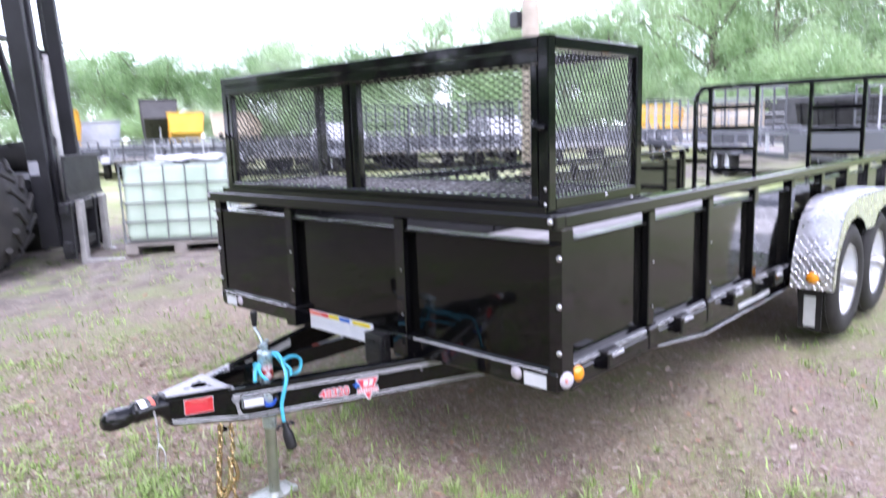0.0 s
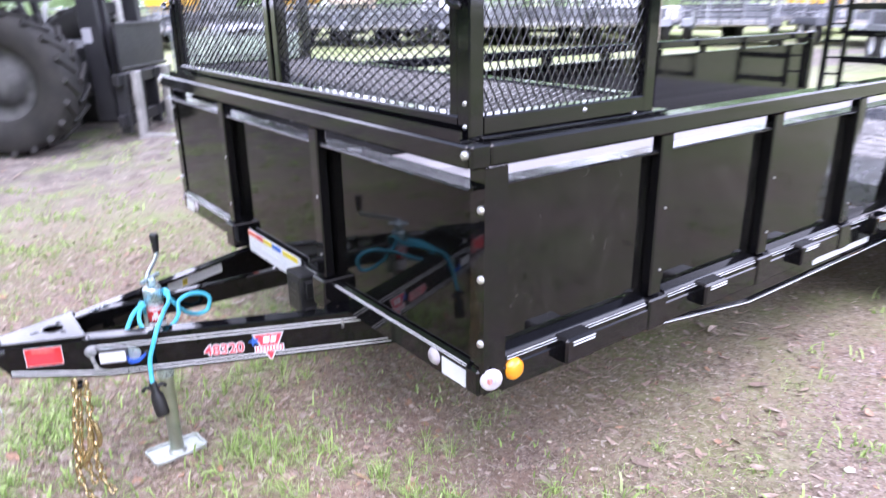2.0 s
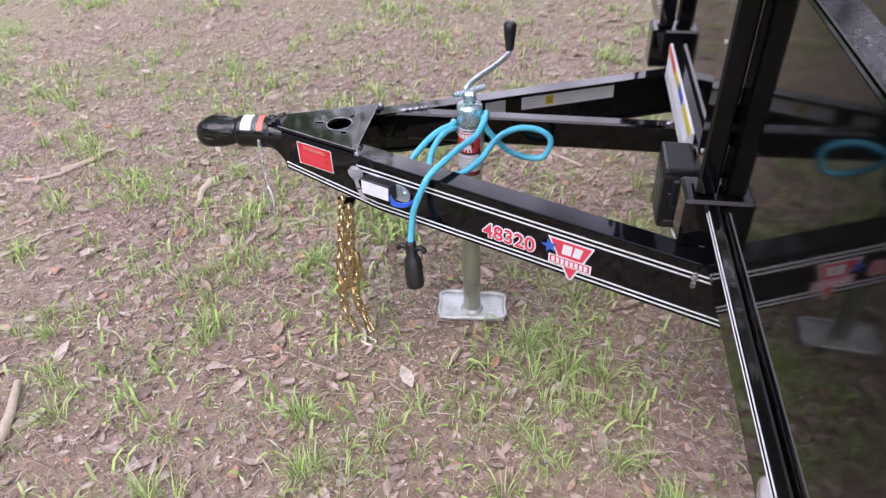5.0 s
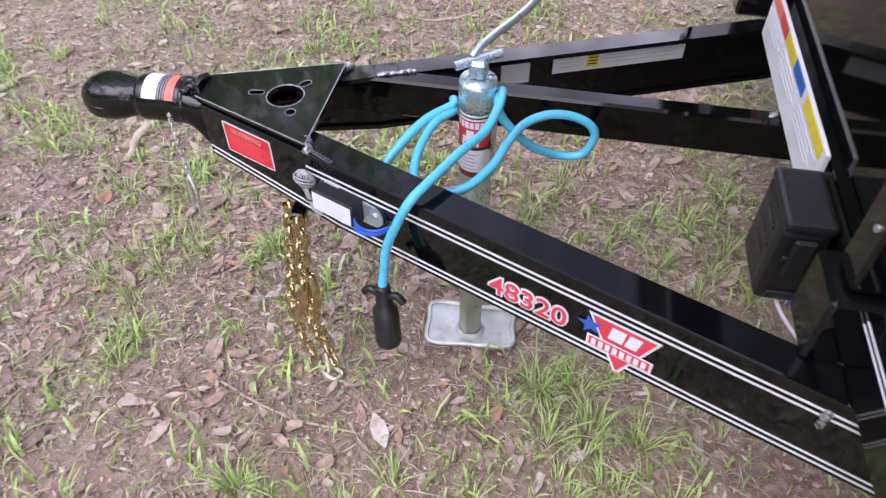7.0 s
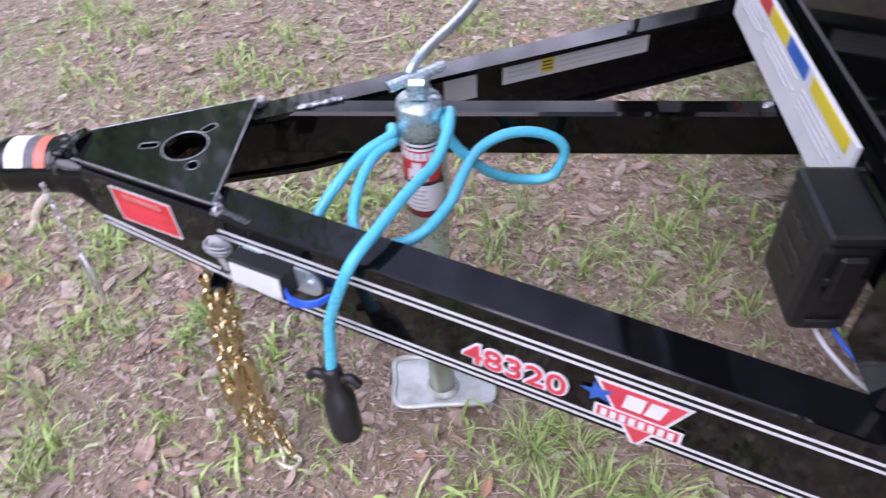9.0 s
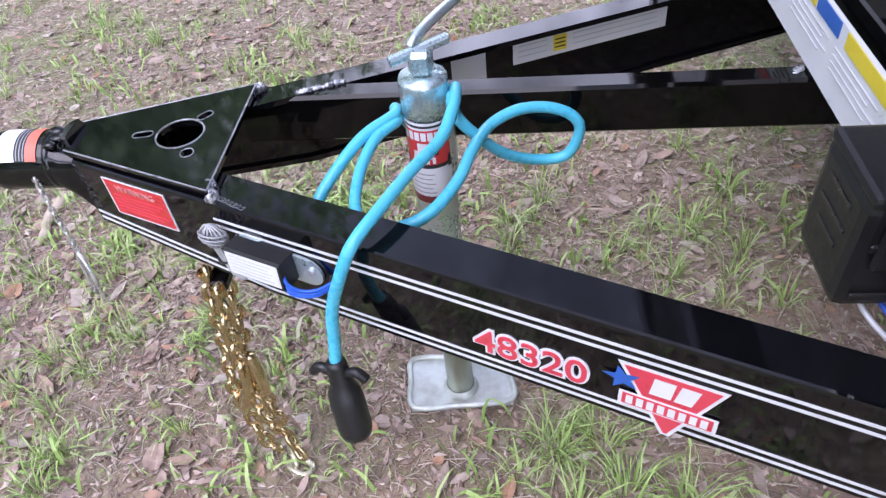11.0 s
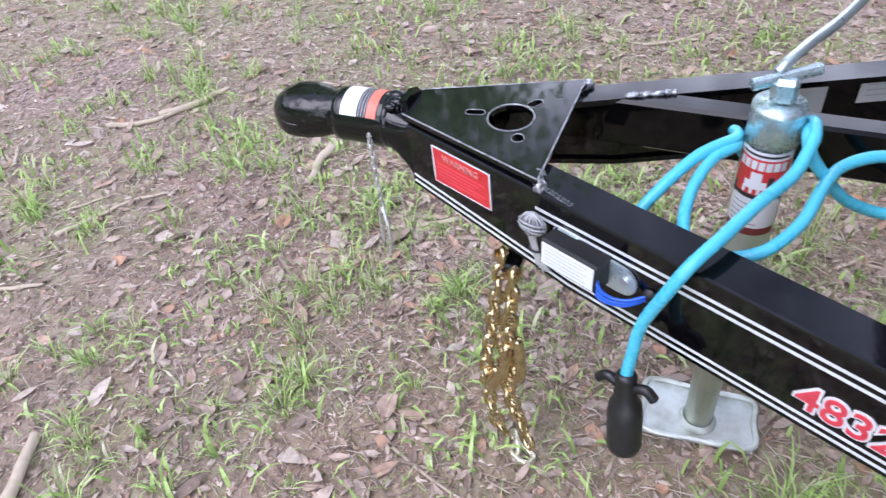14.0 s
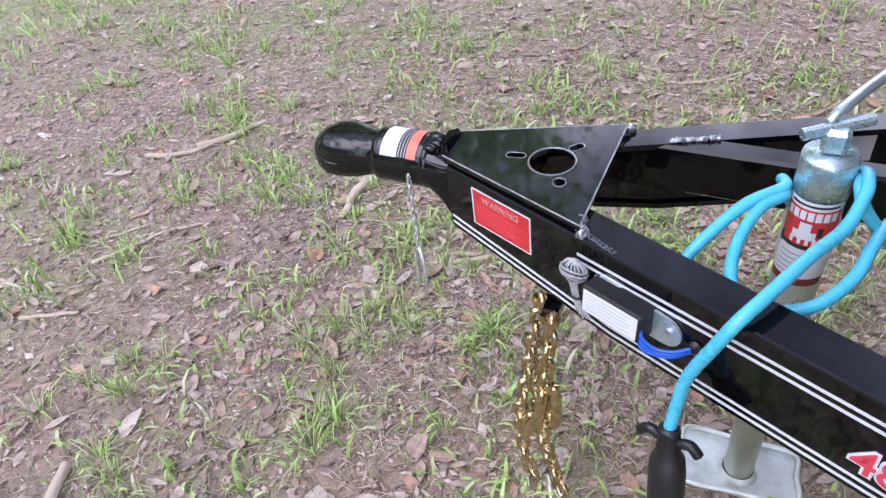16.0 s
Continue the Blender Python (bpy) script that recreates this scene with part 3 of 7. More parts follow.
for y in HUBS:
    part("axle", beam((-1.15, y, HUB_Z + 0.01), (1.15, y, HUB_Z + 0.01), 0.06, 0.06, bevel=0.01), M_BLACK, trailer)
for s in (-1, 1):
    part("spring_hanger", box((s * 0.95 - 0.03, 2.25, 0.42), (s * 0.95 + 0.03, 3.9, 0.55), 0.01), M_BLACK, trailer)


def fender(s, trailer):
    """Treadplate fender over both wheels, with a folded outer skirt cut for the tyres."""
    x0, x1, t = s * (HW + 0.028), s * (HW + 0.245), 0.004
    half = [(2.2, 0.515), (2.205, 0.6), (2.225, 0.69), (2.265, 0.79), (2.32, 0.872), (2.39, 0.932), (2.475, 0.97), (2.57, 0.985)]
    line = half + [(5.865 - y, z) for y, z in half[::-1]]
    bm = bmesh.new()
    rows = []
    for k, (y, z) in enumerate(line):
        (ya, za), (yb, zb) = line[max(k - 1, 0)], line[min(k + 1, len(line) - 1)]
        d = Vector((0, yb - ya, zb - za)).normalized()
        n = Vector((0, -d.z, d.y)) * t
        rows.append([bm.verts.new(Vector((x, y, z)) - o) for x, o in ((x0, n * 0), (x1, n * 0), (x1, n), (x0, n))])
    for a, b in zip(rows, rows[1:]):
        for k in range(4):
            bm.faces.new((a[k], a[(k + 1) % 4], b[(k + 1) % 4], b[k]))
    for r in (rows[0], rows[-1]):
        bm.faces.new(r)
    bmesh.ops.recalc_face_normals(bm, faces=bm.faces[:])
    f = part("fender", bm, M_FENDER, trailer, "bright aluminium treadplate fender")
    # outer skirt: between the fender's outline and two wheel arches
    arch = [(2.2, 0.515), (2.228, 0.515)]
    for c in HUBS:
        for k in range(0, 13):
            a = math.pi - math.pi * k / 12
            r = 0.358
            y, z = c + r * math.cos(a) * 0.97, HUB_Z + 0.01 + r * math.sin(a)
            if (c == HUBS[0] and y > 2.9) or (c == HUBS[1] and y < 2.965) or y < 2.235 or y > 3.63:
                continue
            arch.append((y, max(z, 0.515)))
    arch += [(3.637, 0.515), (3.665, 0.515)]
    bm = bmesh.new()
    top = line[1:-1]
    ring = arch + top[::-1]
    a = [bm.verts.new((x1, y, z)) for y, z in ring]
    face = bm.faces.new(a)
    bmesh.ops.triangulate(bm, faces=[face])
    ext = bmesh.ops.extrude_face_region(bm, geom=bm.faces[:])
    for v in ext["geom"]:
        if isinstance(v, bmesh.types.BMVert):
            v.co.x -= s * 0.004
    part("skirt", bm, M_FENDER, f)
    # raised bars of the treadplate
    bm = bmesh.new()
    length = 0.0
    for (ya, za), (yb, zb) in zip(line, line[1:]):
        a, b = Vector((0, ya, za)), Vector((0, yb, zb))
        d = (b - a).normalized()
        n = Vector((0, -d.z, d.y))
        seg = (b - a).length
        k = 0
        while k * 0.024 < seg:
            for j in range(11):
                flip = (k + j) % 2
                c = a + d * (k * 0.024 + 0.012) + Vector((x0 + (x1 - x0) * (j + 0.5) / 11, 0, 0)) + n * 0.001
                u = (d * (0.8 if flip else 0.8) + Vector((1 if flip else -1, 0, 0)) * 0.8).normalized()
                w = n.cross(u)
                bm.faces.new([bm.verts.new(c + u * p + w * q + n * h) for p, q, h in ((-0.012, 0, 0), (0, -0.0035, 0.0012), (0.012, 0, 0), (0, 0.0035, 0.0025))])
            k += 1
    tagged(part("tread_relief", bm, M_FENDER, f), kind="stuff")
    part("marker_lamp", lathe([(0, 0.022), (0.018, 0.02), (0.03, 0.012), (0.033, 0.0)], (s * (HW + 0.142), 2.2, 0.578), (0, -1, 0), 18), M_AMBER, f, "round amber marker lamp", True)
    part("mud_flap", box((x0 + s * 0.04, 2.235, 0.28), (x0 + s * 0.16, 2.243, 0.52)), M_PLASTIC, f)
    part("flap_sticker", box((x0 + s * 0.07, 2.2305, 0.3), (x0 + s * 0.13, 2.234, 0.47)), M_GREYTAG, f)


for s in (-1, 1):
    fender(s, trailer)

# marker lamp, clear reflector and white plate at the front corners
for s in (-1, 1):
    part("marker_lamp", lathe([(0, 0.02), (0.016, 0.018), (0.026, 0.011), (0.029, 0.0)], (s * (HW + 0.006), 0.09, 0.6), (s, 0, 0), 20), M_AMBER, trailer, "round amber marker lamp", True)
    part("reflector", lathe([(0, 0.007), (0.022, 0.006), (0.0275, 0.003), (0.0285, 0.0)], (s * (HW + 0.012), 0.016, 0.597), (s, -0.35, 0), 24), M_CLEAR, trailer, "round pale reflector", True)
    part("reflector", lathe([(0, 0.007), (0.02, 0.006), (0.024, 0.0)], (s * (HW - 0.178), -0.011, 0.59), (0, -1, 0), 20), M_CLEAR, trailer, "round pale reflector", True)
    for k in range(3):
        part("sticker_print", box((s * (HW + 0.0185) - 0.004, 0.002 + 0.01 * k, 0.592 + 0.003 * (k % 2)), (s * (HW + 0.0185) + 0.0042, 0.01 + 0.01 * k, 0.605 - 0.002 * k)), M_LILAC if k else M_PALEPRINT, trailer)
    part("white_label", box((s * (HW - 0.097) - 0.047, -0.0135, 0.558), (s * (HW - 0.097) + 0.047, -0.0112, 0.604)), M_WHITE, trailer)

# rear ramp gate, standing
G = LENGTH + 0.04
gate = part("ramp_gate", tube(smooth_path([(-0.95, G, 0.66), (-0.95, G, 1.4), (-0.95, G, 1.66), (-0.9, G, 1.75), (-0.8, G, 1.78), (0, G, 1.78), (0.8, G, 1.78), (0.9, G, 1.75), (0.95, G, 1.66), (0.95, G, 1.4), (0.95, G, 0.66)], 5), 0.026, 8), M_BLACK, trailer, "tall black steel ramp gate")
for x in (-0.796, -0.319, 0.187, 0.641):
    part("upright", beam((x, G, 0.66), (x, G, 1.76), 0.036, 0.036, (0, 1, 0)), M_BLACK, gate)
for a, b, zs in ((-0.796, -0.319, (0.72, 0.931, 1.145, 1.36, 1.57)), (0.187, 0.641, (0.7, 0.9, 1.112, 1.318, 1.53)), (-0.95, -0.796, (0.8, 0.94, 1.08, 1.22, 1.36, 1.5, 1.62))):
    for z in zs:
        part("crossbar", beam((a, G, z), (b, G, z), 0.03 if a != -0.95 else 0.016, 0.05 if a != -0.95 else 0.016, bevel=0.003), M_BLACK, gate)

# ---- tongue ----
OFFSET = Vector((0, 0, 0))
T_TOP, T_BOT = 0.55, 0.418
SLOPE = 0.429


def face_x(y):
    """Outer face of the near tongue beam."""
    return 0.443 + SLOPE * y


TD = Vector((SLOPE, 1, 0)).normalized()              # along the near beam, to the rear
TN = Vector((1, -SLOPE, 0)).normalized()             # out of its face


def far_x(y):
    """Outer face of the far tongue beam."""
    return -0.34 - 0.41 * y


def beam_foot(y):
    """Height of the tongue beams' lower edge, which rises towards the coupler."""
    return 0.427 if y > -0.62 else 0.427 + (-0.62 - y) / 0.24 * 0.03


def channel(s, y0, y1, parent):
    """A C channel, open to the inside; s = 1 near side, -1 far side."""
    def p(y, inset, z):
        return Vector((face_x(y) - inset / TN.x if s > 0 else far_x(y) + inset * 0.8 / TN.x, y, z))
    def prof(y):
        low, foot = beam_foot(y), 0.048 if s > 0 else 0.014
        return [(0.002, low), (0, low + 0.002), (0, T_TOP - 0.0035), (0.001, T_TOP - 0.001), (0.0035, T_TOP), (0.048, T_TOP), (0.048, T_TOP - 0.008), (0.007, T_TOP - 0.011), (0.007, low + 0.011), (foot, low + 0.008), (foot, low)]
    bm = bmesh.new()
    rows = [[bm.verts.new(p(y, a, z)) for a, z in prof(y)] for y in (y0, -0.62, y1)]
    for a, b in zip(rows, rows[1:]):
        n = len(a)
        for k in range(n):
            bm.faces.new((a[k], a[(k + 1) % n], b[(k + 1) % n], b[k]))
    for r in (rows[0], rows[-1]):
        bm.faces.new(r)
    bmesh.ops.recalc_face_normals(bm, faces=bm.faces[:])
    return part("tongue_beam", bm, M_BEAM, parent, "black steel channel of the A-frame tongue")


near_beam = channel(1, -0.858, 0.6, trailer)
far_beam = channel(-1, -0.858, 0.6, trailer)
mid_beam = part("centre_beam", beam((-0.0605, -0.69, 0.5155), (-0.0445, 0.3, 0.5155), 0.033, 0.067, (0, 0, 1), 0.004), M_PANEL, trailer)


def on_face(y, z, lift=0.0):
    """A place on the near beam's outer face."""
    return Vector((face_x(y), y, z)) + TN * lift


def face_quad(y0, y1, z0, z1, lift, material, parent, name, label=""):
    a, b, c, d = on_face(y0, z0, 0.0002), on_face(y1, z0, 0.0002), on_face(y1, z1, 0.0002), on_face(y0, z1, 0.0002)
    return part(name, hexa([a, b, c, d], [v + TN * lift for v in (a, b, c, d)]), material, parent, label)


# gusset plate with the jack's hole
def gusset():
    t = 0.553
    back = -0.665
    out = [(0.008, -0.866), (0.066, -0.866), (face_x(back) - 0.008, back), (far_x(back) + 0.006, back)]
    hole = [(0.0425 + 0.029 * math.cos(a), -0.7305 + 0.0285 * math.sin(a)) for a in (2 * math.pi * k / 24 for k in range(24))]
    slots = []
    for x, y, along, half, wide in ((0.0415, -0.777, 1.72, 0.0125, 0.0058), (0.006, -0.711, 2.45, 0.0105, 0.0062), (0.081, -0.7095, 0.4, 0.0085, 0.0076)):
        d, w = Vector((math.cos(along), math.sin(along), 0)), Vector((-math.sin(along), math.cos(along), 0)) * wide
        slots.append([tuple((Vector((x, y, 0)) + w * math.cos(a) + d * (wide * math.sin(a) + math.copysign(half - wide, math.sin(a))))[:2]) for a in (math.pi * (2 * k + 1) / 16 for k in range(16))])
    bm = bmesh.new()
    loops = []
    for pts in (out, hole, *slots):
        vs = [bm.verts.new((x, y, t)) for x, y in pts]
        loops += [bm.edges.new((vs[k], vs[(k + 1) % len(vs)])) for k in range(len(vs))]
    bmesh.ops.triangle_fill(bm, edges=loops, use_beauty=True)
    ext = bmesh.ops.extrude_face_region(bm, geom=bm.faces[:])
    for v in ext["geom"]:
        if isinstance(v, bmesh.types.BMVert):
            v.co.z += 0.008
    bmesh.ops.recalc_face_normals(bm, faces=bm.faces[:])
    p = part("gusset_plate", bm, M_PLATE, trailer, "black triangular plate with a jack hole")
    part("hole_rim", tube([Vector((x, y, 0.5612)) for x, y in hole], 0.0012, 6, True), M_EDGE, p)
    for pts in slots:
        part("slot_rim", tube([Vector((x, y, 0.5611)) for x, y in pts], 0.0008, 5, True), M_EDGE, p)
    # thin pale rods paint the highlight along the plate's edges
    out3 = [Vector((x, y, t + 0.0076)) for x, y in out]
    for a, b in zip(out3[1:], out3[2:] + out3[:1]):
        part("plate_edge_highlight", rod(a, b, 0.0011, 6), M_EDGE, p)
    return p


gusset()
# pinstripes along the near beam
for z in (0.5285, 0.5185):
    face_quad(-0.665, 0.3, z - 0.0018, z + 0.0018, 0.0006, M_STRIPE, near_beam, "pinstripe")
for up in (0.02, 0.01):
    for ya, yb in ((-0.855, -0.62), (-0.62, 0.3)):
        q = [on_face(y, beam_foot(y) + up + d, 0.0002) for y, d in ((ya, -0.0018), (yb, -0.0018), (yb, 0.0018), (ya, 0.0018))]
        part("pinstripe", hexa(q, [v + TN * 0.0006 for v in q]), M_STRIPE, near_beam)

# red warning label
label = face_quad(-0.815, -0.7285, 0.4875, 0.5405, 0.0008, M_RED, near_beam, "warning_label", "red warning label with pale print")
letters("WARNING", 0.0125, on_face(-0.772, 0.5295, 0.0016), TD, (0, 0, 1), M_PALEPRINT, near_beam, "warning_lettering")
for k, z in enumerate((0.5175, 0.512, 0.5065, 0.501, 0.4955)):
    face_quad(-0.809, -0.736 - 0.008 * (k % 3), z - 0.0012, z + 0.0012, 0.0014, M_PINK, near_beam, "print_line")
for y in (-0.8155, -0.728):
    face_quad(y - 0.0008, y + 0.0008, 0.487, 0.541, 0.0012, M_STRIPE, near_beam, "label_border")
for z in (0.4873, 0.5407):
    face_quad(-0.8155, -0.728, z - 0.0007, z + 0.0007, 0.0012, M_STRIPE, near_beam, "label_border")

# stock number, red on a white outline
letters("48320", 0.0455, on_face(-0.329, 0.4725, 0.0008), TD, (0, 0, 1), M_WHITE, near_beam, "number_outline", "", 0.0029)
letters("48320", 0.0455, on_face(-0.329, 0.4725, 0.0018), TD, (0, 0, 1), M_PINK, near_beam, "number", "", 0.0003)


S0, S_MID, S_SIZE = -0.209, 0.4645, 0.82


def face_shape(points, lift, thick, material, name, label=""):
    """A flat sticker on the near beam, its outline in (along, z)."""
    a = [on_face(S0 + (y - S0) * S_SIZE, S_MID + (z - S_MID) * S_SIZE * 1.12, lift) for y, z in points]
    return part(name, hexa(a, [v + TN * thick for v in a]), material, near_beam, label)


# maker's sticker: plain red triangle, star and bars, no lettering
face_shape([(S0 - 0.055, 0.515), (S0 + 0.05, 0.515), (S0 + 0.006, 0.418), (S0 - 0.003, 0.418)], 0.0007, 0.0005, M_WHITE, "sticker_backing")
face_shape([(S0 - 0.048, 0.511), (S0 + 0.044, 0.511), (S0 + 0.003, 0.422), (S0 + 0.0, 0.422)], 0.0014, 0.0004, M_PINK, "sticker_triangle", "red and white triangular maker's sticker")
face_shape([(S0 - 0.05, 0.472), (S0 + 0.047, 0.472), (S0 + 0.047, 0.45), (S0 - 0.05, 0.45)], 0.002, 0.0004, M_WHITE, "sticker_band")
face_shape([(S0 - 0.046, 0.4695), (S0 + 0.043, 0.4695), (S0 + 0.043, 0.4525), (S0 - 0.046, 0.4525)], 0.0026, 0.0004, M_PINK, "sticker_band")
for k in range(8):
    y = S0 - 0.042 + k * 0.0105
    face_shape([(y, 0.4675), (y + 0.007, 0.4675), (y + 0.007, 0.4545), (y, 0.4545)], 0.0032, 0.0003, M_WHITE, "sticker_bar")
face_shape([(S0 - 0.018, 0.505), (S0 + 0.003, 0.505), (S0 + 0.0, 0.48), (S0 - 0.021, 0.48)], 0.0022, 0.0004, M_WHITE, "sticker_bar")
face_shape([(S0 + 0.008, 0.505), (S0 + 0.026, 0.505), (S0 + 0.02, 0.48), (S0 + 0.003, 0.48)], 0.0022, 0.0004, M_WHITE, "sticker_bar")
star = []
for k in range(10):
    a, r = math.pi / 2 + math.pi * k / 5 + 0.25, 0.017 if k % 2 == 0 else 0.0072
    star.append((S0 - 0.04 + r * math.cos(a), 0.488 + r * math.sin(a)))
bm = bmesh.new()
c0 = bm.verts.new(on_face(S0 - 0.04, 0.488, 0.0023))
ring = [bm.verts.new(on_face(y, z, 0.0023)) for y, z in star]
for k in range(10):
    bm.faces.new((c0, ring[k], ring[(k + 1) % 10]))
part("sticker_star", bm, M_BLUE, near_beam)

# tag sticker and white labels on the far beam's inner face
def far_face(y, z, lift=0.0):
    x = far_x(y) + 0.0072
    return Vector((x, y, z)) + Vector((TN.x, SLOPE * TN.x, 0)) * lift


def far_label(y0, y1, z0, z1, material, name, lift=0.0008, label=""):
    c = [far_face(y, z, 0.0003) for y, z in ((y0, z0), (y1, z0), (y1, z1), (y0, z1))]
    n = Vector((TN.x, SLOPE * TN.x, 0))
    return part(name, hexa(c, [v + n * lift for v in c]), material, far_beam, label)


far_label(-0.34, -0.116, 0.493, 0.538, M_WHITE, "white_label", 0.0008, "long white label with faint print")
far_label(-0.283, -0.264, 0.499, 0.523, M_YELLOW, "yellow_mark", 0.0014)
for k in range(3):
    far_label(-0.281, -0.266, 0.504 + 0.006 * k, 0.506 + 0.006 * k, M_DARKPRINT, "print_line", 0.0019)
for k in range(4):
    far_label(-0.255, -0.13, 0.527 - 0.008 * k, 0.5283 - 0.008 * k, M_FAINT, "print_line", 0.0012)
    far_label(-0.332, -0.292, 0.527 - 0.008 * k, 0.5283 - 0.008 * k, M_FAINT, "print_line", 0.0012)
far_label(-0.425, -0.378, 0.483, 0.534, M_WHITE, "white_label", 0.0008, "small pale label")

# welds where the plate meets the beams
def weld(p0, p1, n, r, name="weld"):
    """One rippled bead between two points."""
    rnd = random.Random(int(1000 * p0[1]) + n)
    line, radii = [], []
    for k in range(2 * n + 1):
        line.append(Vector(p0).lerp(Vector(p1), k / (2 * n)) + Vector([rnd.uniform(-r, r) * 0.2 for _ in range(3)]))
        radii.append(r * (rnd.uniform(0.85, 1.15) if k % 2 else rnd.uniform(0.55, 0.75)))
    return part(name, tube(line, r, 8, radii=radii), M_WELD, trailer, "", True)


M_WELD = varied("painted_weld_bead", (0.06, 0.06, 0.066), (0.75, 0.76, 0.8), 90, 0.28, 0.6, 0.4, 0.1)
weld((0.132, -0.669, 0.554), (0.152, -0.659, 0.551), 9, 0.0085)
weld((-0.05, -0.667, 0.555), (-0.068, -0.661, 0.552), 9, 0.0075)
weld((-0.052, -0.612, 0.5505), (-0.074, -0.552, 0.5505), 16, 0.0045)
weld((-0.06, -0.002, 0.548), (-0.045, -0.012, 0.545), 4, 0.006)
weld((0.44, -0.004, 0.53), (0.44, -0.006, 0.5), 5, 0.006)
weld((0.012, -0.866, 0.553), (0.06, -0.866, 0.553), 7, 0.004)
# short cross tab under the plate
part("cross_tab", box((0.045, -0.655, 0.45), (0.095, -0.625, 0.462), 0.003), M_BLACK, trailer)
# chalk scribble on the near beam's top
M_CHALK = varied("grey_chalk_mark", (0.2, 0.21, 0.23), (0.1, 0.11, 0.12), 200, 0.8)
scribble = [(0.149 + 0.02 * k / 22 + 0.0035 * math.cos(1.9 * k), -0.656 + 0.034 * k / 22 + 0.0035 * math.sin(1.9 * k), T_TOP + 0.0003) for k in range(23)]
part("chalk_mark", tube(smooth_path(scribble, 3), 0.0006, 4), M_CHALK, near_beam)

# coupler
AX = 0.04
def coupler():
    y0 = -0.875
    z = 0.53
    def loft(rings, n=36):
        """Closed skin through rings (y, x0, x1, z0, z1, squareness of the upper half, of the lower half)."""
        bm = bmesh.new()
        prev = None
        for y, x0, x1, z0, z1, up, low in rings:
            r = []
            for k in range(n):
                a = 2 * math.pi * k / n
                e = up if math.sin(a) > 0 else low
                r.append(bm.verts.new(((x0 + x1) / 2 + (x1 - x0) / 2 * math.copysign(abs(math.cos(a)) ** e, math.cos(a)), y, (z0 + z1) / 2 + (z1 - z0) / 2 * math.copysign(abs(math.sin(a)) ** e, math.sin(a)))))
            if prev:
                for k in range(n):
                    bm.faces.new((prev[k], prev[(k + 1) % n], r[(k + 1) % n], r[k]))
            else:
                bm.faces.new(r)
            prev = r
        bm.faces.new(prev[::-1])
        bmesh.ops.recalc_face_normals(bm, faces=bm.faces[:])
        return bm
    neck = loft([(-0.78, -0.01, 0.09, 0.45, 0.5475, 0.4, 0.4), (-0.85, 0.006, 0.0735, 0.455, 0.5505, 0.4, 0.4), (-0.86, 0.005, 0.0745, 0.462, 0.552, 0.45, 0.45), (-0.868, 0.004, 0.0755, 0.475, 0.554, 0.55, 0.6), (-0.878, 0.0035, 0.0765, 0.488, 0.558, 0.7, 0.75), (-0.89, 0.004, 0.076, 0.4955, 0.5625, 0.9, 0.9), (-0.91, 0.007, 0.073, 0.497, 0.563, 1.0, 1.0)])
    c = part("coupler", neck, M_BLACK, trailer, "black ball coupler with a slide collar", True)
    part("collar", lathe([(0.03, 0), (0.0345, 0.002), (0.036, 0.008), (0.036, 0.068), (0.037, 0.074), (0.0355, 0.083), (0.026, 0.09)], (AX, -0.887, z), (0, -1, 0), 28), M_CRUMPLED, c, "", True)
    head = loft([(-0.95, 0.013, 0.067, 0.503, 0.557, 1, 1), (-0.968, 0.0115, 0.0685, 0.502, 0.5585, 1, 0.9), (-0.982, 0.008, 0.072, 0.5, 0.5605, 0.95, 0.7), (-0.998, 0.003, 0.077, 0.4985, 0.5625, 0.9, 0.5), (-1.015, -0.0005, 0.0805, 0.498, 0.564, 0.86, 0.4), (-1.033, -0.0015, 0.0815, 0.498, 0.5635, 0.84, 0.36), (-1.05, 0.0005, 0.0795, 0.498, 0.5605, 0.84, 0.36), (-1.064, 0.007, 0.073, 0.499, 0.5545, 0.86, 0.4), (-1.074, 0.016, 0.064, 0.502, 0.5465, 0.9, 0.5), (-1.0795, 0.026, 0.054, 0.508, 0.538, 1, 0.7)])
    head.transform(Matrix.Translation((AX, -0.95, z)) @ Matrix.Diagonal((0.94, 0.96, 0.94, 1)) @ Matrix.Translation((-AX, 0.95, -z)))
    part("ball_socket", head, M_CAST, c, "", True)
    rim = [(AX + 0.0388 * math.sin(t), -1.032 - 0.0375 * math.cos(t), z - 0.004 + 0.004 * math.cos(t)) for t in (-1.9 + 3.8 * k / 20 for k in range(21))]
    part("socket_ridge", tube([Vector(q) for q in rim], 0.0022, 8), M_CAST, c, "", True)
    part("shank", lathe([(0.03, 0), (0.03, 0.03), (0.028, 0.05)], (AX, -0.948, z), (0, -1, 0), 24), M_CAST, c, "", True)
    # wrap label round the collar: white, dark and orange-red bands
    for y0, y1, m, n in ((-0.956, -0.932, M_WHITE, "white_band"), (-0.932, -0.918, M_DARKPRINT, "dark_band"), (-0.918, -0.904, M_ORANGE, "orange_band")):
        bm = bmesh.new()
        a0, a1, k = radians(32), radians(165), 16
        rows = [[bm.verts.new((AX + 0.0372 * math.cos(a0 + (a1 - a0) * i / k), y, z + 0.0372 * math.sin(a0 + (a1 - a0) * i / k))) for i in range(k + 1)] for y in (y0, y1)]
        for i in range(k):
            bm.faces.new((rows[0][i], rows[0][i + 1], rows[1][i + 1], rows[1][i]))
        part(n, bm, m, c, "", True)
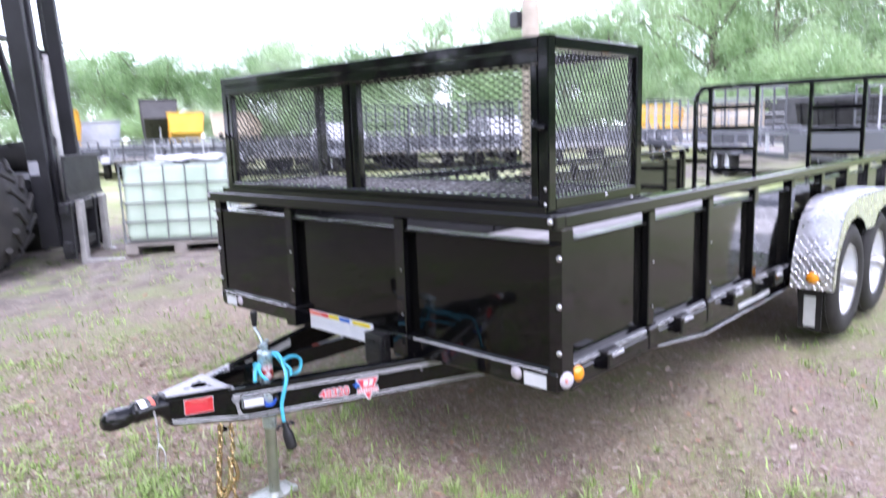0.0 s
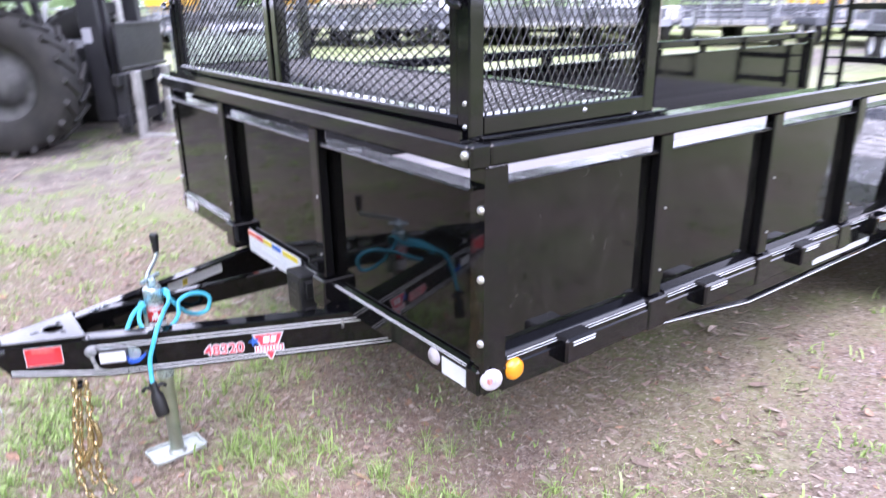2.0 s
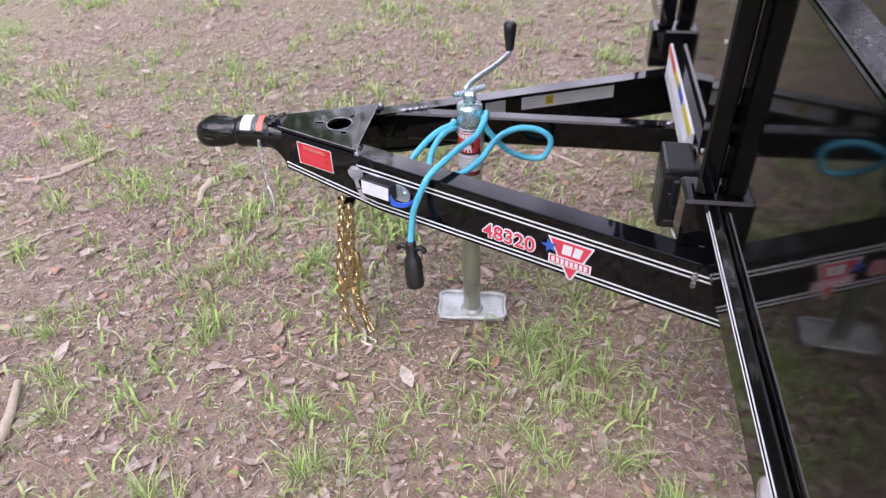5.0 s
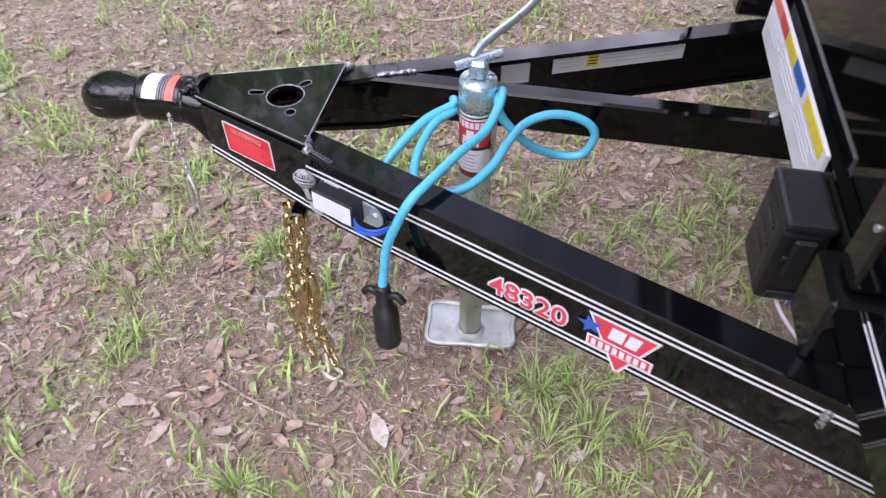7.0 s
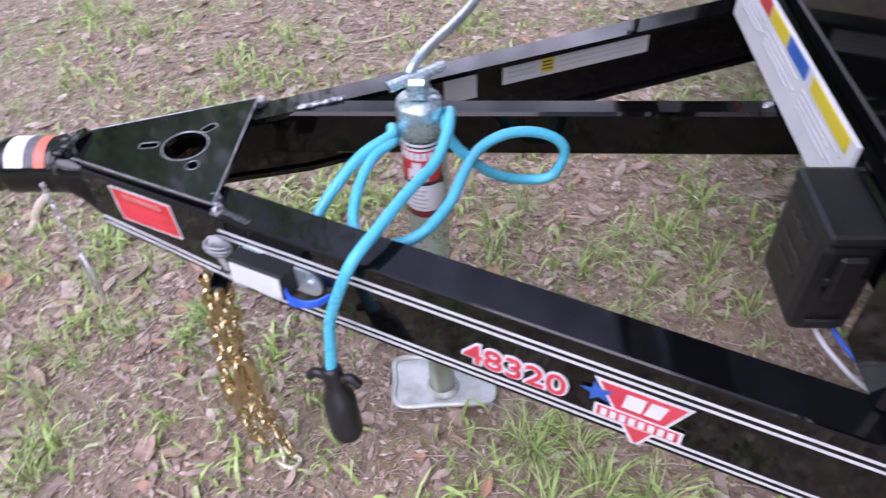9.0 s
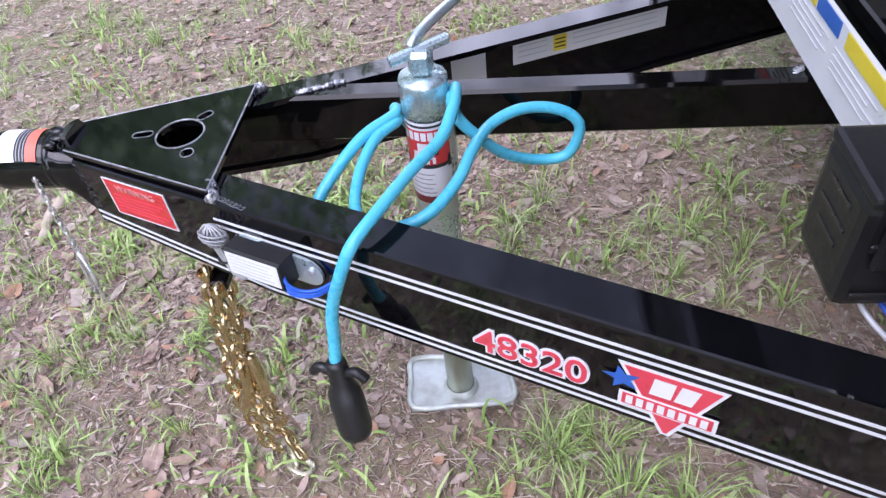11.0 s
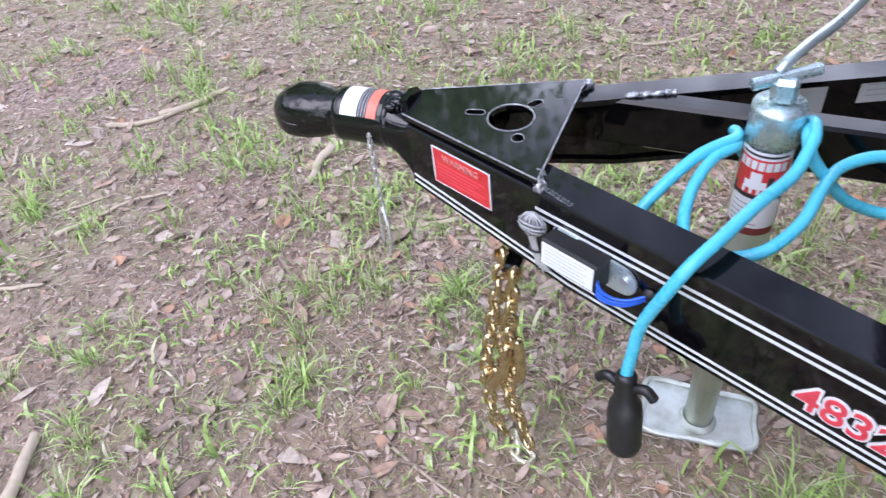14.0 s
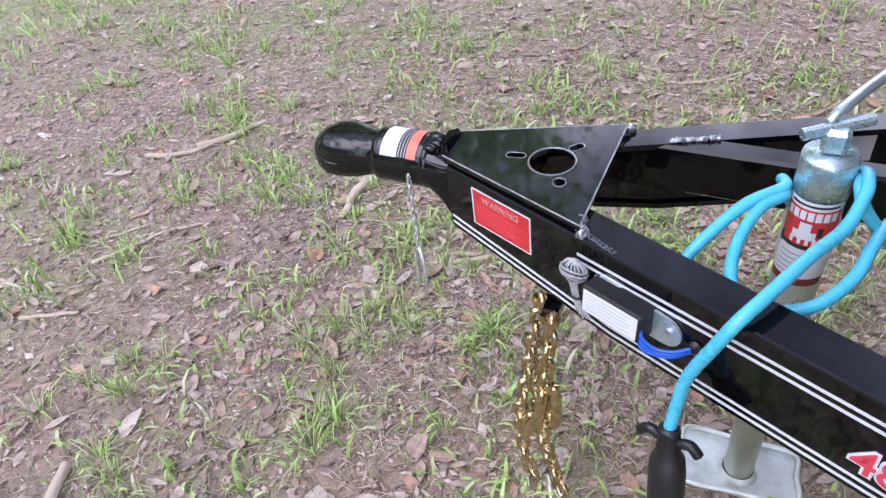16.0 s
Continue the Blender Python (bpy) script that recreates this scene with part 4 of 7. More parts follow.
    # latch lumps and wedge tab behind the collar
    for x, y, r in ((0.03, -0.889, 0.008), (0.045, -0.882, 0.0075), (0.058, -0.887, 0.006)):
        bm = bmesh.new()
        bmesh.ops.create_icosphere(bm, subdivisions=3, radius=r, matrix=Matrix.Translation((x, y, z + 0.0325)) @ Matrix.Diagonal((1.0, 1.5, 0.8, 1)))
        part("latch_lug", bm, M_BLACK, c, "", True)
    part("latch_spring", tube([Vector((0.0555 + 0.005 * math.cos(1.5 * k), -0.884 + 0.0016 * k, z + 0.028 + 0.005 * math.sin(1.5 * k))) for k in range(13)], 0.0013, 6), M_CAST, c, "", True)
    part("latch_bracket", hexa([(0.016, -0.872, 0.553), (0.06, -0.872, 0.553), (0.064, -0.858, 0.553), (0.012, -0.858, 0.553)], [(0.022, -0.876, 0.569), (0.05, -0.876, 0.569), (0.054, -0.864, 0.572), (0.018, -0.864, 0.572)]), M_BLACK, c)
    part("collar_ring", lathe([(0.0345, 0.0), (0.0368, 0.002), (0.0368, 0.008), (0.0345, 0.01)], (AX, -0.889, z), (0, -1, 0), 32), M_BLACK, c, "", True)
    for k in range(3):
        bm = bmesh.new()
        rows = [[bm.verts.new((AX + 0.0374 * math.cos(radians(34 + 7 * i)), y, z + 0.0374 * math.sin(radians(34 + 7 * i)))) for i in range(13)] for y in (-0.9295 + 0.0042 * k, -0.9282 + 0.0042 * k)]
        for i in range(12):
            bm.faces.new((rows[0][i], rows[0][i + 1], rows[1][i + 1], rows[1][i]))
        part("print_line", bm, M_INK, c, "", True)
    return c


M_ORANGE = varied("orange_band", (0.75, 0.16, 0.1), (0.8, 0.2, 0.14), 20, 0.4)
coup = coupler()


def link(center, along, flat, length, width, r, material, parent, name="link"):
    """One chain link: a closed loop of round wire."""
    a, f = Vector(along).normalized(), Vector(flat)
    f = (f - a * f.dot(a)).normalized()
    pts = []
    h, w = length / 2 - width / 2, width / 2 - r
    for k in range(8):
        t = math.pi * k / 7
        pts.append(Vector(center) + a * (h + w * math.sin(t)) + f * w * math.cos(t))
    for k in range(8):
        t = math.pi + math.pi * k / 7
        pts.append(Vector(center) + a * (-h + w * math.sin(t)) + f * w * math.cos(t))
    return part(name, tube(pts, r, 6, True), material, parent, "", True)


def chain(name, label, path, length, width, r, material, parent, twist=0.3):
    """Links laid along a line, each turned a quarter from the last."""
    pts = smooth_path(path, 12)
    root = None
    acc, k = 0.0, 0
    step = length - 2.2 * r
    nxt = 0.0
    rnd = random.Random(len(path) * 7 + int(100 * path[0][0]))
    for p, q in zip(pts, pts[1:]):
        d = q - p
        while acc + d.length >= nxt:
            c = p + d * ((nxt - acc) / max(d.length, 1e-6))
            t = d.normalized()
            s = t.orthogonal().normalized()
            f = Matrix.Rotation((k % 2) * math.pi / 2 + twist + rnd.uniform(-0.35, 0.35), 3, t) @ s
            if root is None:
                root = part(name, lathe([(r * 1.2, 0), (r * 2.2, 0), (r * 2.2, r * 2)], c, (0, 0, 1), 10), material, parent, label)
            link(c, t, f, length, width, r, material, root)
            k += 1
            nxt += step
        acc += d.length
    return root


PIN = 0.405
# hitch pin on its fine chain, hanging from the collar
pin_chain = chain("pin_chain", "thin bright chain with a hitch pin", [(0.076, -0.914, 0.525), (0.082, -0.912, 0.48), (0.082, -0.912, 0.43), (0.083, -0.911, PIN)], 0.0125, 0.0085, 0.0018, M_PINZINC, coup)
part("hitch_pin", tube(smooth_path([(0.082, -0.922, PIN - 0.075), (0.082, -0.918, PIN - 0.012), (0.084, -0.912, PIN + 0.002), (0.09, -0.905, PIN - 0.006), (0.096, -0.9, PIN - 0.03), (0.097, -0.902, PIN - 0.06), (0.094, -0.908, PIN - 0.08)], 6), 0.0029, 8), M_PINZINC, coup, "", True)

# gold safety chains bundled under the tongue
chain("safety_chain", "yellow zinc safety chain hanging in loops", [(0.14, -0.715, 0.42), (0.145, -0.722, 0.36), (0.142, -0.735, 0.28), (0.15, -0.745, 0.2), (0.14, -0.75, 0.12), (0.15, -0.735, 0.055), (0.145, -0.715, 0.016)], 0.034, 0.023, 0.0043, M_GOLD, trailer)
chain("safety_chain", "yellow zinc safety chain hanging in loops", [(0.17, -0.69, 0.42), (0.178, -0.695, 0.34), (0.168, -0.705, 0.25), (0.178, -0.7, 0.17), (0.162, -0.692, 0.1), (0.175, -0.675, 0.06)], 0.034, 0.023, 0.0043, M_GOLD, trailer, 0.9)
chain("safety_chain", "yellow zinc safety chain hanging in loops", [(0.12, -0.705, 0.4), (0.118, -0.715, 0.3), (0.126, -0.73, 0.22), (0.12, -0.722, 0.14), (0.13, -0.712, 0.08)], 0.034, 0.023, 0.0043, M_GOLD, trailer, 0.5)
part("chain_hook", tube(smooth_path([(0.158, -0.7, 0.31), (0.166, -0.702, 0.27), (0.172, -0.712, 0.22), (0.168, -0.728, 0.18), (0.16, -0.737, 0.165), (0.154, -0.735, 0.185), (0.156, -0.726, 0.205)], 6), 0.009, 8, radii=[0.01 - 0.004 * abs(k - 14) / 22 for k in range(37)]), M_GOLD, trailer, "", True)
part("chain_hook", tube(smooth_path([(0.168, -0.69, 0.3), (0.174, -0.684, 0.27), (0.176, -0.683, 0.24), (0.17, -0.69, 0.218), (0.162, -0.698, 0.232)], 6), 0.008, 8), M_GOLD, trailer, "", True)
part("chain_anchor", box((0.115, -0.715, 0.402), (0.15, -0.69, 0.4175), 0.003), M_BLACK, trailer)

# end ring lying on the ground
gz = ground_z(0.15, -0.7)
for c, a, f in (((0.15, -0.706, gz + 0.012), (0.9, 0.5, 0.0), (0.2, 0.3, 1)), ((0.165, -0.69, gz + 0.009), (0.4, 0.9, 0.0), (1, -0.3, 0.2))):
    link(c, a, f, 0.05, 0.034, 0.005, M_PALEGOLD, trailer, "end_link")

# breakaway switch box on the near beam
def breakaway():
    def p(y, z, out):
        return on_face(y, z, out)
    prof = [(0.001, 0.481), (0.024, 0.481), (0.029, 0.485), (0.027, 0.5165), (0.0245, 0.5195), (0.001, 0.5175)]
    b = part("breakaway_switch", hexa([p(-0.637, z, o) for o, z in prof], [p(-0.57, z, o) for o, z in prof]), M_PLASTIC, trailer, "black switch box with a white label")
    q = [p(-0.6355, 0.4865, 0.0291), p(-0.5725, 0.4865, 0.0291), p(-0.5725, 0.516, 0.0273), p(-0.6355, 0.516, 0.0273)]
    part("label", hexa(q, [v + TN * 0.0006 for v in q]), M_WHITE, b, "white label with fine print")
    for k in range(5):
        z = 0.5115 - 0.005 * k
        o = 0.0298 - (z - 0.4865) * 0.06
        q = [p(-0.631, z, o), p(-0.58 - 0.004 * (k % 2), z, o), p(-0.58 - 0.004 * (k % 2), z + 0.0012, o), p(-0.631, z + 0.0012, o)]
        part("print_line", hexa(q, [v + TN * 0.0003 for v in q]), M_FAINT, b)
    # bright back plate with a rounded end
    ring = [(-0.64, 0.477), (-0.557, 0.475)] + [(-0.557 + 0.018 * math.sin(t), 0.494 - 0.019 * math.cos(t)) for t in (math.pi * k / 8 for k in range(1, 8))] + [(-0.557, 0.513), (-0.63, 0.5195), (-0.64, 0.515)]
    a = [on_face(y, z, 0.001) for y, z in ring]
    part("back_plate", hexa(a, [v + TN * 0.003 for v in a]), M_ZINC, b)
    part("screw", rod(on_face(-0.552, 0.497, 0.003), on_face(-0.552, 0.497, 0.007), 0.0042, 10), M_BOLT, b)
    for k, dz in enumerate((0.0, -0.008, -0.014)):
        pts = smooth_path([on_face(-0.574, 0.504 + dz, 0.018), on_face(-0.568, 0.494 + dz, 0.026), on_face(-0.556, 0.483 + dz * 0.6, 0.022), on_face(-0.54, 0.484 + dz * 0.5, 0.014), on_face(-0.526, 0.493 + dz * 0.3, 0.003)], 6)
        part("wire", tube(pts, 0.0021, 6), M_WIRE, b, "blue insulated wire", True)
    part("grommet", lathe([(0.0, 0.006), (0.006, 0.005), (0.0085, 0.0)], on_face(-0.526, 0.491, 0.0005), TN, 14), M_PLASTIC, b, "", True)
    # balled pull cable in front of the box, its tails tied into a bundle
    for k in range(7):
        c, turn = on_face(-0.657, 0.5195, 0.016), k * math.pi / 7
        flat = TD * math.cos(turn) + TN * math.sin(turn) * 0.7
        size = 0.0145 - 0.0012 * (k % 3)
        ring = [c + flat * size * math.cos(t) + Vector((0, 0, (0.0155 - 0.001 * (k % 2)) * math.sin(t))) for t in (2 * math.pi * j / 20 for j in range(20))]
        part("coil", tube(ring, 0.0013, 5, True), M_GREY_WIRE, b, "", True)
    for dz, size in ((0.004, 0.0155), (-0.001, 0.0165), (-0.006, 0.015)):
        ring = [on_face(-0.657, 0.5195 + dz, 0.016) + TD * size * math.cos(t) + TN * size * 0.75 * math.sin(t) + Vector((0, 0, 0.005 * math.sin(t + 9 * dz))) for t in (2 * math.pi * j / 20 for j in range(20))]
        part("coil", tube(ring, 0.0013, 5, True), M_GREY_WIRE, b, "", True)
    for k in range(5):
        o = 0.0028 * (k - 2)
        part("coil_tail", tube(smooth_path([on_face(-0.657 + o * 0.8, 0.508, 0.018), on_face(-0.654 + o * 0.7, 0.49, 0.017), on_face(-0.65 + o * 0.8, 0.47, 0.015), on_face(-0.645 + o * 1.6, 0.452 + abs(o), 0.013)], 6), 0.0014, 5), M_GREY_WIRE, b, "", True)
    part("cable_tie", tube([on_face(-0.653, 0.486, 0.017) + TD * 0.0075 * math.cos(t) + TN * 0.005 * math.sin(t) for t in (2 * math.pi * j / 12 for j in range(12))], 0.0016, 5, True), M_PLASTIC, b, "", True)


breakaway()

# jack
M_TUBE = varied("greenish_zinc_tube", (0.42, 0.46, 0.38), (0.52, 0.55, 0.46), 16, 0.34, 0.85, 0, 0.05, 0.1)
JX, JY = 0.018, -0.44
jack = part("tongue_jack", lathe([(0.0268, 0.3), (0.0268, 0.565), (0.0282, 0.566), (0.0282, 0.604), (0.027, 0.609), (0.0, 0.61)], (JX, JY, 0), (0, 0, 1), 32), M_ZINC, trailer, "zinc-plated crank jack standing on a foot plate", True)
part("inner_tube", lathe([(0.022, 0.022), (0.022, 0.31)], (JX, JY, 0), (0, 0, 1), 28), M_TUBE, jack, "", True)
part("bracket", box((-0.04, JY - 0.026, 0.43), (-0.008, JY + 0.026, 0.53), 0.003), M_ZINC, jack)
part("gear_housing", box((JX - 0.016, JY - 0.013, 0.611), (JX + 0.012, JY + 0.013, 0.64), 0.005), M_ZINC, jack)
part("crank_pin", rod((JX + 0.014, JY - 0.032, 0.634), (JX - 0.02, JY + 0.03, 0.642), 0.0065, 10), M_ZINC, jack)
part("crank_arm", tube(smooth_path([(JX - 0.002, JY - 0.01, 0.642), (JX - 0.012, JY - 0.002, 0.65), (JX - 0.05, JY + 0.015, 0.652), (JX - 0.1, JY + 0.04, 0.652), (-0.138, -0.377, 0.652), (-0.152, -0.371, 0.656), (-0.155, -0.37, 0.668)], 5), 0.0062, 10), M_ZINC, jack, "", True)
part("crank_grip", lathe([(0.0, 0.0), (0.009, 0.001), (0.0105, 0.01), (0.014, 0.045), (0.015, 0.058), (0.012, 0.064), (0, 0.065)], (-0.155, -0.37, 0.662), (0, 0, 1), 16), M_PLASTIC, jack, "black plastic grip", True)
# foot: pressed plate with a raised lip
foot = part("foot", hexa([(-0.04, -0.528, 0.006), (0.066, -0.52, 0.006), (0.052, -0.352, 0.006), (-0.045, -0.36, 0.006)], [(-0.04, -0.528, 0.012), (0.066, -0.52, 0.012), (0.052, -0.352, 0.012), (-0.045, -0.36, 0.012)]), M_PALEZINC, jack)
ring = smooth_path([(-0.036, -0.524, 0.015), (0.01, -0.526, 0.015), (0.062, -0.516, 0.015), (0.058, -0.44, 0.015), (0.048, -0.356, 0.015), (0.0, -0.356, 0.015), (-0.041, -0.364, 0.015), (-0.039, -0.44, 0.015)], 6, True)
part("lip", tube(ring, 0.0048, 8, True), M_PALEZINC, foot, "", True)
part("socket", lathe([(0.03, 0.012), (0.026, 0.02), (0.0235, 0.024)], (JX, JY, 0), (0, 0, 1), 24), M_PALEZINC, foot, "", True)


def tube_label(z0, z1, a0, a1, material, name, r=0.0272, label=""):
    bm = bmesh.new()
    k = 14
    rows = [[bm.verts.new((JX + r * math.cos(radians(a0 + (a1 - a0) * i / k)), JY + r * math.sin(radians(a0 + (a1 - a0) * i / k)), z)) for i in range(k + 1)] for z in (z0, z1)]
    for i in range(k):
        bm.faces.new((rows[0][i], rows[0][i + 1], rows[1][i + 1], rows[1][i]))
    return part(name, bm, material, jack, label, True)


# wrap label: red head with white bars and a pale shape, white body, dark foot
tube_label(0.552, 0.562, -75, 62, M_WHITE, "label_head", 0.0272, "red and white maker's label")
tube_label(0.5555, 0.5585, -62, 50, M_DARKPRINT, "label_bar", 0.0274)
tube_label(0.503, 0.552, -75, 62, M_RED, "label_field", 0.0272)
for k in range(7):
    tube_label(0.538, 0.5495, -66 + 17 * k, -52.5 + 17 * k, M_WHITE, "label_bar", 0.0274)
tube_label(0.52, 0.5345, -27, -1, M_WHITE, "label_shape", 0.02745)
tube_label(0.512, 0.523, -40, 12, M_WHITE, "label_shape", 0.0275)
for a in (-42, -24, -7, 8):
    tube_label(0.505, 0.514, a, a + 8, M_WHITE, "label_shape", 0.02745)
tube_label(0.517, 0.53, 14, 26, M_DARKPRINT, "label_shade", 0.0273)
tube_label(0.498, 0.5035, -75, 62, M_DARKPRINT, "label_band", 0.0273)
for a in (-75, 50):
    tube_label(0.495, 0.512, a, a + 12, M_DARKPRINT, "label_shade", 0.02735)
tube_label(0.455, 0.498, -75, 62, M_WHITE, "label_body", 0.0272)
for k in range(5):
    tube_label(0.488 - 0.007 * k, 0.4895 - 0.007 * k, -60, 10 - 8 * (k % 2), M_INK, "print_line", 0.0274)
M_MAROON = varied("maroon_print", (0.16, 0.02, 0.025), (0.2, 0.03, 0.03), 20, 0.4)
tube_label(0.444, 0.455, -75, 62, M_MAROON, "label_foot", 0.0272)

# sky-blue seven-way cable, looped round the jack, with its plug
cable = part("wiring_cable", tube(smooth_path([(-0.012, -0.453, 0.52), (0.0, -0.478, 0.555), (0.03, -0.476, 0.566), (0.06, -0.509, 0.559), (0.1, -0.539, 0.54), (0.13, -0.558, 0.518), (0.155, -0.547, 0.512), (0.175, -0.517, 0.518), (0.18, -0.471, 0.525), (0.17, -0.431, 0.535), (0.13, -0.401, 0.545), (0.08, -0.386, 0.549), (0.03, -0.368, 0.546), (0.01, -0.337, 0.552), (0.0, -0.302, 0.548), (-0.002, -0.273, 0.535), (0.0, -0.262, 0.514), (0.004, -0.277, 0.481), (0.01, -0.314, 0.48), (0.03, -0.354, 0.507), (0.048, -0.385, 0.549), (0.052, -0.402, 0.575), (0.035, -0.408, 0.588), (0.01, -0.405, 0.58), (-0.012, -0.42, 0.55)], 6), 0.0068, 10), M_CABLE, trailer, "coiled sky-blue trailer wiring cable", True)
part("cable_loop", tube(smooth_path([(-0.012, -0.455, 0.505), (0.0, -0.476, 0.545), (0.035, -0.474, 0.56), (0.06, -0.494, 0.557), (0.1, -0.508, 0.545), (0.15, -0.509, 0.535), (0.185, -0.493, 0.53), (0.2, -0.47, 0.53)], 6), 0.0066, 10), M_CABLE, cable, "", True)
part("cable_drop", tube(smooth_path([(-0.012, -0.42, 0.56), (0.012, -0.405, 0.588), (0.045, -0.403, 0.596), (0.062, -0.405, 0.592), (0.1, -0.417, 0.58), (0.15, -0.445, 0.577), (0.2, -0.47, 0.573), (0.237, -0.493, 0.562), (0.2485, -0.509, 0.532), (0.25, -0.527, 0.482), (0.258, -0.532, 0.44), (0.266, -0.534, 0.415)], 7), 0.0068, 10), M_CABLE, cable, "", True)
pa, pb = Vector((0.266, -0.534, 0.418)), Vector((0.292, -0.524, 0.318))
plug = part("plug", lathe([(0.0, 0), (0.0105, 0.0), (0.012, 0.006), (0.0105, 0.01), (0.0125, 0.014), (0.0108, 0.019), (0.013, 0.023), (0.0115, 0.028), (0.018, 0.04), (0.0195, 0.055), (0.0195, 0.095), (0.0175, 0.103), (0, 0.104)], pa, pb - pa, 20), M_PLASTIC, trailer, "black seven-way plug hanging from its cable", True)
side = Vector((0.25, 0.95, 0.1)).normalized()
for s in (-1, 1):
    c = pa.lerp(pb, 0.16)
    part("wing", tube(smooth_path([c + side * s * 0.008, c + side * s * 0.022 + Vector((0, 0, 0.006)), c + side * s * 0.032 + Vector((0, 0, -0.004))], 4), 0.006, 8), M_PLASTIC, plug, "", True)

OFFSET = Vector((0, 0.008, 0))
# battery box on the front beam
bb = part("battery_box", box((0.158, -0.062, 0.487), (0.26, -0.0035, 0.612), 0.012, None, 2), M_PLASTIC, trailer, "black plastic breakaway battery box")
part("box_lid", box((0.1565, -0.0605, 0.606), (0.2615, -0.0032, 0.62), 0.006, None, 2), M_PLASTIC, bb)
for z, w in ((0.588, 0.05), (0.562, 0.056), (0.54, 0.044)):
    part("raised_mark", box((0.21 - w / 2, -0.0635, z - 0.0022), (0.21 + w / 2, -0.0622, z + 0.0022)), M_WEAR, bb)
part("box_latch", box((0.2605, -0.045, 0.54), (0.268, -0.018, 0.6), 0.004), M_PLASTIC, bb)
for z in (0.5, 0.56):
    part("side_rib", box((0.2605, -0.05, z), (0.2645, -0.01, z + 0.01), 0.002), M_PLASTIC, bb)
part("lead", tube(smooth_path([(0.235, -0.03, 0.489), (0.252, -0.026, 0.478), (0.275, -0.015, 0.47), (0.31, 0.005, 0.466), (0.34, 0.03, 0.476)], 6), 0.0028, 6), M_WHITE, bb, "white wire", True)
part("lead", tube(smooth_path([(0.25, -0.015, 0.489), (0.27, -0.008, 0.483), (0.295, 0.004, 0.48), (0.32, 0.02, 0.484)], 6), 0.0026, 6), M_WIRE, bb, "blue wire", True)

# labels along the front beam between the posts
fb = part("safety_label", box((-0.285, -0.006, 0.553), (0.15, -0.0006, 0.636)), M_WHITE, trailer, "long white safety label with coloured headings")
for x0, x1, m in ((-0.285, -0.21, M_ORANGE), (-0.205, -0.15, M_RED), (-0.145, -0.075, M_YELLOW), (-0.07, 0.0, M_BLUE), (0.02, 0.135, M_YELLOW)):
    part("heading", box((x0, -0.0072, 0.617), (x1, -0.0062, 0.635)), m, fb)
for k in range(4):
    for x0, x1 in ((-0.275, -0.16), (-0.145, -0.02), (0.0, 0.12)):
        part("print_line", box((x0, -0.0072, 0.606 - 0.008 * k), (x1 - 0.02 * (k % 2), -0.0062, 0.6076 - 0.008 * k)), M_FAINT, fb)

# white block sticker on the guard bar
part("bar_label", box((HW - 0.0078, 1.57, 0.517), (HW - 0.0066, 2.0, 0.539)), M_WHITE, trailer, "white lettered strip on the frame skirt")

# ---- cargo basket on the front rails ----
OFFSET = Vector((0, 0.018, 0))
CAGE_X0, CAGE_X1, CAGE_Y0, CAGE_Y1, CAGE_Z0, CAGE_Z1 = -0.925, 1.045, -0.012, 0.6, 1.16, 1.718
basket = thing("cargo_basket", "black steel basket with expanded-metal sides, bolted over the trailer front", "cargo basket", (0.06, 0.29, CAGE_Z0))


def bar(a, b, w=0.042, name="frame_bar", up=(0, 0, 1)):
    return part(name, beam(a, b, w, w, up, 0.004), M_BLACK, basket)


e = 0.021
for z in (CAGE_Z0 + e + 0.004, CAGE_Z1 - e):
    for y in (CAGE_Y0 + e, CAGE_Y1 - e):
        bar((CAGE_X0 + 2 * e, y, z), (CAGE_X1 - 2 * e, y, z))
    for x in (CAGE_X0 + e, CAGE_X1 - e):
        bar((x, CAGE_Y0 + 2 * e, z), (x, CAGE_Y1 - 2 * e, z))
for x in (CAGE_X0 + e, CAGE_X1 - e):
    for y in (CAGE_Y0 + e, CAGE_Y1 - e):
        bar((x, y, CAGE_Z0 + 0.004), (x, y, CAGE_Z1), 0.042, "corner_bar", (0, 1, 0))
for x in (0.035, 0.09):
    bar((x, CAGE_Y0 + e, CAGE_Z0 + 0.046), (x, CAGE_Y0 + e, CAGE_Z1 - 0.043), 0.036, "middle_bar", (0, 1, 0))
bar((CAGE_X0 + 2 * e, CAGE_Y0 + e, CAGE_Z1 - 0.066), (CAGE_X1 - 2 * e, CAGE_Y0 + e, CAGE_Z1 - 0.066), 0.044, "header_bar")
# door stiles
for x in (CAGE_X0 + 0.058, CAGE_X1 - 0.062):
    bar((x, CAGE_Y0 + e, CAGE_Z0 + 0.046), (x, CAGE_Y0 + e, CAGE_Z1 - 0.09), 0.03, "door_stile", (0, 1, 0))
part("latch", tube(smooth_path([(CAGE_X0 - 0.006, -0.016, 1.45), (CAGE_X0 - 0.012, -0.03, 1.44), (CAGE_X0 + 0.01, -0.034, 1.43), (CAGE_X0 + 0.05, -0.03, 1.43)], 5), 0.008, 8), M_BLACK, basket, "", True)
part("latch", tube(smooth_path([(CAGE_X1 - 0.05, -0.018, 1.45), (CAGE_X1 - 0.04, -0.034, 1.44), (CAGE_X1 - 0.02, -0.034, 1.43), (CAGE_X1 - 0.005, -0.03, 1.43)], 5), 0.008, 8), M_BLACK, basket, "", True)
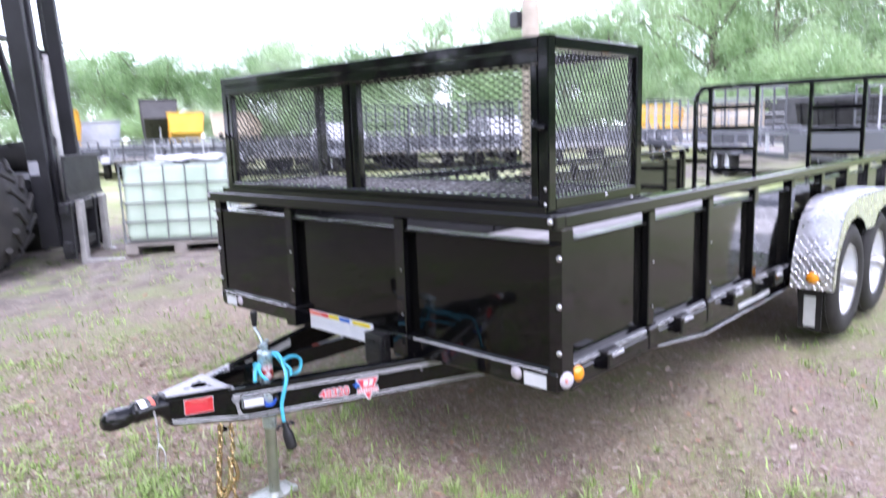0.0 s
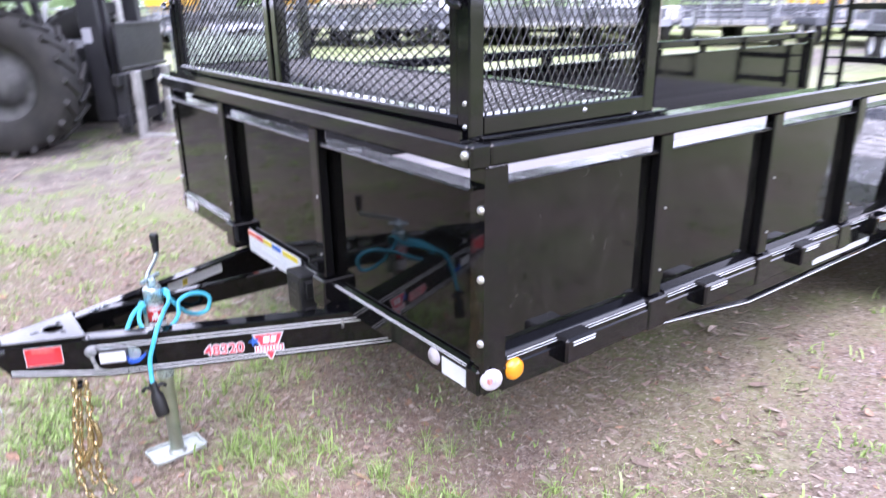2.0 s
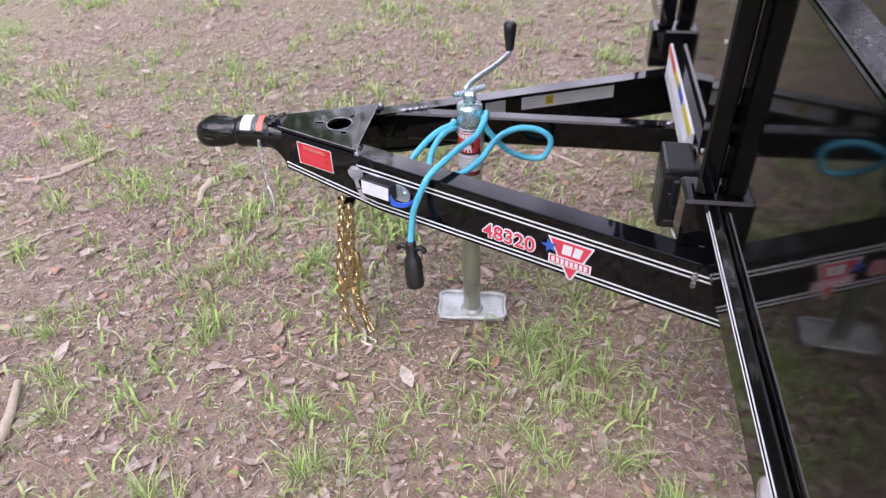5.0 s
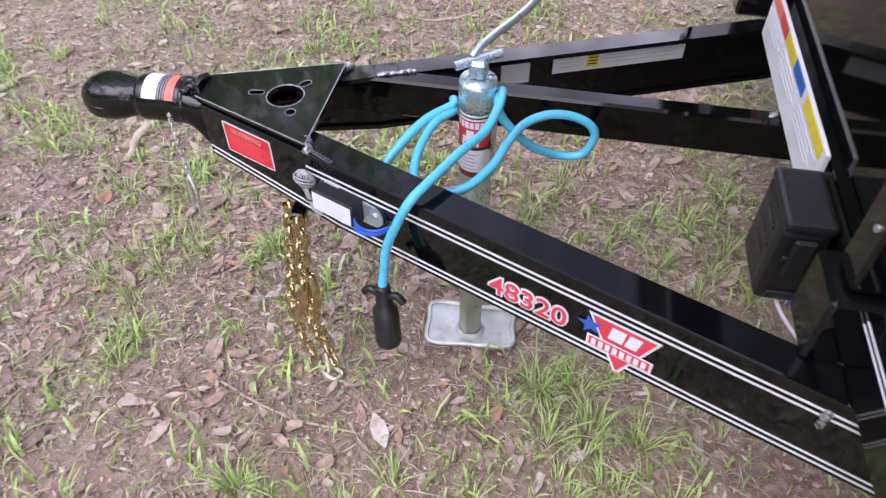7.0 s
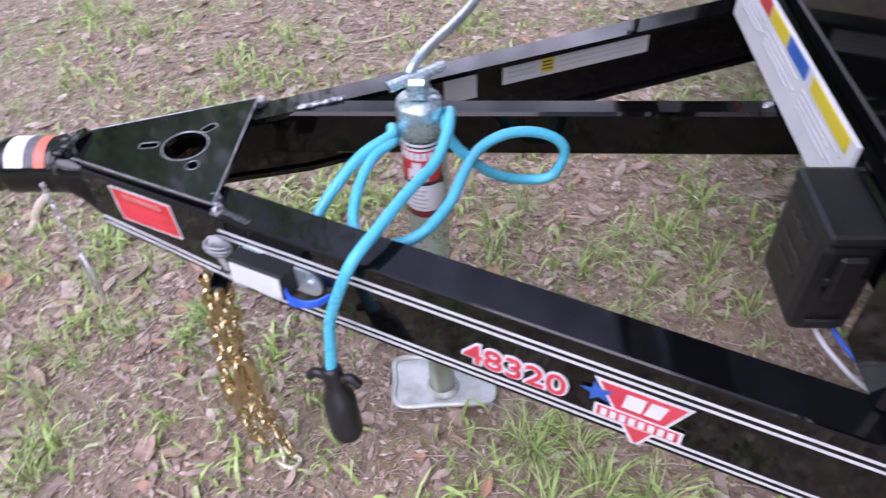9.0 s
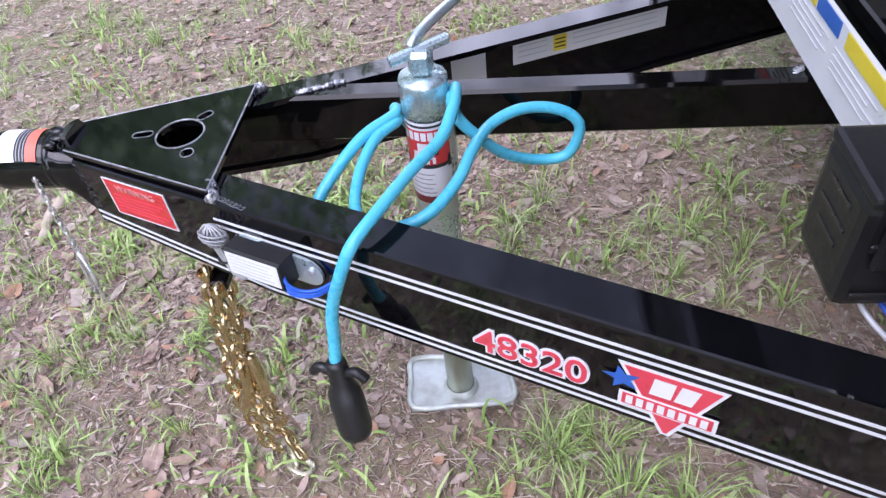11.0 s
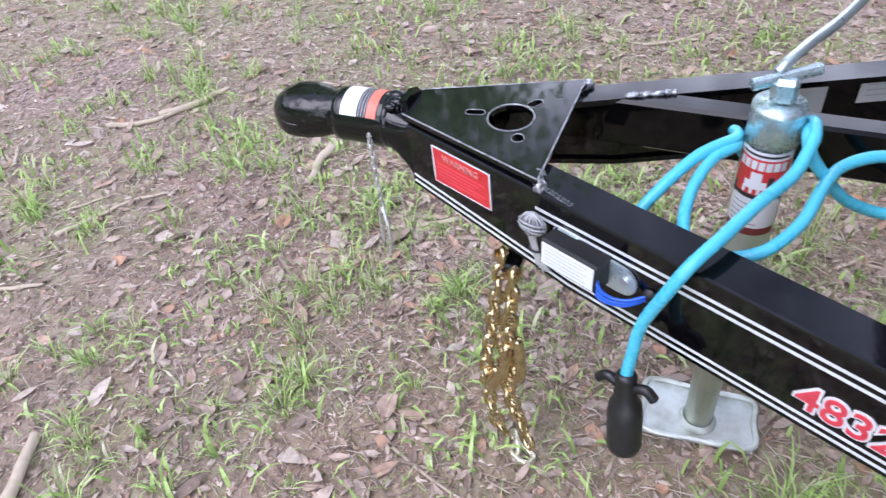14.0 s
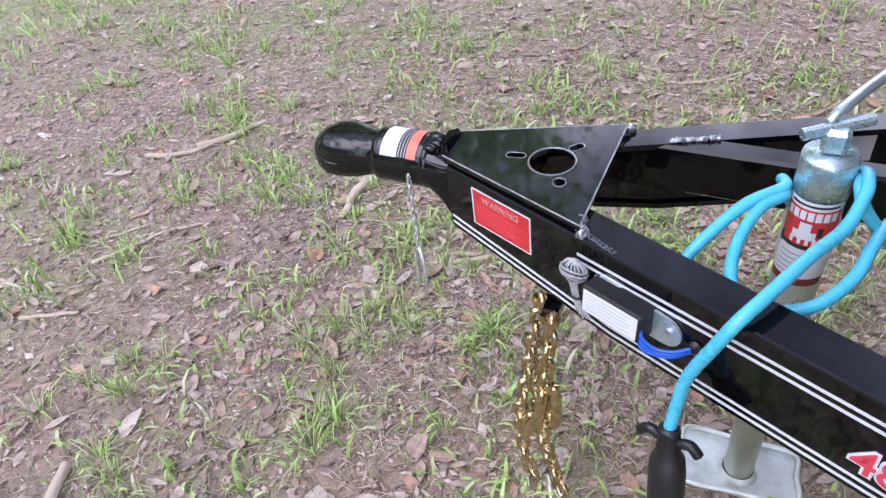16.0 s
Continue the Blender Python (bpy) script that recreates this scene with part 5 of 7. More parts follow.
# base flanges and the long angle along the front
part("base_angle", angle_iron((CAGE_X0 - 0.01, -0.04, CAGE_Z0 - 0.003), (CAGE_X1 + 0.004, -0.04, CAGE_Z0 - 0.003), (0, 1, 0), (0, 0, 1), 0.07, 0.024), M_BLACK, basket)
part("base_flange", box((CAGE_X1 - 0.04, 0.015, CAGE_Z0 - 0.003), (CAGE_X1 + 0.012, CAGE_Y1 + 0.05, CAGE_Z0 + 0.004), 0.002), M_BLACK, basket)
for p, n in (((CAGE_X1 - 0.014, CAGE_Y0, 1.235), (0, -1, 0)), ((CAGE_X1 - 0.014, CAGE_Y0, 1.185), (0, -1, 0)), ((CAGE_X1, 0.34, 1.19), (1, 0, 0)), ((CAGE_X1 + 0.004, 0.52, CAGE_Z0 + 0.004), (0, 0, 1))):
    part("bolt", lathe([(0, 0.005), (0.003, 0.005), (0.005, 0.0025), (0.0058, 0.0)], p, n, 12), M_BOLT, basket, "", True)


def expanded(name, origin, u, v, U, V, lu, lv, parent, strand=0.0035, depth=0.005):
    """Expanded-metal sheet: flattened diamond strands from bond to bond."""
    o, u, v = Vector(origin), Vector(u), Vector(v)
    n = u.cross(v)
    verts, faces = [], []

    def strip(a, b):
        d = (b - a).normalized()
        w = n.cross(d)
        t = (n * 0.8 + w * 0.6).normalized()
        s = t.cross(d)
        k = len(verts)
        for p in (a, b):
            for x, y in ((-1, -1), (1, -1), (1, 1), (-1, 1)):
                verts.append(p + s * (x * strand / 2) + t * (y * depth / 2))
        for j in range(4):
            faces.append((k + j, k + (j + 1) % 4, k + 4 + (j + 1) % 4, k + 4 + j))

    rows, cols = int(V / lv * 2), int(U / lu)
    for r in range(rows):
        for c in range(-1, cols + 1):
            x0 = (c + (0.5 if r % 2 else 0)) * lu
            z0, z1 = r * lv / 2, (r + 1) * lv / 2
            for xa, xb in ((x0, x0 + lu / 2), (x0, x0 - lu / 2)):
                if 0 <= min(xa, xb) and max(xa, xb) <= U + lu / 2:
                    strip(o + u * min(xa, U) + v * z0, o + u * min(xb, U) + v * z1)
    me = bpy.data.meshes.new(name)
    me.from_pydata([tuple(p + OFFSET) for p in verts], [], faces)
    me.materials.append(M_MESH)
    ob = new(name, me)
    ob.parent = parent
    ob.matrix_parent_inverse = whole(parent).inverted()
    return tagged(ob, "black expanded-metal mesh")


zb, zt = CAGE_Z0 + 0.045, CAGE_Z1 - 0.085
expanded("mesh_panel", (CAGE_X0 + 0.05, CAGE_Y0 + e, zb), (1, 0, 0), (0, 0, 1), 0.015 - CAGE_X0 - 0.045, zt - zb, 0.042, 0.023, basket, 0.0023, 0.0034)
expanded("mesh_panel", (0.105, CAGE_Y0 + e, zb), (1, 0, 0), (0, 0, 1), CAGE_X1 - 0.07 - 0.105, zt - zb, 0.042, 0.023, basket, 0.0023, 0.0034)
for x in (CAGE_X0 + e, CAGE_X1 - e):
    expanded("mesh_panel", (x, CAGE_Y0 + 0.04, zb), (0, 0, 1), (0, 1, 0), zt + 0.04 - zb, CAGE_Y1 - CAGE_Y0 - 0.08, 0.042, 0.023, basket, 0.0023, 0.0034)
expanded("mesh_floor", (CAGE_X0 + 0.03, CAGE_Y0 + 0.03, CAGE_Z0 + 0.036), (0, 1, 0), (1, 0, 0), CAGE_Y1 - CAGE_Y0 - 0.06, CAGE_X1 - CAGE_X0 - 0.06, 0.05, 0.03, basket, 0.0032, 0.004)
OFFSET = Vector((0, 0, 0))
# ---- loose cover of the ground ----


def leaf_material():
    m = Mat("dead_leaf", rough=0.7)
    c = m.ramp(m.random(), [(0.0, (0.24, 0.17, 0.135)), (0.15, (0.34, 0.26, 0.215)), (0.35, (0.46, 0.375, 0.32)), (0.5, (0.43, 0.305, 0.24)), (0.64, (0.55, 0.46, 0.395)), (0.78, (0.5, 0.38, 0.31)), (0.86, (0.5, 0.28, 0.17)), (0.94, (0.38, 0.275, 0.21)), (1.0, (0.66, 0.59, 0.52))])
    v = m.noise(60, 3)
    m.color(m.mix(m.ramp(v, [(0.4, (0, 0, 0)), (0.7, (0.5, 0.5, 0.5))]), c, (0.135, 0.090, 0.061)))
    return m.m


def grass_material():
    m = Mat("spring_grass", rough=0.55)
    c = m.ramp(m.random(), [(0.0, (0.17, 0.25, 0.06)), (0.4, (0.31, 0.45, 0.12)), (0.75, (0.45, 0.6, 0.19)), (0.92, (0.44, 0.52, 0.24)), (1.0, (0.52, 0.52, 0.34))])
    m.color(c)
    m.b.inputs["Transmission Weight"].default_value = 0.0
    m.b.inputs["Subsurface Weight"].default_value = 0.0
    return m.m


def straw_material():
    m = Mat("dry_straw", rough=0.8)
    m.color(m.ramp(m.random(), [(0.0, (0.201, 0.152, 0.122)), (0.4, (0.331, 0.257, 0.209)), (0.75, (0.504, 0.417, 0.351)), (0.9, (0.605, 0.519, 0.444)), (1.0, (0.274, 0.204, 0.159))]))
    return m.m


def crumb_material():
    m = Mat("bark_crumb", rough=0.85)
    m.color(m.ramp(m.random(), [(0.0, (0.171, 0.128, 0.105)), (0.27, (0.252, 0.181, 0.144)), (0.45, (0.414, 0.3, 0.242)), (0.62, (0.372, 0.231, 0.174)), (0.78, (0.557, 0.435, 0.364)), (1.0, (0.664, 0.561, 0.481))]))
    return m.m


def stick_material():
    m = Mat("dead_twig_bark", rough=0.85)
    g = m.noise(40, 5)
    m.color(m.mix(g, (0.340, 0.263, 0.191), (0.660, 0.565, 0.448)))
    return m.bump(g, 0.3, 0.003).m


class Heap:
    """Collects many small pieces into one mesh."""

    def __init__(self):
        self.v, self.f = [], []

    def add(self, verts, faces):
        k = len(self.v)
        self.v.extend(verts)
        self.f.extend(tuple(i + k for i in f) for f in faces)

    def make(self, name, material, label, category, smooth=False):
        me = bpy.data.meshes.new(name)
        me.from_pydata(self.v, [], self.f)
        if smooth:
            me.polygons.foreach_set("use_smooth", [True] * len(me.polygons))
        me.materials.append(material)
        return tagged(new(name, me), label, category, kind="stuff")


rng = random.Random(11)


def scatter(count, spread, middle=(-0.45, -0.75), power=0.62):
    """Places thinning out with distance from the tongue."""
    for _ in range(count):
        r, a = spread * rng.random() ** (1 / (2 * power)) if power != 0.5 else spread * rng.random(), rng.uniform(0, 2 * math.pi)
        yield middle[0] + r * math.cos(a), middle[1] + r * math.sin(a)


def patch(x, y):
    """How grassy a spot is, from -1 to 1."""
    return noise.noise((x * 0.9 + 3, y * 0.9, 1.7)) * 0.22 + noise.noise((x * 6.1, y * 6.1 + 9, 4.2)) * 0.95


leaves = Heap()
for n, spread in ((11500, 2.6), (9000, 6.5)):
    for x, y in scatter(n, spread):
        size = rng.choice((0.006, 0.008, 0.009, 0.011, 0.013, 0.015, 0.018, 0.021, 0.025, 0.031)) * rng.uniform(0.7, 1.1) * (1.0 if spread < 3 else 1.25)
        if patch(x, y) > 0.35 and rng.random() < 0.5:
            continue
        a, curl, w = rng.uniform(0, 6.28), rng.uniform(-0.5, 0.9), rng.uniform(0.25, 0.5)
        broken = rng.random() < 0.45
        z = ground_z(x, y) + rng.uniform(0.002, 0.009)
        t = Matrix.Translation((x, y, z)) @ Euler((rng.gauss(0, 0.2), rng.gauss(0, 0.2), a)).to_matrix().to_4x4()
        pts = []
        for u, ww in ((-rng.uniform(0.3, 0.7), rng.uniform(0.5, 1.1)), (-0.2, rng.uniform(0.8, 1.3)), (0.3, rng.uniform(0.6, 1.2)), (rng.uniform(0.5, 0.9), rng.uniform(0.1, 0.7))) if broken else ((-1, 0.12), (-0.35, rng.uniform(0.8, 1.1)), (0.35, rng.uniform(0.75, 1.0)), (1, 0.05)):
            for s in (-1, 0, 1):
                pts.append(tuple(t @ Vector((u * size, s * ww * w * size * (rng.uniform(0.7, 1.2) if broken else 1), (abs(s) * 0.3 * ww + u * u * 0.35) * curl * size))))
        leaves.add(pts, [(0, 1, 4, 3), (1, 2, 5, 4), (3, 4, 7, 6), (4, 5, 8, 7), (6, 7, 10, 9), (7, 8, 11, 10)])
leaves.make("leaf_litter", leaf_material(), "scattered dead brown oak leaves on the dirt", "leaf litter")

straw = Heap()
for n, spread in ((50000, 2.5), (18000, 6.5)):
    for x, y in scatter(n, spread):
        l, a = rng.uniform(0.008, 0.045) * (1 if rng.random() < 0.93 else 2.2), rng.uniform(0, 6.28)
        r = rng.uniform(0.0005, 0.0013) * (1 if spread < 3 else 1.5)
        z = ground_z(x, y) + rng.uniform(0.001, 0.009)
        d = Vector((math.cos(a), math.sin(a), rng.gauss(0, 0.12)))
        s = Vector((-d.y, d.x, 0)) * r
        b = Vector((0, 0, rng.uniform(-0.006, 0.008)))
        p = Vector((x, y, z))
        ring = []
        for q, k in ((p - d * l / 2, 0.7), (p + b, 1.0), (p + d * l / 2, 0.5)):
            ring += [tuple(q - s * k), tuple(q + s * k), tuple(q + Vector((0, 0, 1.5 * r * k)))]
        straw.add(ring, [(0, 1, 4, 3), (1, 2, 5, 4), (2, 0, 3, 5), (3, 4, 7, 6), (4, 5, 8, 7), (5, 3, 6, 8)])
straw.make("straw_litter", straw_material(), "dry straw and small twigs strewn over the dirt", "straw litter")

crumbs = Heap()
for n, spread in ((105000, 2.5), (26000, 6.5)):
    for x, y in scatter(n, spread):
        size = rng.choice((0.0024, 0.003, 0.004, 0.0055, 0.008)) * rng.uniform(0.8, 1.3) * (1 if spread < 3 else 1.6)
        a, z = rng.uniform(0, 6.28), ground_z(x, y) + rng.uniform(-0.001, 0.004)
        k = rng.uniform(0.22, 0.7)
        ux, uy, h = math.cos(a) * size, math.sin(a) * size, size * rng.uniform(0.2, 0.7)
        crumbs.add([(x - ux, y - uy, z), (x + uy * k, y - ux * k, z + h * 0.4), (x + ux, y + uy, z + h * 0.5), (x - uy * k, y + ux * k, z), (x + ux * 0.1, y, z + h)], [(0, 1, 4), (1, 2, 4), (2, 3, 4), (3, 0, 4)])
crumbs.make("bark_crumbs", crumb_material(), "crumbled bark, leaf bits and grit on the dirt", "litter")

grass = Heap()


def blade(bx, by, h, w, a=None, lean=None):
    """One thin blade, bent over towards the heading a."""
    a = rng.uniform(0, 6.28) if a is None else a
    lean = rng.uniform(0.15, 1.2) if lean is None else lean
    d = Vector((math.cos(a), math.sin(a), 0))
    s = Vector((-d.y, d.x, 0)) * w
    p = Vector((bx, by, ground_z(bx, by) - 0.002))
    m1 = p + d * h * lean * 0.3 + Vector((0, 0, h * 0.55))
    m2 = p + d * h * lean * 0.7 + Vector((0, 0, h * (0.92 - 0.22 * lean)))
    tip = p + d * h * lean * 1.08 + Vector((0, 0, h * (1.02 - 0.5 * lean)))
    grass.add([tuple(p - s), tuple(p + s), tuple(m1 + s * 0.9), tuple(m1 - s * 0.9), tuple(m2 + s * 0.6), tuple(m2 - s * 0.6), tuple(tip)], [(0, 1, 2, 3), (3, 2, 4, 5), (5, 4, 6)])


def tuft(cx, cy, lush):
    """A clump of blades that spray out from one root."""
    r = 0.006 + 0.016 * lush
    for _ in range(int(7 + 30 * lush)):
        a, q = rng.uniform(0, 6.28), r * math.sqrt(rng.random())
        blade(cx + q * math.cos(a), cy + q * math.sin(a), rng.uniform(0.35, 1.0) * (0.03 + 0.065 * lush), rng.uniform(0.0007, 0.0017), a + rng.gauss(0, 0.5), rng.uniform(0.25, 1.35))


def bare(x, y):
    """Places where nothing grows: under the bed and under the jack's foot."""
    return (-1.0 < x < 1.0 and y > 0.6) or (-0.06 < x < 0.09 and -0.55 < y < -0.33)


for cx, cy in scatter(560, 3.2):
    g = patch(cx, cy) + rng.gauss(0, 0.22)
    if g < -0.02:
        continue
    for _ in range(rng.randint(1, 2 + int(6 * min(g, 0.7)))):
        x, y = cx + rng.gauss(0, 0.06), cy + rng.gauss(0, 0.06)
        if not bare(x, y):
            tuft(x, y, min(rng.uniform(0.05, 0.8) ** 1.2 + max(g, 0) * 0.35, 1))
# lush clumps by the jack's foot and in the shade beside the tongue
for cx, cy, n in ((0.17, -0.3, 5), (0.24, -0.22, 5), (0.1, -0.22, 2), (-0.28, -0.1, 4), (-0.36, -0.02, 3), (-0.2, 0.06, 2), (-0.42, -0.3, 3), (0.33, -0.12, 3), (0.42, -0.24, 3), (0.55, -0.02, 4), (0.74, 0.1, 4), (0.95, 0.2, 4), (1.12, 0.34, 3), (0.6, 0.3, 3)):
    for _ in range(n):
        x, y = cx + rng.gauss(0, 0.045), cy + rng.gauss(0, 0.045)
        if not bare(x, y):
            tuft(x, y, rng.uniform(0.4, 1.0))
for cx, cy in scatter(4600, 11.0):
    if patch(cx, cy) + rng.gauss(0, 0.25) < -0.05:
        continue
    reach, lush = rng.uniform(0.03, 0.13), rng.uniform(0.2, 1.0) ** 1.3
    for _ in range(rng.randint(2, 3 + int(8 * lush))):
        x, y = cx + rng.gauss(0, reach), cy + rng.gauss(0, reach)
        if not bare(x, y):
            for _ in range(rng.randint(3, 6)):
                blade(x + rng.gauss(0, 0.03), y + rng.gauss(0, 0.03), rng.uniform(0.012, 0.03 + 0.045 * lush), rng.uniform(0.002, 0.0045))
for x, y in scatter(15000, 3.2):
    if not bare(x, y) and patch(x, y) > rng.uniform(-0.6, 0.4):
        blade(x, y, rng.uniform(0.01, 0.04), rng.uniform(0.0006, 0.0013))
for middle, n, spread in (((-0.6, -0.9), 26000, 3.0), ((1.3, 0.3), 16000, 2.2)):
    for x, y in scatter(n, spread, middle):
        if not bare(x, y) and patch(x * 0.7 + 5, y * 0.7) > rng.uniform(-0.25, 0.55):
            blade(x, y, rng.uniform(0.008, 0.034), rng.uniform(0.0006, 0.0013), None, rng.uniform(0.6, 1.5))
grass.make("grass", grass_material(), "sparse bright spring grass in tufts", "grass")

# single fallen twigs
M_STICK = stick_material()


def stick(points, r, name="fallen_stick", label="dry grey-brown fallen twig lying on the dirt"):
    pts = []
    for x, y in points:
        pts.append((x, y, ground_z(x, y) + r * 0.9))
    line = smooth_path(pts, 5)
    for k, p in enumerate(line):
        p.z += 0.0015 * math.sin(k * 1.9)
    ob = part(name, tube(line, r, 7, radii=[r * (1.05 - 0.45 * k / len(line)) for k in range(len(line))]), M_STICK, None, label, True)
    return tagged(ob, "", "stick")


stick([(-0.435, -2.104), (-0.495, -1.985), (-0.652, -1.899)], 0.008)
stick([(-0.519, -1.984), (-0.603, -1.904), (-0.65, -1.893), (-0.69, -1.86)], 0.01)
stick([(-0.524, -1.41), (-0.447, -1.416), (-0.4, -1.402), (-0.357, -1.399)], 0.013)
stick([(-0.03, -1.913), (-0.127, -1.848), (-0.183, -1.815), (-0.242, -1.736)], 0.006)
stick([(-0.086, -1.98), (-0.135, -1.932), (-0.194, -1.878)], 0.004)
stick([(0.169, -1.936), (0.142, -1.885), (0.106, -1.816)], 0.006)
stick([(-0.215, -2.246), (-0.283, -2.298)], 0.006)
stick([(-0.345, -1.0), (-0.3, -1.08), (-0.27, -1.16)], 0.007)
stick([(0.63, -1.44), (0.52, -1.47), (0.41, -1.52)], 0.014)
stick([(0.22, -0.9), (0.27, -0.75), (0.28, -0.6)], 0.003)
stick([(-0.41, -0.24), (-0.44, -0.2), (-0.42, -0.12)], 0.005)
stick([(-1.3, -0.6), (-1.2, -0.75), (-1.25, -0.95)], 0.005)
stick([(-0.75, -0.15), (-0.85, -0.3), (-0.8, -0.42)], 0.006)
stick([(1.75, -1.0), (1.6, -0.95), (1.5, -1.02)], 0.006)
# ---- yard behind: pallet tank, forklift, stored trailers, pole, trees ----
M_TANK = varied("frosted_tank_plastic", (0.5, 0.62, 0.5), (0.62, 0.73, 0.61), 2.2, 0.4, 0, 0.1)
M_GALV = varied("galvanised_tube", (0.2, 0.22, 0.23), (0.32, 0.33, 0.34), 12, 0.45, 0.6)
M_PALLET = varied("grey_pallet_wood", (0.22, 0.2, 0.18), (0.34, 0.31, 0.28), 4, 0.85, 0, 0, 0.2)
M_TARP = varied("white_blue_sheet", (0.6, 0.62, 0.75), (0.75, 0.75, 0.8), 5, 0.5)
M_LIFT = varied("dark_machine_paint", (0.006, 0.006, 0.008), (0.016, 0.016, 0.02), 3, 0.5, 0, 0.0, 0.05)
M_STEEL = varied("worn_fork_steel", (0.36, 0.35, 0.34), (0.55, 0.54, 0.52), 6, 0.5, 0.3, 0, 0.1)
M_DUMPY = varied("yellow_dump_body", (0.72, 0.4, 0.02), (0.78, 0.46, 0.04), 1.5, 0.4)
M_DUMPK = varied("black_dump_body", (0.012, 0.012, 0.014), (0.03, 0.03, 0.03), 1.5, 0.35)
M_DUMPG = varied("grey_dump_body", (0.3, 0.33, 0.4), (0.45, 0.47, 0.52), 1.5, 0.4)
M_TAN = varied("tan_siding", (0.52, 0.43, 0.33), (0.62, 0.53, 0.42), 1.2, 0.7)
M_CHARCOAL = varied("charcoal_paint", (0.03, 0.032, 0.036), (0.06, 0.062, 0.068), 2, 0.45)
# greys differ by part, lightened and blued to paint in distance haze
M_YARD = Mat("hazed_trailer_paint", rough=0.45)
M_YARD = M_YARD.color(M_YARD.ramp(M_YARD.random("object"), [(0.0, (0.04, 0.042, 0.048)), (0.45, (0.1, 0.105, 0.12)), (0.8, (0.24, 0.25, 0.28)), (1.0, (0.5, 0.51, 0.54))])).m
M_POLE = varied("pale_pole_wood", (0.4, 0.34, 0.28), (0.55, 0.48, 0.4), 3, 0.85, 0, 0, 0.2)
M_WHITEBODY = varied("white_body_paint", (0.72, 0.73, 0.75), (0.8, 0.8, 0.82), 2, 0.3, 0, 0.4)
M_GLASS_DARK = varied("dark_tinted_glass", (0.02, 0.025, 0.03), (0.03, 0.035, 0.04), 3, 0.08, 0, 0.5)

HEAD = math.degrees(math.atan2(-0.6, 0.8))      # the forklift's heading: +y turned to (0.6, 0.8)


def tank():
    at = (-5.73, 1.41, ground_z(-5.4, 1.9))
    t = thing("pallet_tank", "pale green caged liquid tank on a pallet, lifted by the forklift", "tank", at, turn=HEAD)
    M = t.matrix_basis
    def P(name, bm, mat, label="", smooth=False):
        bm.transform(M)
        return part(name, bm, mat, t, label, smooth)
    L, D, H = 1.2, 1.0, 1.02
    # x: depth away from the viewer is -x; y along the face
    P("container", box((-D + 0.03, 0.03, 0.15), (-0.03, L - 0.03, H - 0.01), 0.07, None, 3), M_TANK, "pale green plastic container", True)
    for k in range(6):
        y = 0.015 + (L - 0.03) * k / 5
        for x in (-0.008, -D + 0.008):
            P("cage_bar", rod((x, y, 0.13), (x, y, H), 0.008, 6), M_GALV)
    for k in range(5):
        x = -0.01 - (D - 0.02) * k / 4
        for y in (0.008, L - 0.008):
            P("cage_bar", rod((x, y, 0.13), (x, y, H), 0.008, 6), M_GALV)
    for k in range(5):
        z = 0.16 + (H - 0.17) * k / 4
        for a, b in (((0, 0), (0, L)), ((-D, 0), (-D, L)), ((0, 0), (-D, 0)), ((0, L), (-D, L))):
            P("cage_bar", rod((a[0], a[1], z), (b[0], b[1], z), 0.009, 6), M_GALV)
    for y0 in (0.0, L / 2 - 0.07, L - 0.14):
        P("pallet_block", box((-D, y0, 0.0), (0, y0 + 0.14, 0.09), 0.006), M_PALLET)
    P("pallet_deck", box((-D, 0, 0.091), (0, L, 0.125), 0.005), M_PALLET)
    P("lid", lathe([(0, 0.05), (0.09, 0.045), (0.1, 0.0)], (-0.5, 0.6, H - 0.015), (0, 0, 1), 16), M_PLASTIC, "", True)
    return t


tank()
sheet_m = pose(-5.73, 1.41, ground_z(-5.4, 1.9), 0, 0, HEAD)
bm = bmesh.new()
bmesh.ops.create_grid(bm, x_segments=12, y_segments=12, size=0.5)
for v in bm.verts:
    v.co.z = 0.03 + 0.04 * noise.noise((v.co.x * 4, v.co.y * 4, 2)) + 0.03 * math.cos(v.co.x * 3)
ext = bmesh.ops.extrude_face_region(bm, geom=bm.faces[:])
for v in ext["geom"]:
    if isinstance(v, bmesh.types.BMVert):
        v.co.z -= 0.012
bm.transform(sheet_m @ pose(-0.5, 0.72, 1.03) @ Matrix.Diagonal((0.8, 0.72, 1, 1)))
tagged(part("folded_tarp", bm, M_TARP, None, "crumpled white and blue sheet lying on the tank", True), "", "tarp")


M_GREYRIM = varied("dusty_grey_rim", (0.035, 0.036, 0.038), (0.09, 0.09, 0.09), 6, 0.6)


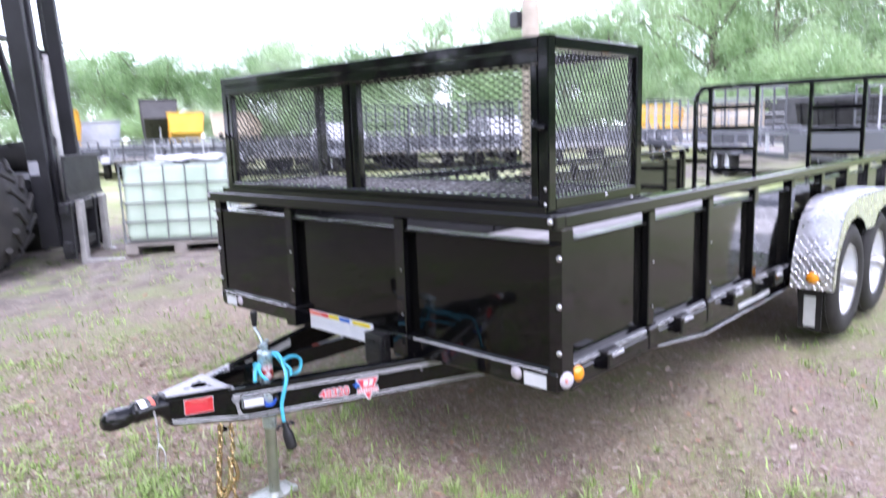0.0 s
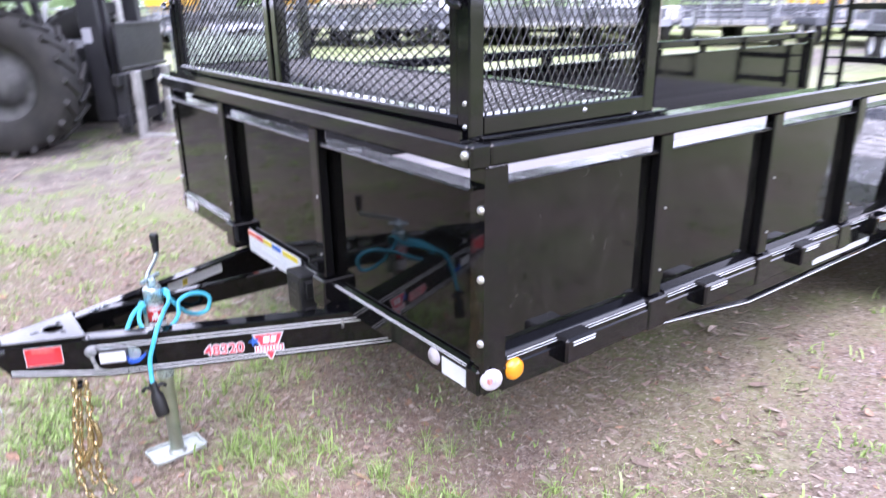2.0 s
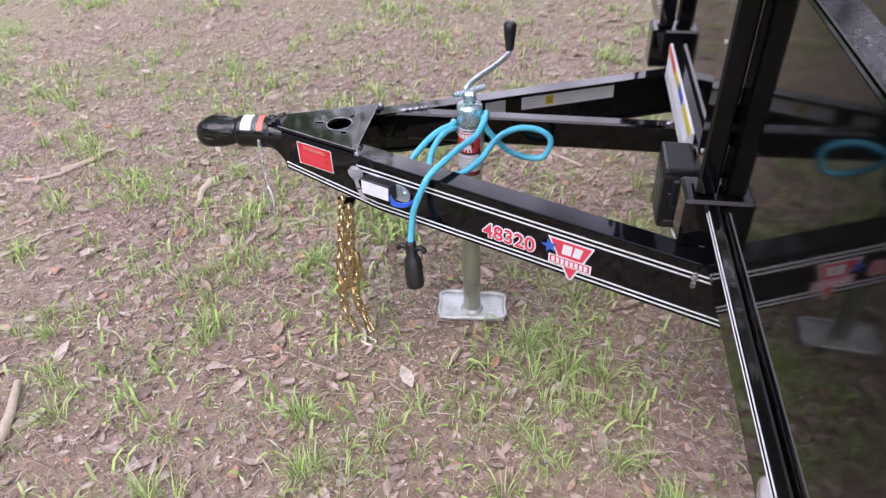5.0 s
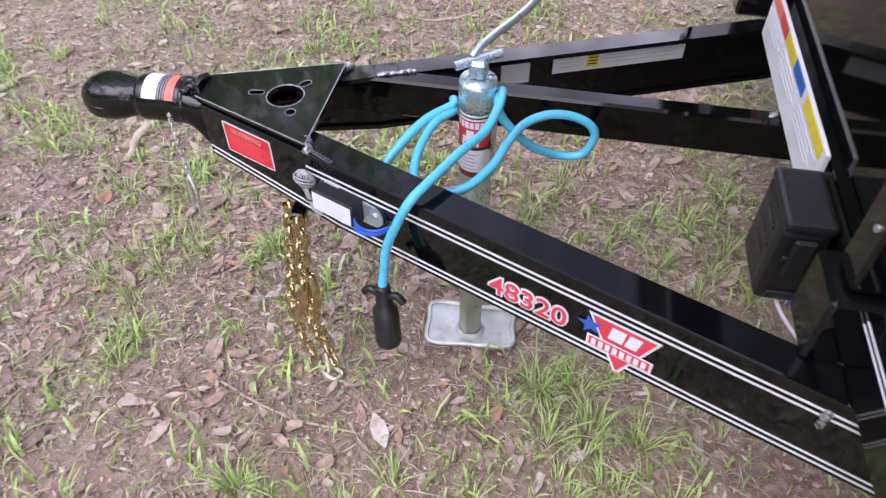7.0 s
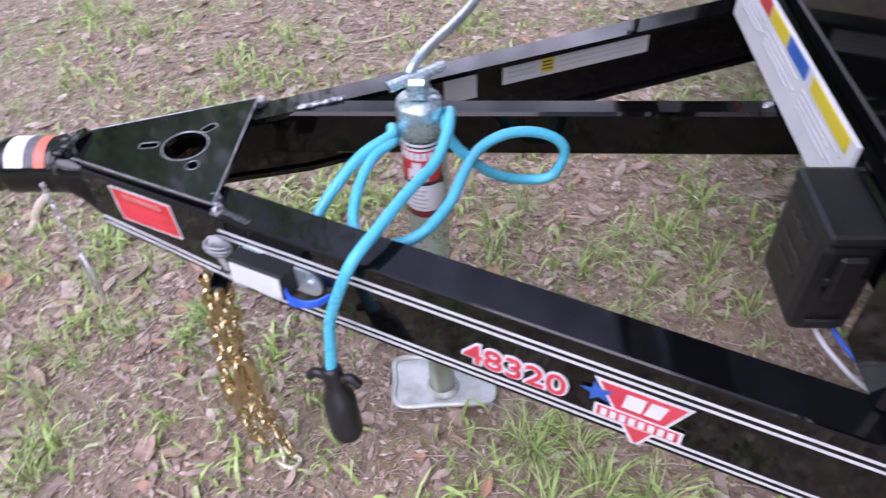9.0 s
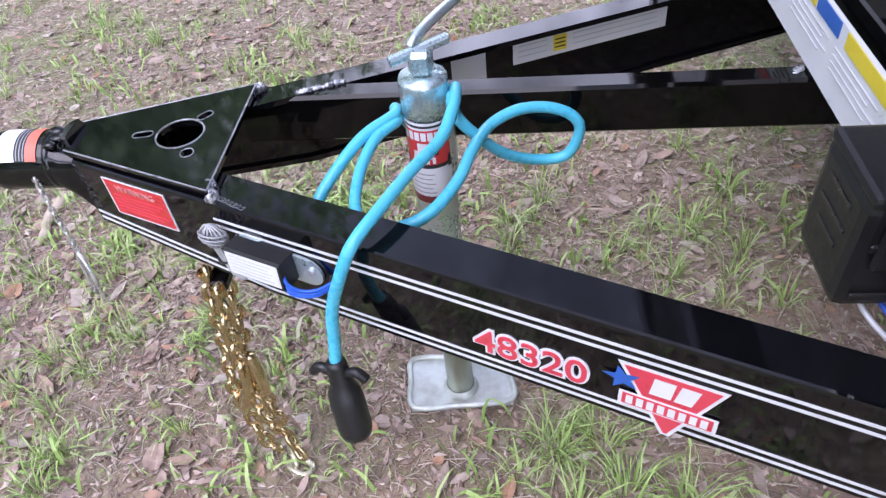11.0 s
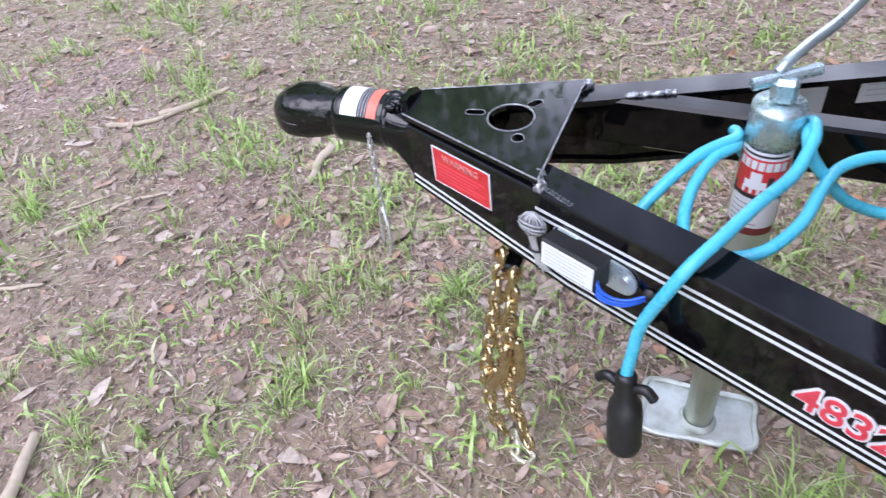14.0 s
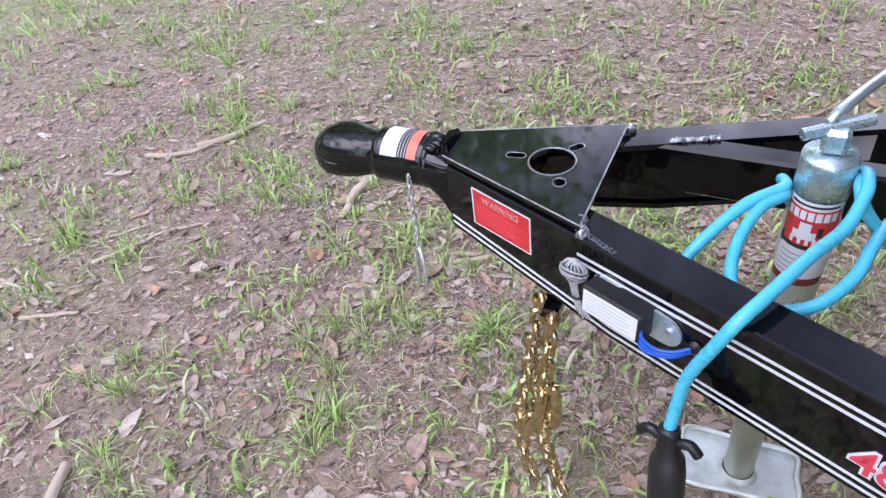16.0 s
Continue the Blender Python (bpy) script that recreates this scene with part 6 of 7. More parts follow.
def forklift():
    O = (-7.0, 0.47, ground_z(-7, 0.5))
    f = thing("forklift", "dark rough-terrain forklift with large lugged tyres, forks under a tank", "forklift", O, turn=HEAD)
    M = f.matrix_basis
    def P(name, bm, mat, parent=None, label="", smooth=False):
        bm.transform(M)
        return part(name, bm, mat, parent or f, label, smooth)
    R = 0.72
    for x, y, r in ((0.95, 0.03, R), (-0.95, 0.03, R), (0.85, -2.3, 0.52), (-0.85, -2.3, 0.52)):
        s = 1 if x > 0 else -1
        w = 0.24 if r > 0.6 else 0.18
        tyre = P("tyre", lathe([(r * 0.5, -w * 0.7), (r * 0.6, -w), (r * 0.88, -w), (r * 0.95, -w * 0.8), (r * 0.96, 0), (r * 0.95, w * 0.8), (r * 0.88, w), (r * 0.6, w), (r * 0.5, w * 0.7)], (x, y, r - 0.02), (s, 0, 0), 40), M_RUBBER, None, "large lugged black tyre", True)
        bm = bmesh.new()
        for k in range(20):
            for side in (-1, 1):
                a = 2 * math.pi * (k + 0.5 * (side > 0)) / 20
                def q(ang, xx, rr):
                    return Vector((x + xx, y + rr * math.cos(ang), r - 0.02 + rr * math.sin(ang)))
                beam(q(a, side * 0.02, r * 0.965), q(a + 0.22, side * w * 0.98, r * 0.95), 0.06, 0.06, (0, math.cos(a), math.sin(a)), 0.012, bm)
        P("lug_pattern", bm, M_RUBBER, tyre)
        P("rim", lathe([(r * 0.52, w * 0.7), (r * 0.48, w * 0.5), (r * 0.3, w * 0.3), (r * 0.28, w * 0.6), (r * 0.12, w * 0.7), (0, w * 0.75)], (x, y, r - 0.02), (s, 0, 0), 28), M_GREYRIM, None, "dull grey wheel rim", True)
    P("chassis", box((-0.62, -2.9, 0.45), (0.62, 0.45, 1.05), 0.06), M_LIFT)
    P("counterweight", box((-0.8, -3.3, 0.5), (0.8, -2.75, 1.4), 0.12, None, 2), M_LIFT)
    P("hood", box((-0.6, -2.75, 1.052), (0.6, -1.2, 1.45), 0.08, None, 2), M_LIFT)
    P("fender_step", box((0.66, -1.6, 0.5), (0.95, -0.85, 0.62), 0.02), M_LIFT)
    P("fender_front", box((0.72, -0.75, 1.46), (1.18, 0.5, 1.5), 0.015), M_LIFT)
    for x in (-0.6, 0.6):
        P("cab_post", beam((x, -1.2, 1.05), (x, -1.05, 2.6), 0.07, 0.07, (0, 1, 0), 0.01), M_LIFT)
        P("cab_post", beam((x, 0.3, 1.05), (x, 0.05, 2.6), 0.07, 0.07, (0, 1, 0), 0.01), M_LIFT)
    P("cab_roof", box((-0.66, -1.15, 2.6), (0.66, 0.15, 2.68), 0.02), M_LIFT)
    P("seat", box((-0.28, -0.9, 1.06), (0.28, -0.35, 1.35), 0.06, None, 2), M_PLASTIC)
    P("wheel_column", rod((0, -0.1, 1.05), (0, -0.3, 1.55), 0.035, 8), M_LIFT)
    # chrome brace and light panel beside the cab
    P("cab_brace", beam((0.64, -0.1, 1.3), (0.64, 0.5, 0.95), 0.26, 0.03, (0, 0, 1), 0.005), M_WHITEBODY, None, "pale grey side panel")
    P("cab_brace", beam((0.66, -0.75, 1.75), (0.66, -0.15, 1.05), 0.2, 0.03, (0, 0, 1), 0.005), M_GALV)
    P("lever", rod((0.5, 0.2, 1.05), (0.58, 0.34, 1.45), 0.02, 8), M_WHITEBODY)
    # mast, leaning slightly back
    def mast_p(x, y, z):
        return Vector((x, y - 0.04 * (z - 0.3), z))
    for s in (-1, 1):
        P("mast_rail", beam(mast_p(s * 0.52, 0.78, 0.25), mast_p(s * 0.52, 0.78, 3.3), 0.1, 0.2, (0, 1, 0), 0.01), M_LIFT)
        P("inner_rail", beam(mast_p(s * 0.4, 0.84, 0.25), mast_p(s * 0.4, 0.84, 3.2), 0.09, 0.15, (0, 1, 0), 0.01), M_LIFT)
        P("lift_cylinder", rod(mast_p(s * 0.28, 0.74, 0.3), mast_p(s * 0.28, 0.74, 2.4), 0.045, 10), M_STEEL, None, "", True)
    for z in (0.5, 1.4, 2.4, 3.2):
        P("mast_tie", beam(mast_p(-0.5, 0.7, z), mast_p(0.5, 0.7, z), 0.08, 0.12, bevel=0.008), M_LIFT)
    P("mast_label", beam(mast_p(0.575, 0.74, 1.05), mast_p(0.575, 0.74, 1.2), 0.006, 0.1, (0, 1, 0), 0.001), M_INK)
    # carriage with a slatted load guard
    P("carriage_bar", box((-0.75, 0.96, 0.62), (0.75, 1.04, 0.74), 0.01), M_LIFT)
    P("carriage_bar", box((-0.75, 0.96, 0.2), (0.75, 1.04, 0.32), 0.01), M_LIFT)
    guard = P("load_guard", box((-0.62, 1.0, 0.76), (0.62, 1.025, 1.25), 0.006), M_LIFT)
    for z in (0.78, 1.23):
        P("guard_edge", box((-0.62, 1.026, z - 0.02), (0.62, 1.04, z + 0.02), 0.005), M_LIFT, guard)
    for x in (-0.62, -0.2, 0.2, 0.62):
        P("side_plate", box((x - 0.035, 0.94, 0.12), (x + 0.035, 1.06, 0.74), 0.008), M_LIFT)
    for x in (-0.42, 0.42):
        fork = bmesh.new()
        box((x - 0.07, 1.05, 0.03), (x + 0.07, 1.11, 0.75), 0.008, fork)
        hexa([(x - 0.07, 1.06, 0.03), (x + 0.07, 1.06, 0.03), (x + 0.07, 1.06, 0.085), (x - 0.07, 1.06, 0.085)], [(x - 0.06, 2.25, 0.035), (x + 0.06, 2.25, 0.035), (x + 0.06, 2.25, 0.05), (x - 0.06, 2.25, 0.05)], fork)
        P("fork", fork, M_STEEL, None, "worn steel fork blade")
    return f


forklift()

EYE0 = Vector((2.28, -1.78, 0))


def spot(az, d):
    """A place at a bearing (degrees from +y, to the right) and distance from where the clip begins."""
    a = radians(az)
    x, y = EYE0.x + d * math.sin(a), EYE0.y + d * math.cos(a)
    return x, y, ground_z(x, y)


def stored_trailer(gate_top):
    """A parked utility trailer with rails, a tall ramp gate and two axles; built at the origin."""
    t = thing("stored_trailer", "dark parked utility trailer with a raised ramp gate", "trailer", group="trailers parked in the yard")
    for s in (-1, 1):
        part("side_beam", box((s * 1.0 - 0.04, -2.4, 0.5), (s * 1.0 + 0.04, 2.4, 0.62), 0.01), M_YARD, t)
        part("top_rail", box((s * 1.0 - 0.03, -2.4, 0.98), (s * 1.0 + 0.03, 2.4, 1.04), 0.008), M_YARD, t)
        for k in range(6):
            y = -2.36 + 4.72 * k / 5
            part("post", box((s * 1.0 - 0.03, y - 0.03, 0.62), (s * 1.0 + 0.03, y + 0.03, 0.98)), M_YARD, t)
        for y in (0.2, 1.02):
            part("tyre", lathe([(0.19, -0.09), (0.31, -0.1), (0.34, -0.06), (0.34, 0.06), (0.31, 0.1), (0.19, 0.09)], (s * 1.2, y, 0.33), (s, 0, 0), 22), M_RUBBER, t, "", True)
            part("rim", lathe([(0.2, 0.07), (0.17, 0.02), (0.05, 0.04), (0, 0.05)], (s * 1.2, y, 0.33), (s, 0, 0), 18), M_RIM, t, "", True)
        part("fender", hexa([(s * 1.06, -0.25, 0.55), (s * 1.06, -0.1, 0.74), (s * 1.06, 1.32, 0.74), (s * 1.06, 1.47, 0.55), (s * 1.06, 1.47, 0.53), (s * 1.06, -0.25, 0.53)], [(s * 1.34, -0.25, 0.55), (s * 1.34, -0.1, 0.74), (s * 1.34, 1.32, 0.74), (s * 1.34, 1.47, 0.55), (s * 1.34, 1.47, 0.53), (s * 1.34, -0.25, 0.53)]), M_YARD, t)
    part("deck", box((-0.95, -2.38, 0.56), (0.95, 2.38, 0.61), 0.005), M_PALLET, t)
    part("front_panel", box((-0.98, -2.41, 0.62), (0.98, -2.37, 1.0), 0.006), M_YARD, t)
    for s in (-1, 1):
        part("tongue", beam((s * 0.55, -2.4, 0.52), (s * 0.04, -3.6, 0.5), 0.06, 0.1, bevel=0.006), M_YARD, t)
    part("jack", rod((0, -3.2, 0.0), (0, -3.2, 0.8), 0.03, 8), M_GALV, t)
    gate = part("gate", beam((-0.95, 2.45, gate_top), (0.95, 2.45, gate_top), 0.05, 0.05), M_YARD, t, "dark upright ramp gate")
    for k in range(7):
        x = -0.93 + 1.86 * k / 6
        part("upright", box((x - 0.022, 2.43, 0.6), (x + 0.022, 2.475, gate_top - 0.02)), M_YARD, gate)
    for k in range(7):
        z = 0.64 + (gate_top - 0.72) / 7 * k
        part("rung", box((-0.9, 2.432, z), (0.9, 2.472, z + 0.035)), M_YARD, gate)
    return t


def dump_trailer(material, label, tilt):
    """A dump trailer with a ribbed steel body; built at the origin."""
    t = thing("dump_trailer", label, "dump trailer", group="dump trailers in the yard")
    body = bmesh.new()
    hexa([(-0.9, -2.1, 0.75), (0.9, -2.1, 0.75), (0.9, 2.1, 0.75), (-0.9, 2.1, 0.75)], [(-1.05, -2.2, 1.95), (1.05, -2.2, 1.95), (1.05, 2.2, 1.95), (-1.05, 2.2, 1.95)], body)
    hinge = Matrix.Translation((0, 2.0, 0.7)) @ Matrix.Rotation(radians(-tilt), 4, "X") @ Matrix.Translation((0, -2.0, -0.7))
    body.transform(hinge)
    b = part("body", body, material, t, "")
    for s in (-1, 1):
        for k in range(6):
            y = -1.95 + 3.9 * k / 5
            rib = beam((s * 0.94, y, 0.8), (s * 1.08, y, 1.93), 0.08, 0.06, (0, 1, 0), 0.006)
            rib.transform(hinge)
            part("rib", rib, material, b)
    for a, c in (((-1.09, -2.24), (1.09, -2.24)), ((-1.09, 2.24), (1.09, 2.24)), ((-1.09, -2.24), (-1.09, 2.24)), ((1.09, -2.24), (1.09, 2.24))):
        lip = beam((*a, 1.97), (*c, 1.97), 0.09, 0.08, bevel=0.01)
        lip.transform(hinge)
        part("rim_bar", lip, material, b)
    for s in (-1, 1):
        part("side_beam", box((s * 0.5 - 0.05, -2.6, 0.5), (s * 0.5 + 0.05, 2.1, 0.66), 0.01), M_DUMPK, t)
        for y in (-0.45, 0.45):
            part("tyre", lathe([(0.2, -0.1), (0.34, -0.11), (0.38, -0.07), (0.38, 0.07), (0.34, 0.11), (0.2, 0.1)], (s * 0.98, y, 0.38), (s, 0, 0), 22), M_RUBBER, t, "", True)
            part("rim", lathe([(0.21, 0.08), (0.17, 0.03), (0.05, 0.05), (0, 0.06)], (s * 0.98, y, 0.38), (s, 0, 0), 18), M_RIM, t, "", True)
    part("ram", rod((0, -0.9, 0.6), hinge @ Vector((0, -0.9, 0.8)), 0.07, 10), M_GALV, t)
    for s in (-1, 1):
        part("tongue", beam((s * 0.5, -2.55, 0.58), (s * 0.04, -3.7, 0.52), 0.08, 0.12, bevel=0.006), M_DUMPK, t)
    return t


def stand(ob, az, d, turn):
    ob.matrix_basis = pose(*spot(az, d), 0, 0, turn)
    return ob


yd = random.Random(21)
base = stored_trailer(1.25)
stand(base, -66, 27, 66 + 180)
for az, d in ((-69.5, 30), (-62.8, 26), (-59.5, 28), (-56.2, 25), (-53, 27), (-49.8, 25), (-34, 28), (-31.2, 25), (-28.4, 30), (-64.4, 34), (-60, 35), (-55, 36), (-51, 35), (-47.5, 36), (-33, 37), (-73, 26), (-77, 29)):
    copy_thing(base, pose(*spot(az, d), 0, 0, -az + 180 + yd.uniform(-24, 24)))
tall = stored_trailer(2.1)
stand(tall, -17.4, 18, 40)
for az, d, turn in ((-23.2, 25, 50), (-13.4, 25, 215), (-9, 30, 195), (-20.5, 31, 48), (-5, 22, 210), (1, 27, 200), (-26.5, 33, 205), (-52.5, 31, 232), (-48.2, 26, 225), (-45.6, 28, 236), (-43, 25, 218), (-40.6, 27, 229), (-38.2, 25, 214), (-44.2, 35, 222), (-41.6, 36, 232), (-39, 33, 215)):
    copy_thing(tall, pose(*spot(az, d), 0, 0, turn))
stand(dump_trailer(M_DUMPY, "yellow steel dump trailer, its body lowered", 8), -71.8, 36, 69)
stand(dump_trailer(M_DUMPG, "grey dump trailer with its body lowered", 3), -69.1, 41, 71)
stand(dump_trailer(M_DUMPK, "black dump trailer with its body raised", 26), -64.7, 50, 65)
stand(dump_trailer(M_DUMPY, "yellow dump trailer with its body raised", 12), -63.0, 50, 67)
stand(dump_trailer(M_TAN, "tan dump trailer among parked trailers", 8), -59.2, 43, 50)
stand(dump_trailer(M_DUMPK, "black dump trailer beside the tree line", 2), -13.2, 36, 75)
stand(dump_trailer(M_DUMPY, "yellow dump trailer by the fence", 3), -26.4, 42, 20)
stand(dump_trailer(M_DUMPY, "yellow dump trailer behind black ones", 3), -9.5, 44, 30)


def cargo_trailer(material, label, L, H):
    """A closed box trailer with seams, door and wheels; built at the origin."""
    t = thing("box_trailer", label, "box trailer")
    part("body", box((-1.1, -L / 2, 0.55), (1.1, L / 2, 0.55 + H), 0.06, None, 2), material, t)
    part("roof_trim", box((-1.12, -L / 2 - 0.02, 0.5 + H), (1.12, L / 2 + 0.02, 0.565 + H), 0.02), M_GALV, t)
    for k in range(int(L / 0.6)):
        y = -L / 2 + 0.3 + 0.6 * k
        for s in (-1, 1):
            part("seam", box((s * 1.105 - 0.006, y - 0.015, 0.6), (s * 1.105 + 0.006, y + 0.015, 0.48 + H)), material, t)
    for s in (-1, 1):
        for y in (-0.4, 0.45):
            part("tyre", lathe([(0.19, -0.09), (0.31, -0.1), (0.34, -0.06), (0.34, 0.06), (0.31, 0.1), (0.19, 0.09)], (s * 1.14, y, 0.33), (s, 0, 0), 20), M_RUBBER, t, "", True)
            part("rim", lathe([(0.2, 0.07), (0.17, 0.02), (0.05, 0.04), (0, 0.05)], (s * 1.14, y, 0.33), (s, 0, 0), 16), M_RIM, t, "", True)
    for s in (-1, 1):
        part("tongue", beam((s * 0.5, -L / 2, 0.5), (s * 0.04, -L / 2 - 1.1, 0.5), 0.06, 0.1, bevel=0.006), M_DUMPK, t)
    return t


stand(cargo_trailer(M_TAN, "tan box trailer parked before the trees", 5.6, 1.75), -21.8, 46, 78)
stand(cargo_trailer(M_CHARCOAL, "charcoal box trailer parked before the trees", 5.0, 1.9), -15.6, 44, 80)
stand(cargo_trailer(M_WHITEBODY, "white box trailer at the edge of the yard", 4.5, 1.8), -5.5, 34, 60)


def pickup():
    """A white pickup seen small between the trailers."""
    t = thing("pickup_truck", "white pickup truck parked among trailers", "pickup truck")
    low = bmesh.new()
    box((-0.95, -2.6, 0.5), (0.95, 2.6, 1.05), 0.1, low, 2)
    part("body", low, M_WHITEBODY, t)
    part("cab", hexa([(-0.88, -0.9, 1.04), (0.88, -0.9, 1.04), (0.88, 1.1, 1.04), (-0.88, 1.1, 1.04)], [(-0.72, -0.6, 1.72), (0.72, -0.6, 1.72), (0.72, 0.5, 1.72), (-0.72, 0.5, 1.72)]), M_WHITEBODY, t)
    part("side_glass", hexa([(-0.895, -0.7, 1.1), (0.895, -0.7, 1.1), (0.895, 0.85, 1.1), (-0.895, 0.85, 1.1)], [(-0.76, -0.52, 1.62), (0.76, -0.52, 1.62), (0.76, 0.48, 1.62), (-0.76, 0.48, 1.62)]), M_GLASS_DARK, t)
    part("windscreen", hexa([(-0.78, 1.06, 1.1), (0.78, 1.06, 1.1), (0.78, 1.1, 1.1), (-0.78, 1.1, 1.1)], [(-0.66, 0.55, 1.66), (0.66, 0.55, 1.66), (0.66, 0.59, 1.66), (-0.66, 0.59, 1.66)]), M_GLASS_DARK, t)
    for s in (-1, 1):
        for y in (-1.65, 1.7):
            part("tyre", lathe([(0.2, -0.1), (0.34, -0.11), (0.37, -0.07), (0.37, 0.07), (0.34, 0.11), (0.2, 0.1)], (s * 0.88, y, 0.37), (s, 0, 0), 22), M_RUBBER, t, "", True)
            part("rim", lathe([(0.21, 0.09), (0.17, 0.04), (0.05, 0.06), (0, 0.07)], (s * 0.88, y, 0.37), (s, 0, 0), 18), M_GALV, t, "", True)
    return t


stand(pickup(), -25.2, 50, 60)
stand(pickup(), -51.5, 31, 80)
stand(pickup(), -39, 31, 75)

# pale utility pole
px, py, pz = spot(-36.2, 17)
pole = thing("utility_pole", "tall pale wooden utility pole in the yard", "utility pole", (px, py, pz))
part("shaft", tube([Vector((px, py, pz - 0.2)), Vector((px + 0.02, py, pz + 4)), Vector((px + 0.1, py, pz + 9))], 0.2, 14, radii=[0.23, 0.19, 0.14]), M_POLE, pole, "", True)
part("lamp_head", box((px - 0.45, py - 0.2, pz + 3.55), (px - 0.2, py + 0.05, pz + 3.95), 0.05, None, 2), M_CHARCOAL, pole)
part("crossarm", beam((px - 0.9, py, pz + 8.5), (px + 1.0, py, pz + 8.5), 0.1, 0.12, bevel=0.01), M_POLE, pole)

# ---- trees ----
def foliage(name, a, b, c):
    m = Mat(name, rough=0.6)
    tone = m.ramp(m.random(), [(0.0, a), (0.5, b), (1.0, c)])
    m.color(tone)
    thin = m.n.new("ShaderNodeBsdfTranslucent")
    m.l.new(tone, thin.inputs[0])
    both = m.n.new("ShaderNodeMixShader")
    both.inputs[0].default_value = 0.55
    m.l.new(m.b.outputs[0], both.inputs[1])
    m.l.new(thin.outputs[0], both.inputs[2])
    m.l.new(both.outputs[0], m.n["Material Output"].inputs[0])
    return m.m


# leaf greens lightened and blued, so the distance haze is in their colour
M_LEAF = [foliage("spring_leaves", (0.34, 0.47, 0.24), (0.48, 0.64, 0.36), (0.61, 0.75, 0.48)),
          foliage("pale_spring_leaves", (0.34, 0.46, 0.27), (0.49, 0.62, 0.38), (0.61, 0.72, 0.48)),
          foliage("deep_leaves", (0.22, 0.33, 0.16), (0.32, 0.47, 0.23), (0.44, 0.58, 0.32)),
          foliage("thin_grey_leaves", (0.34, 0.4, 0.32), (0.46, 0.52, 0.42), (0.56, 0.62, 0.5))]
M_BARK = varied("grey_bark", (0.12, 0.1, 0.08), (0.26, 0.23, 0.19), 5, 0.9, 0, 0, 0.3)


def tree(seed, height, spread, leaf, density, label, name="tree"):
    """Tapered trunk, forking limbs, and a crown of many small leaf clumps with gaps; built at the origin."""
    r = random.Random(seed)
    t = thing(name, label, "tree", group="tree line")
    trunk = bmesh.new()
    top = Vector((r.uniform(-0.4, 0.4), r.uniform(-0.4, 0.4), height * 0.75))
    line = smooth_path([(0, 0, -0.2), (r.uniform(-0.1, 0.1), r.uniform(-0.1, 0.1), height * 0.3), tuple(top)], 5)
    tube(line, 0.16, 8, bm=trunk, radii=[0.02 * height * (1.1 - 0.85 * k / len(line)) for k in range(len(line))])
    tips = []
    for k in range(9):
        h = height * r.uniform(0.25, 0.72)
        a = 2 * math.pi * k / 9 + r.uniform(-0.4, 0.4)
        o = Vector((0, 0, h))
        e = o + Vector((math.cos(a) * spread * r.uniform(0.55, 1.0), math.sin(a) * spread * r.uniform(0.55, 1.0), height * r.uniform(0.08, 0.26)))
        mid = o.lerp(e, 0.5) + Vector((0, 0, height * 0.04))
        limb = smooth_path([tuple(o), tuple(mid), tuple(e)], 4)
        tube(limb, 0.05, 6, bm=trunk, radii=[0.008 * height * (1 - 0.8 * j / len(limb)) for j in range(len(limb))])
        tips += [e, mid]
    tips += [top, top + Vector((0, 0, height * 0.15))]
    part("trunk", trunk, M_BARK, t, "", True)
    crown = Heap()
    blobs = []
    for p in tips:
        for _ in range(3):
            blobs.append((p + Vector((r.gauss(0, 1), r.gauss(0, 1), r.gauss(0, 0.8))) * spread * 0.3, spread * r.uniform(0.16, 0.38)))
    for c, rad in blobs:
        for _ in range(int(density * rad * 75)):
            d = Vector((r.gauss(0, 1), r.gauss(0, 1), r.gauss(0, 1))).normalized()
            p = c + d * rad * r.uniform(0.45, 1.05)
            if p.z < height * 0.12:
                continue
            s = r.uniform(0.045, 0.115)
            u = Vector((r.gauss(0, 1), r.gauss(0, 1), r.gauss(0, 0.5))).normalized()
            w = u.cross(d + Vector((0, 0, 0.01))).normalized()
            n = u.cross(w)
            crown.add([tuple(p - u * s), tuple(p - w * s * 0.6 + n * s * 0.2), tuple(p + u * s), tuple(p + w * s * 0.6 + n * s * 0.15)], [(0, 1, 2), (0, 2, 3)])
    me = bpy.data.meshes.new("crown")
    me.from_pydata(crown.v, [], crown.f)
    me.materials.append(leaf)
    ob = new("crown", me)
    ob.parent = t
    return t


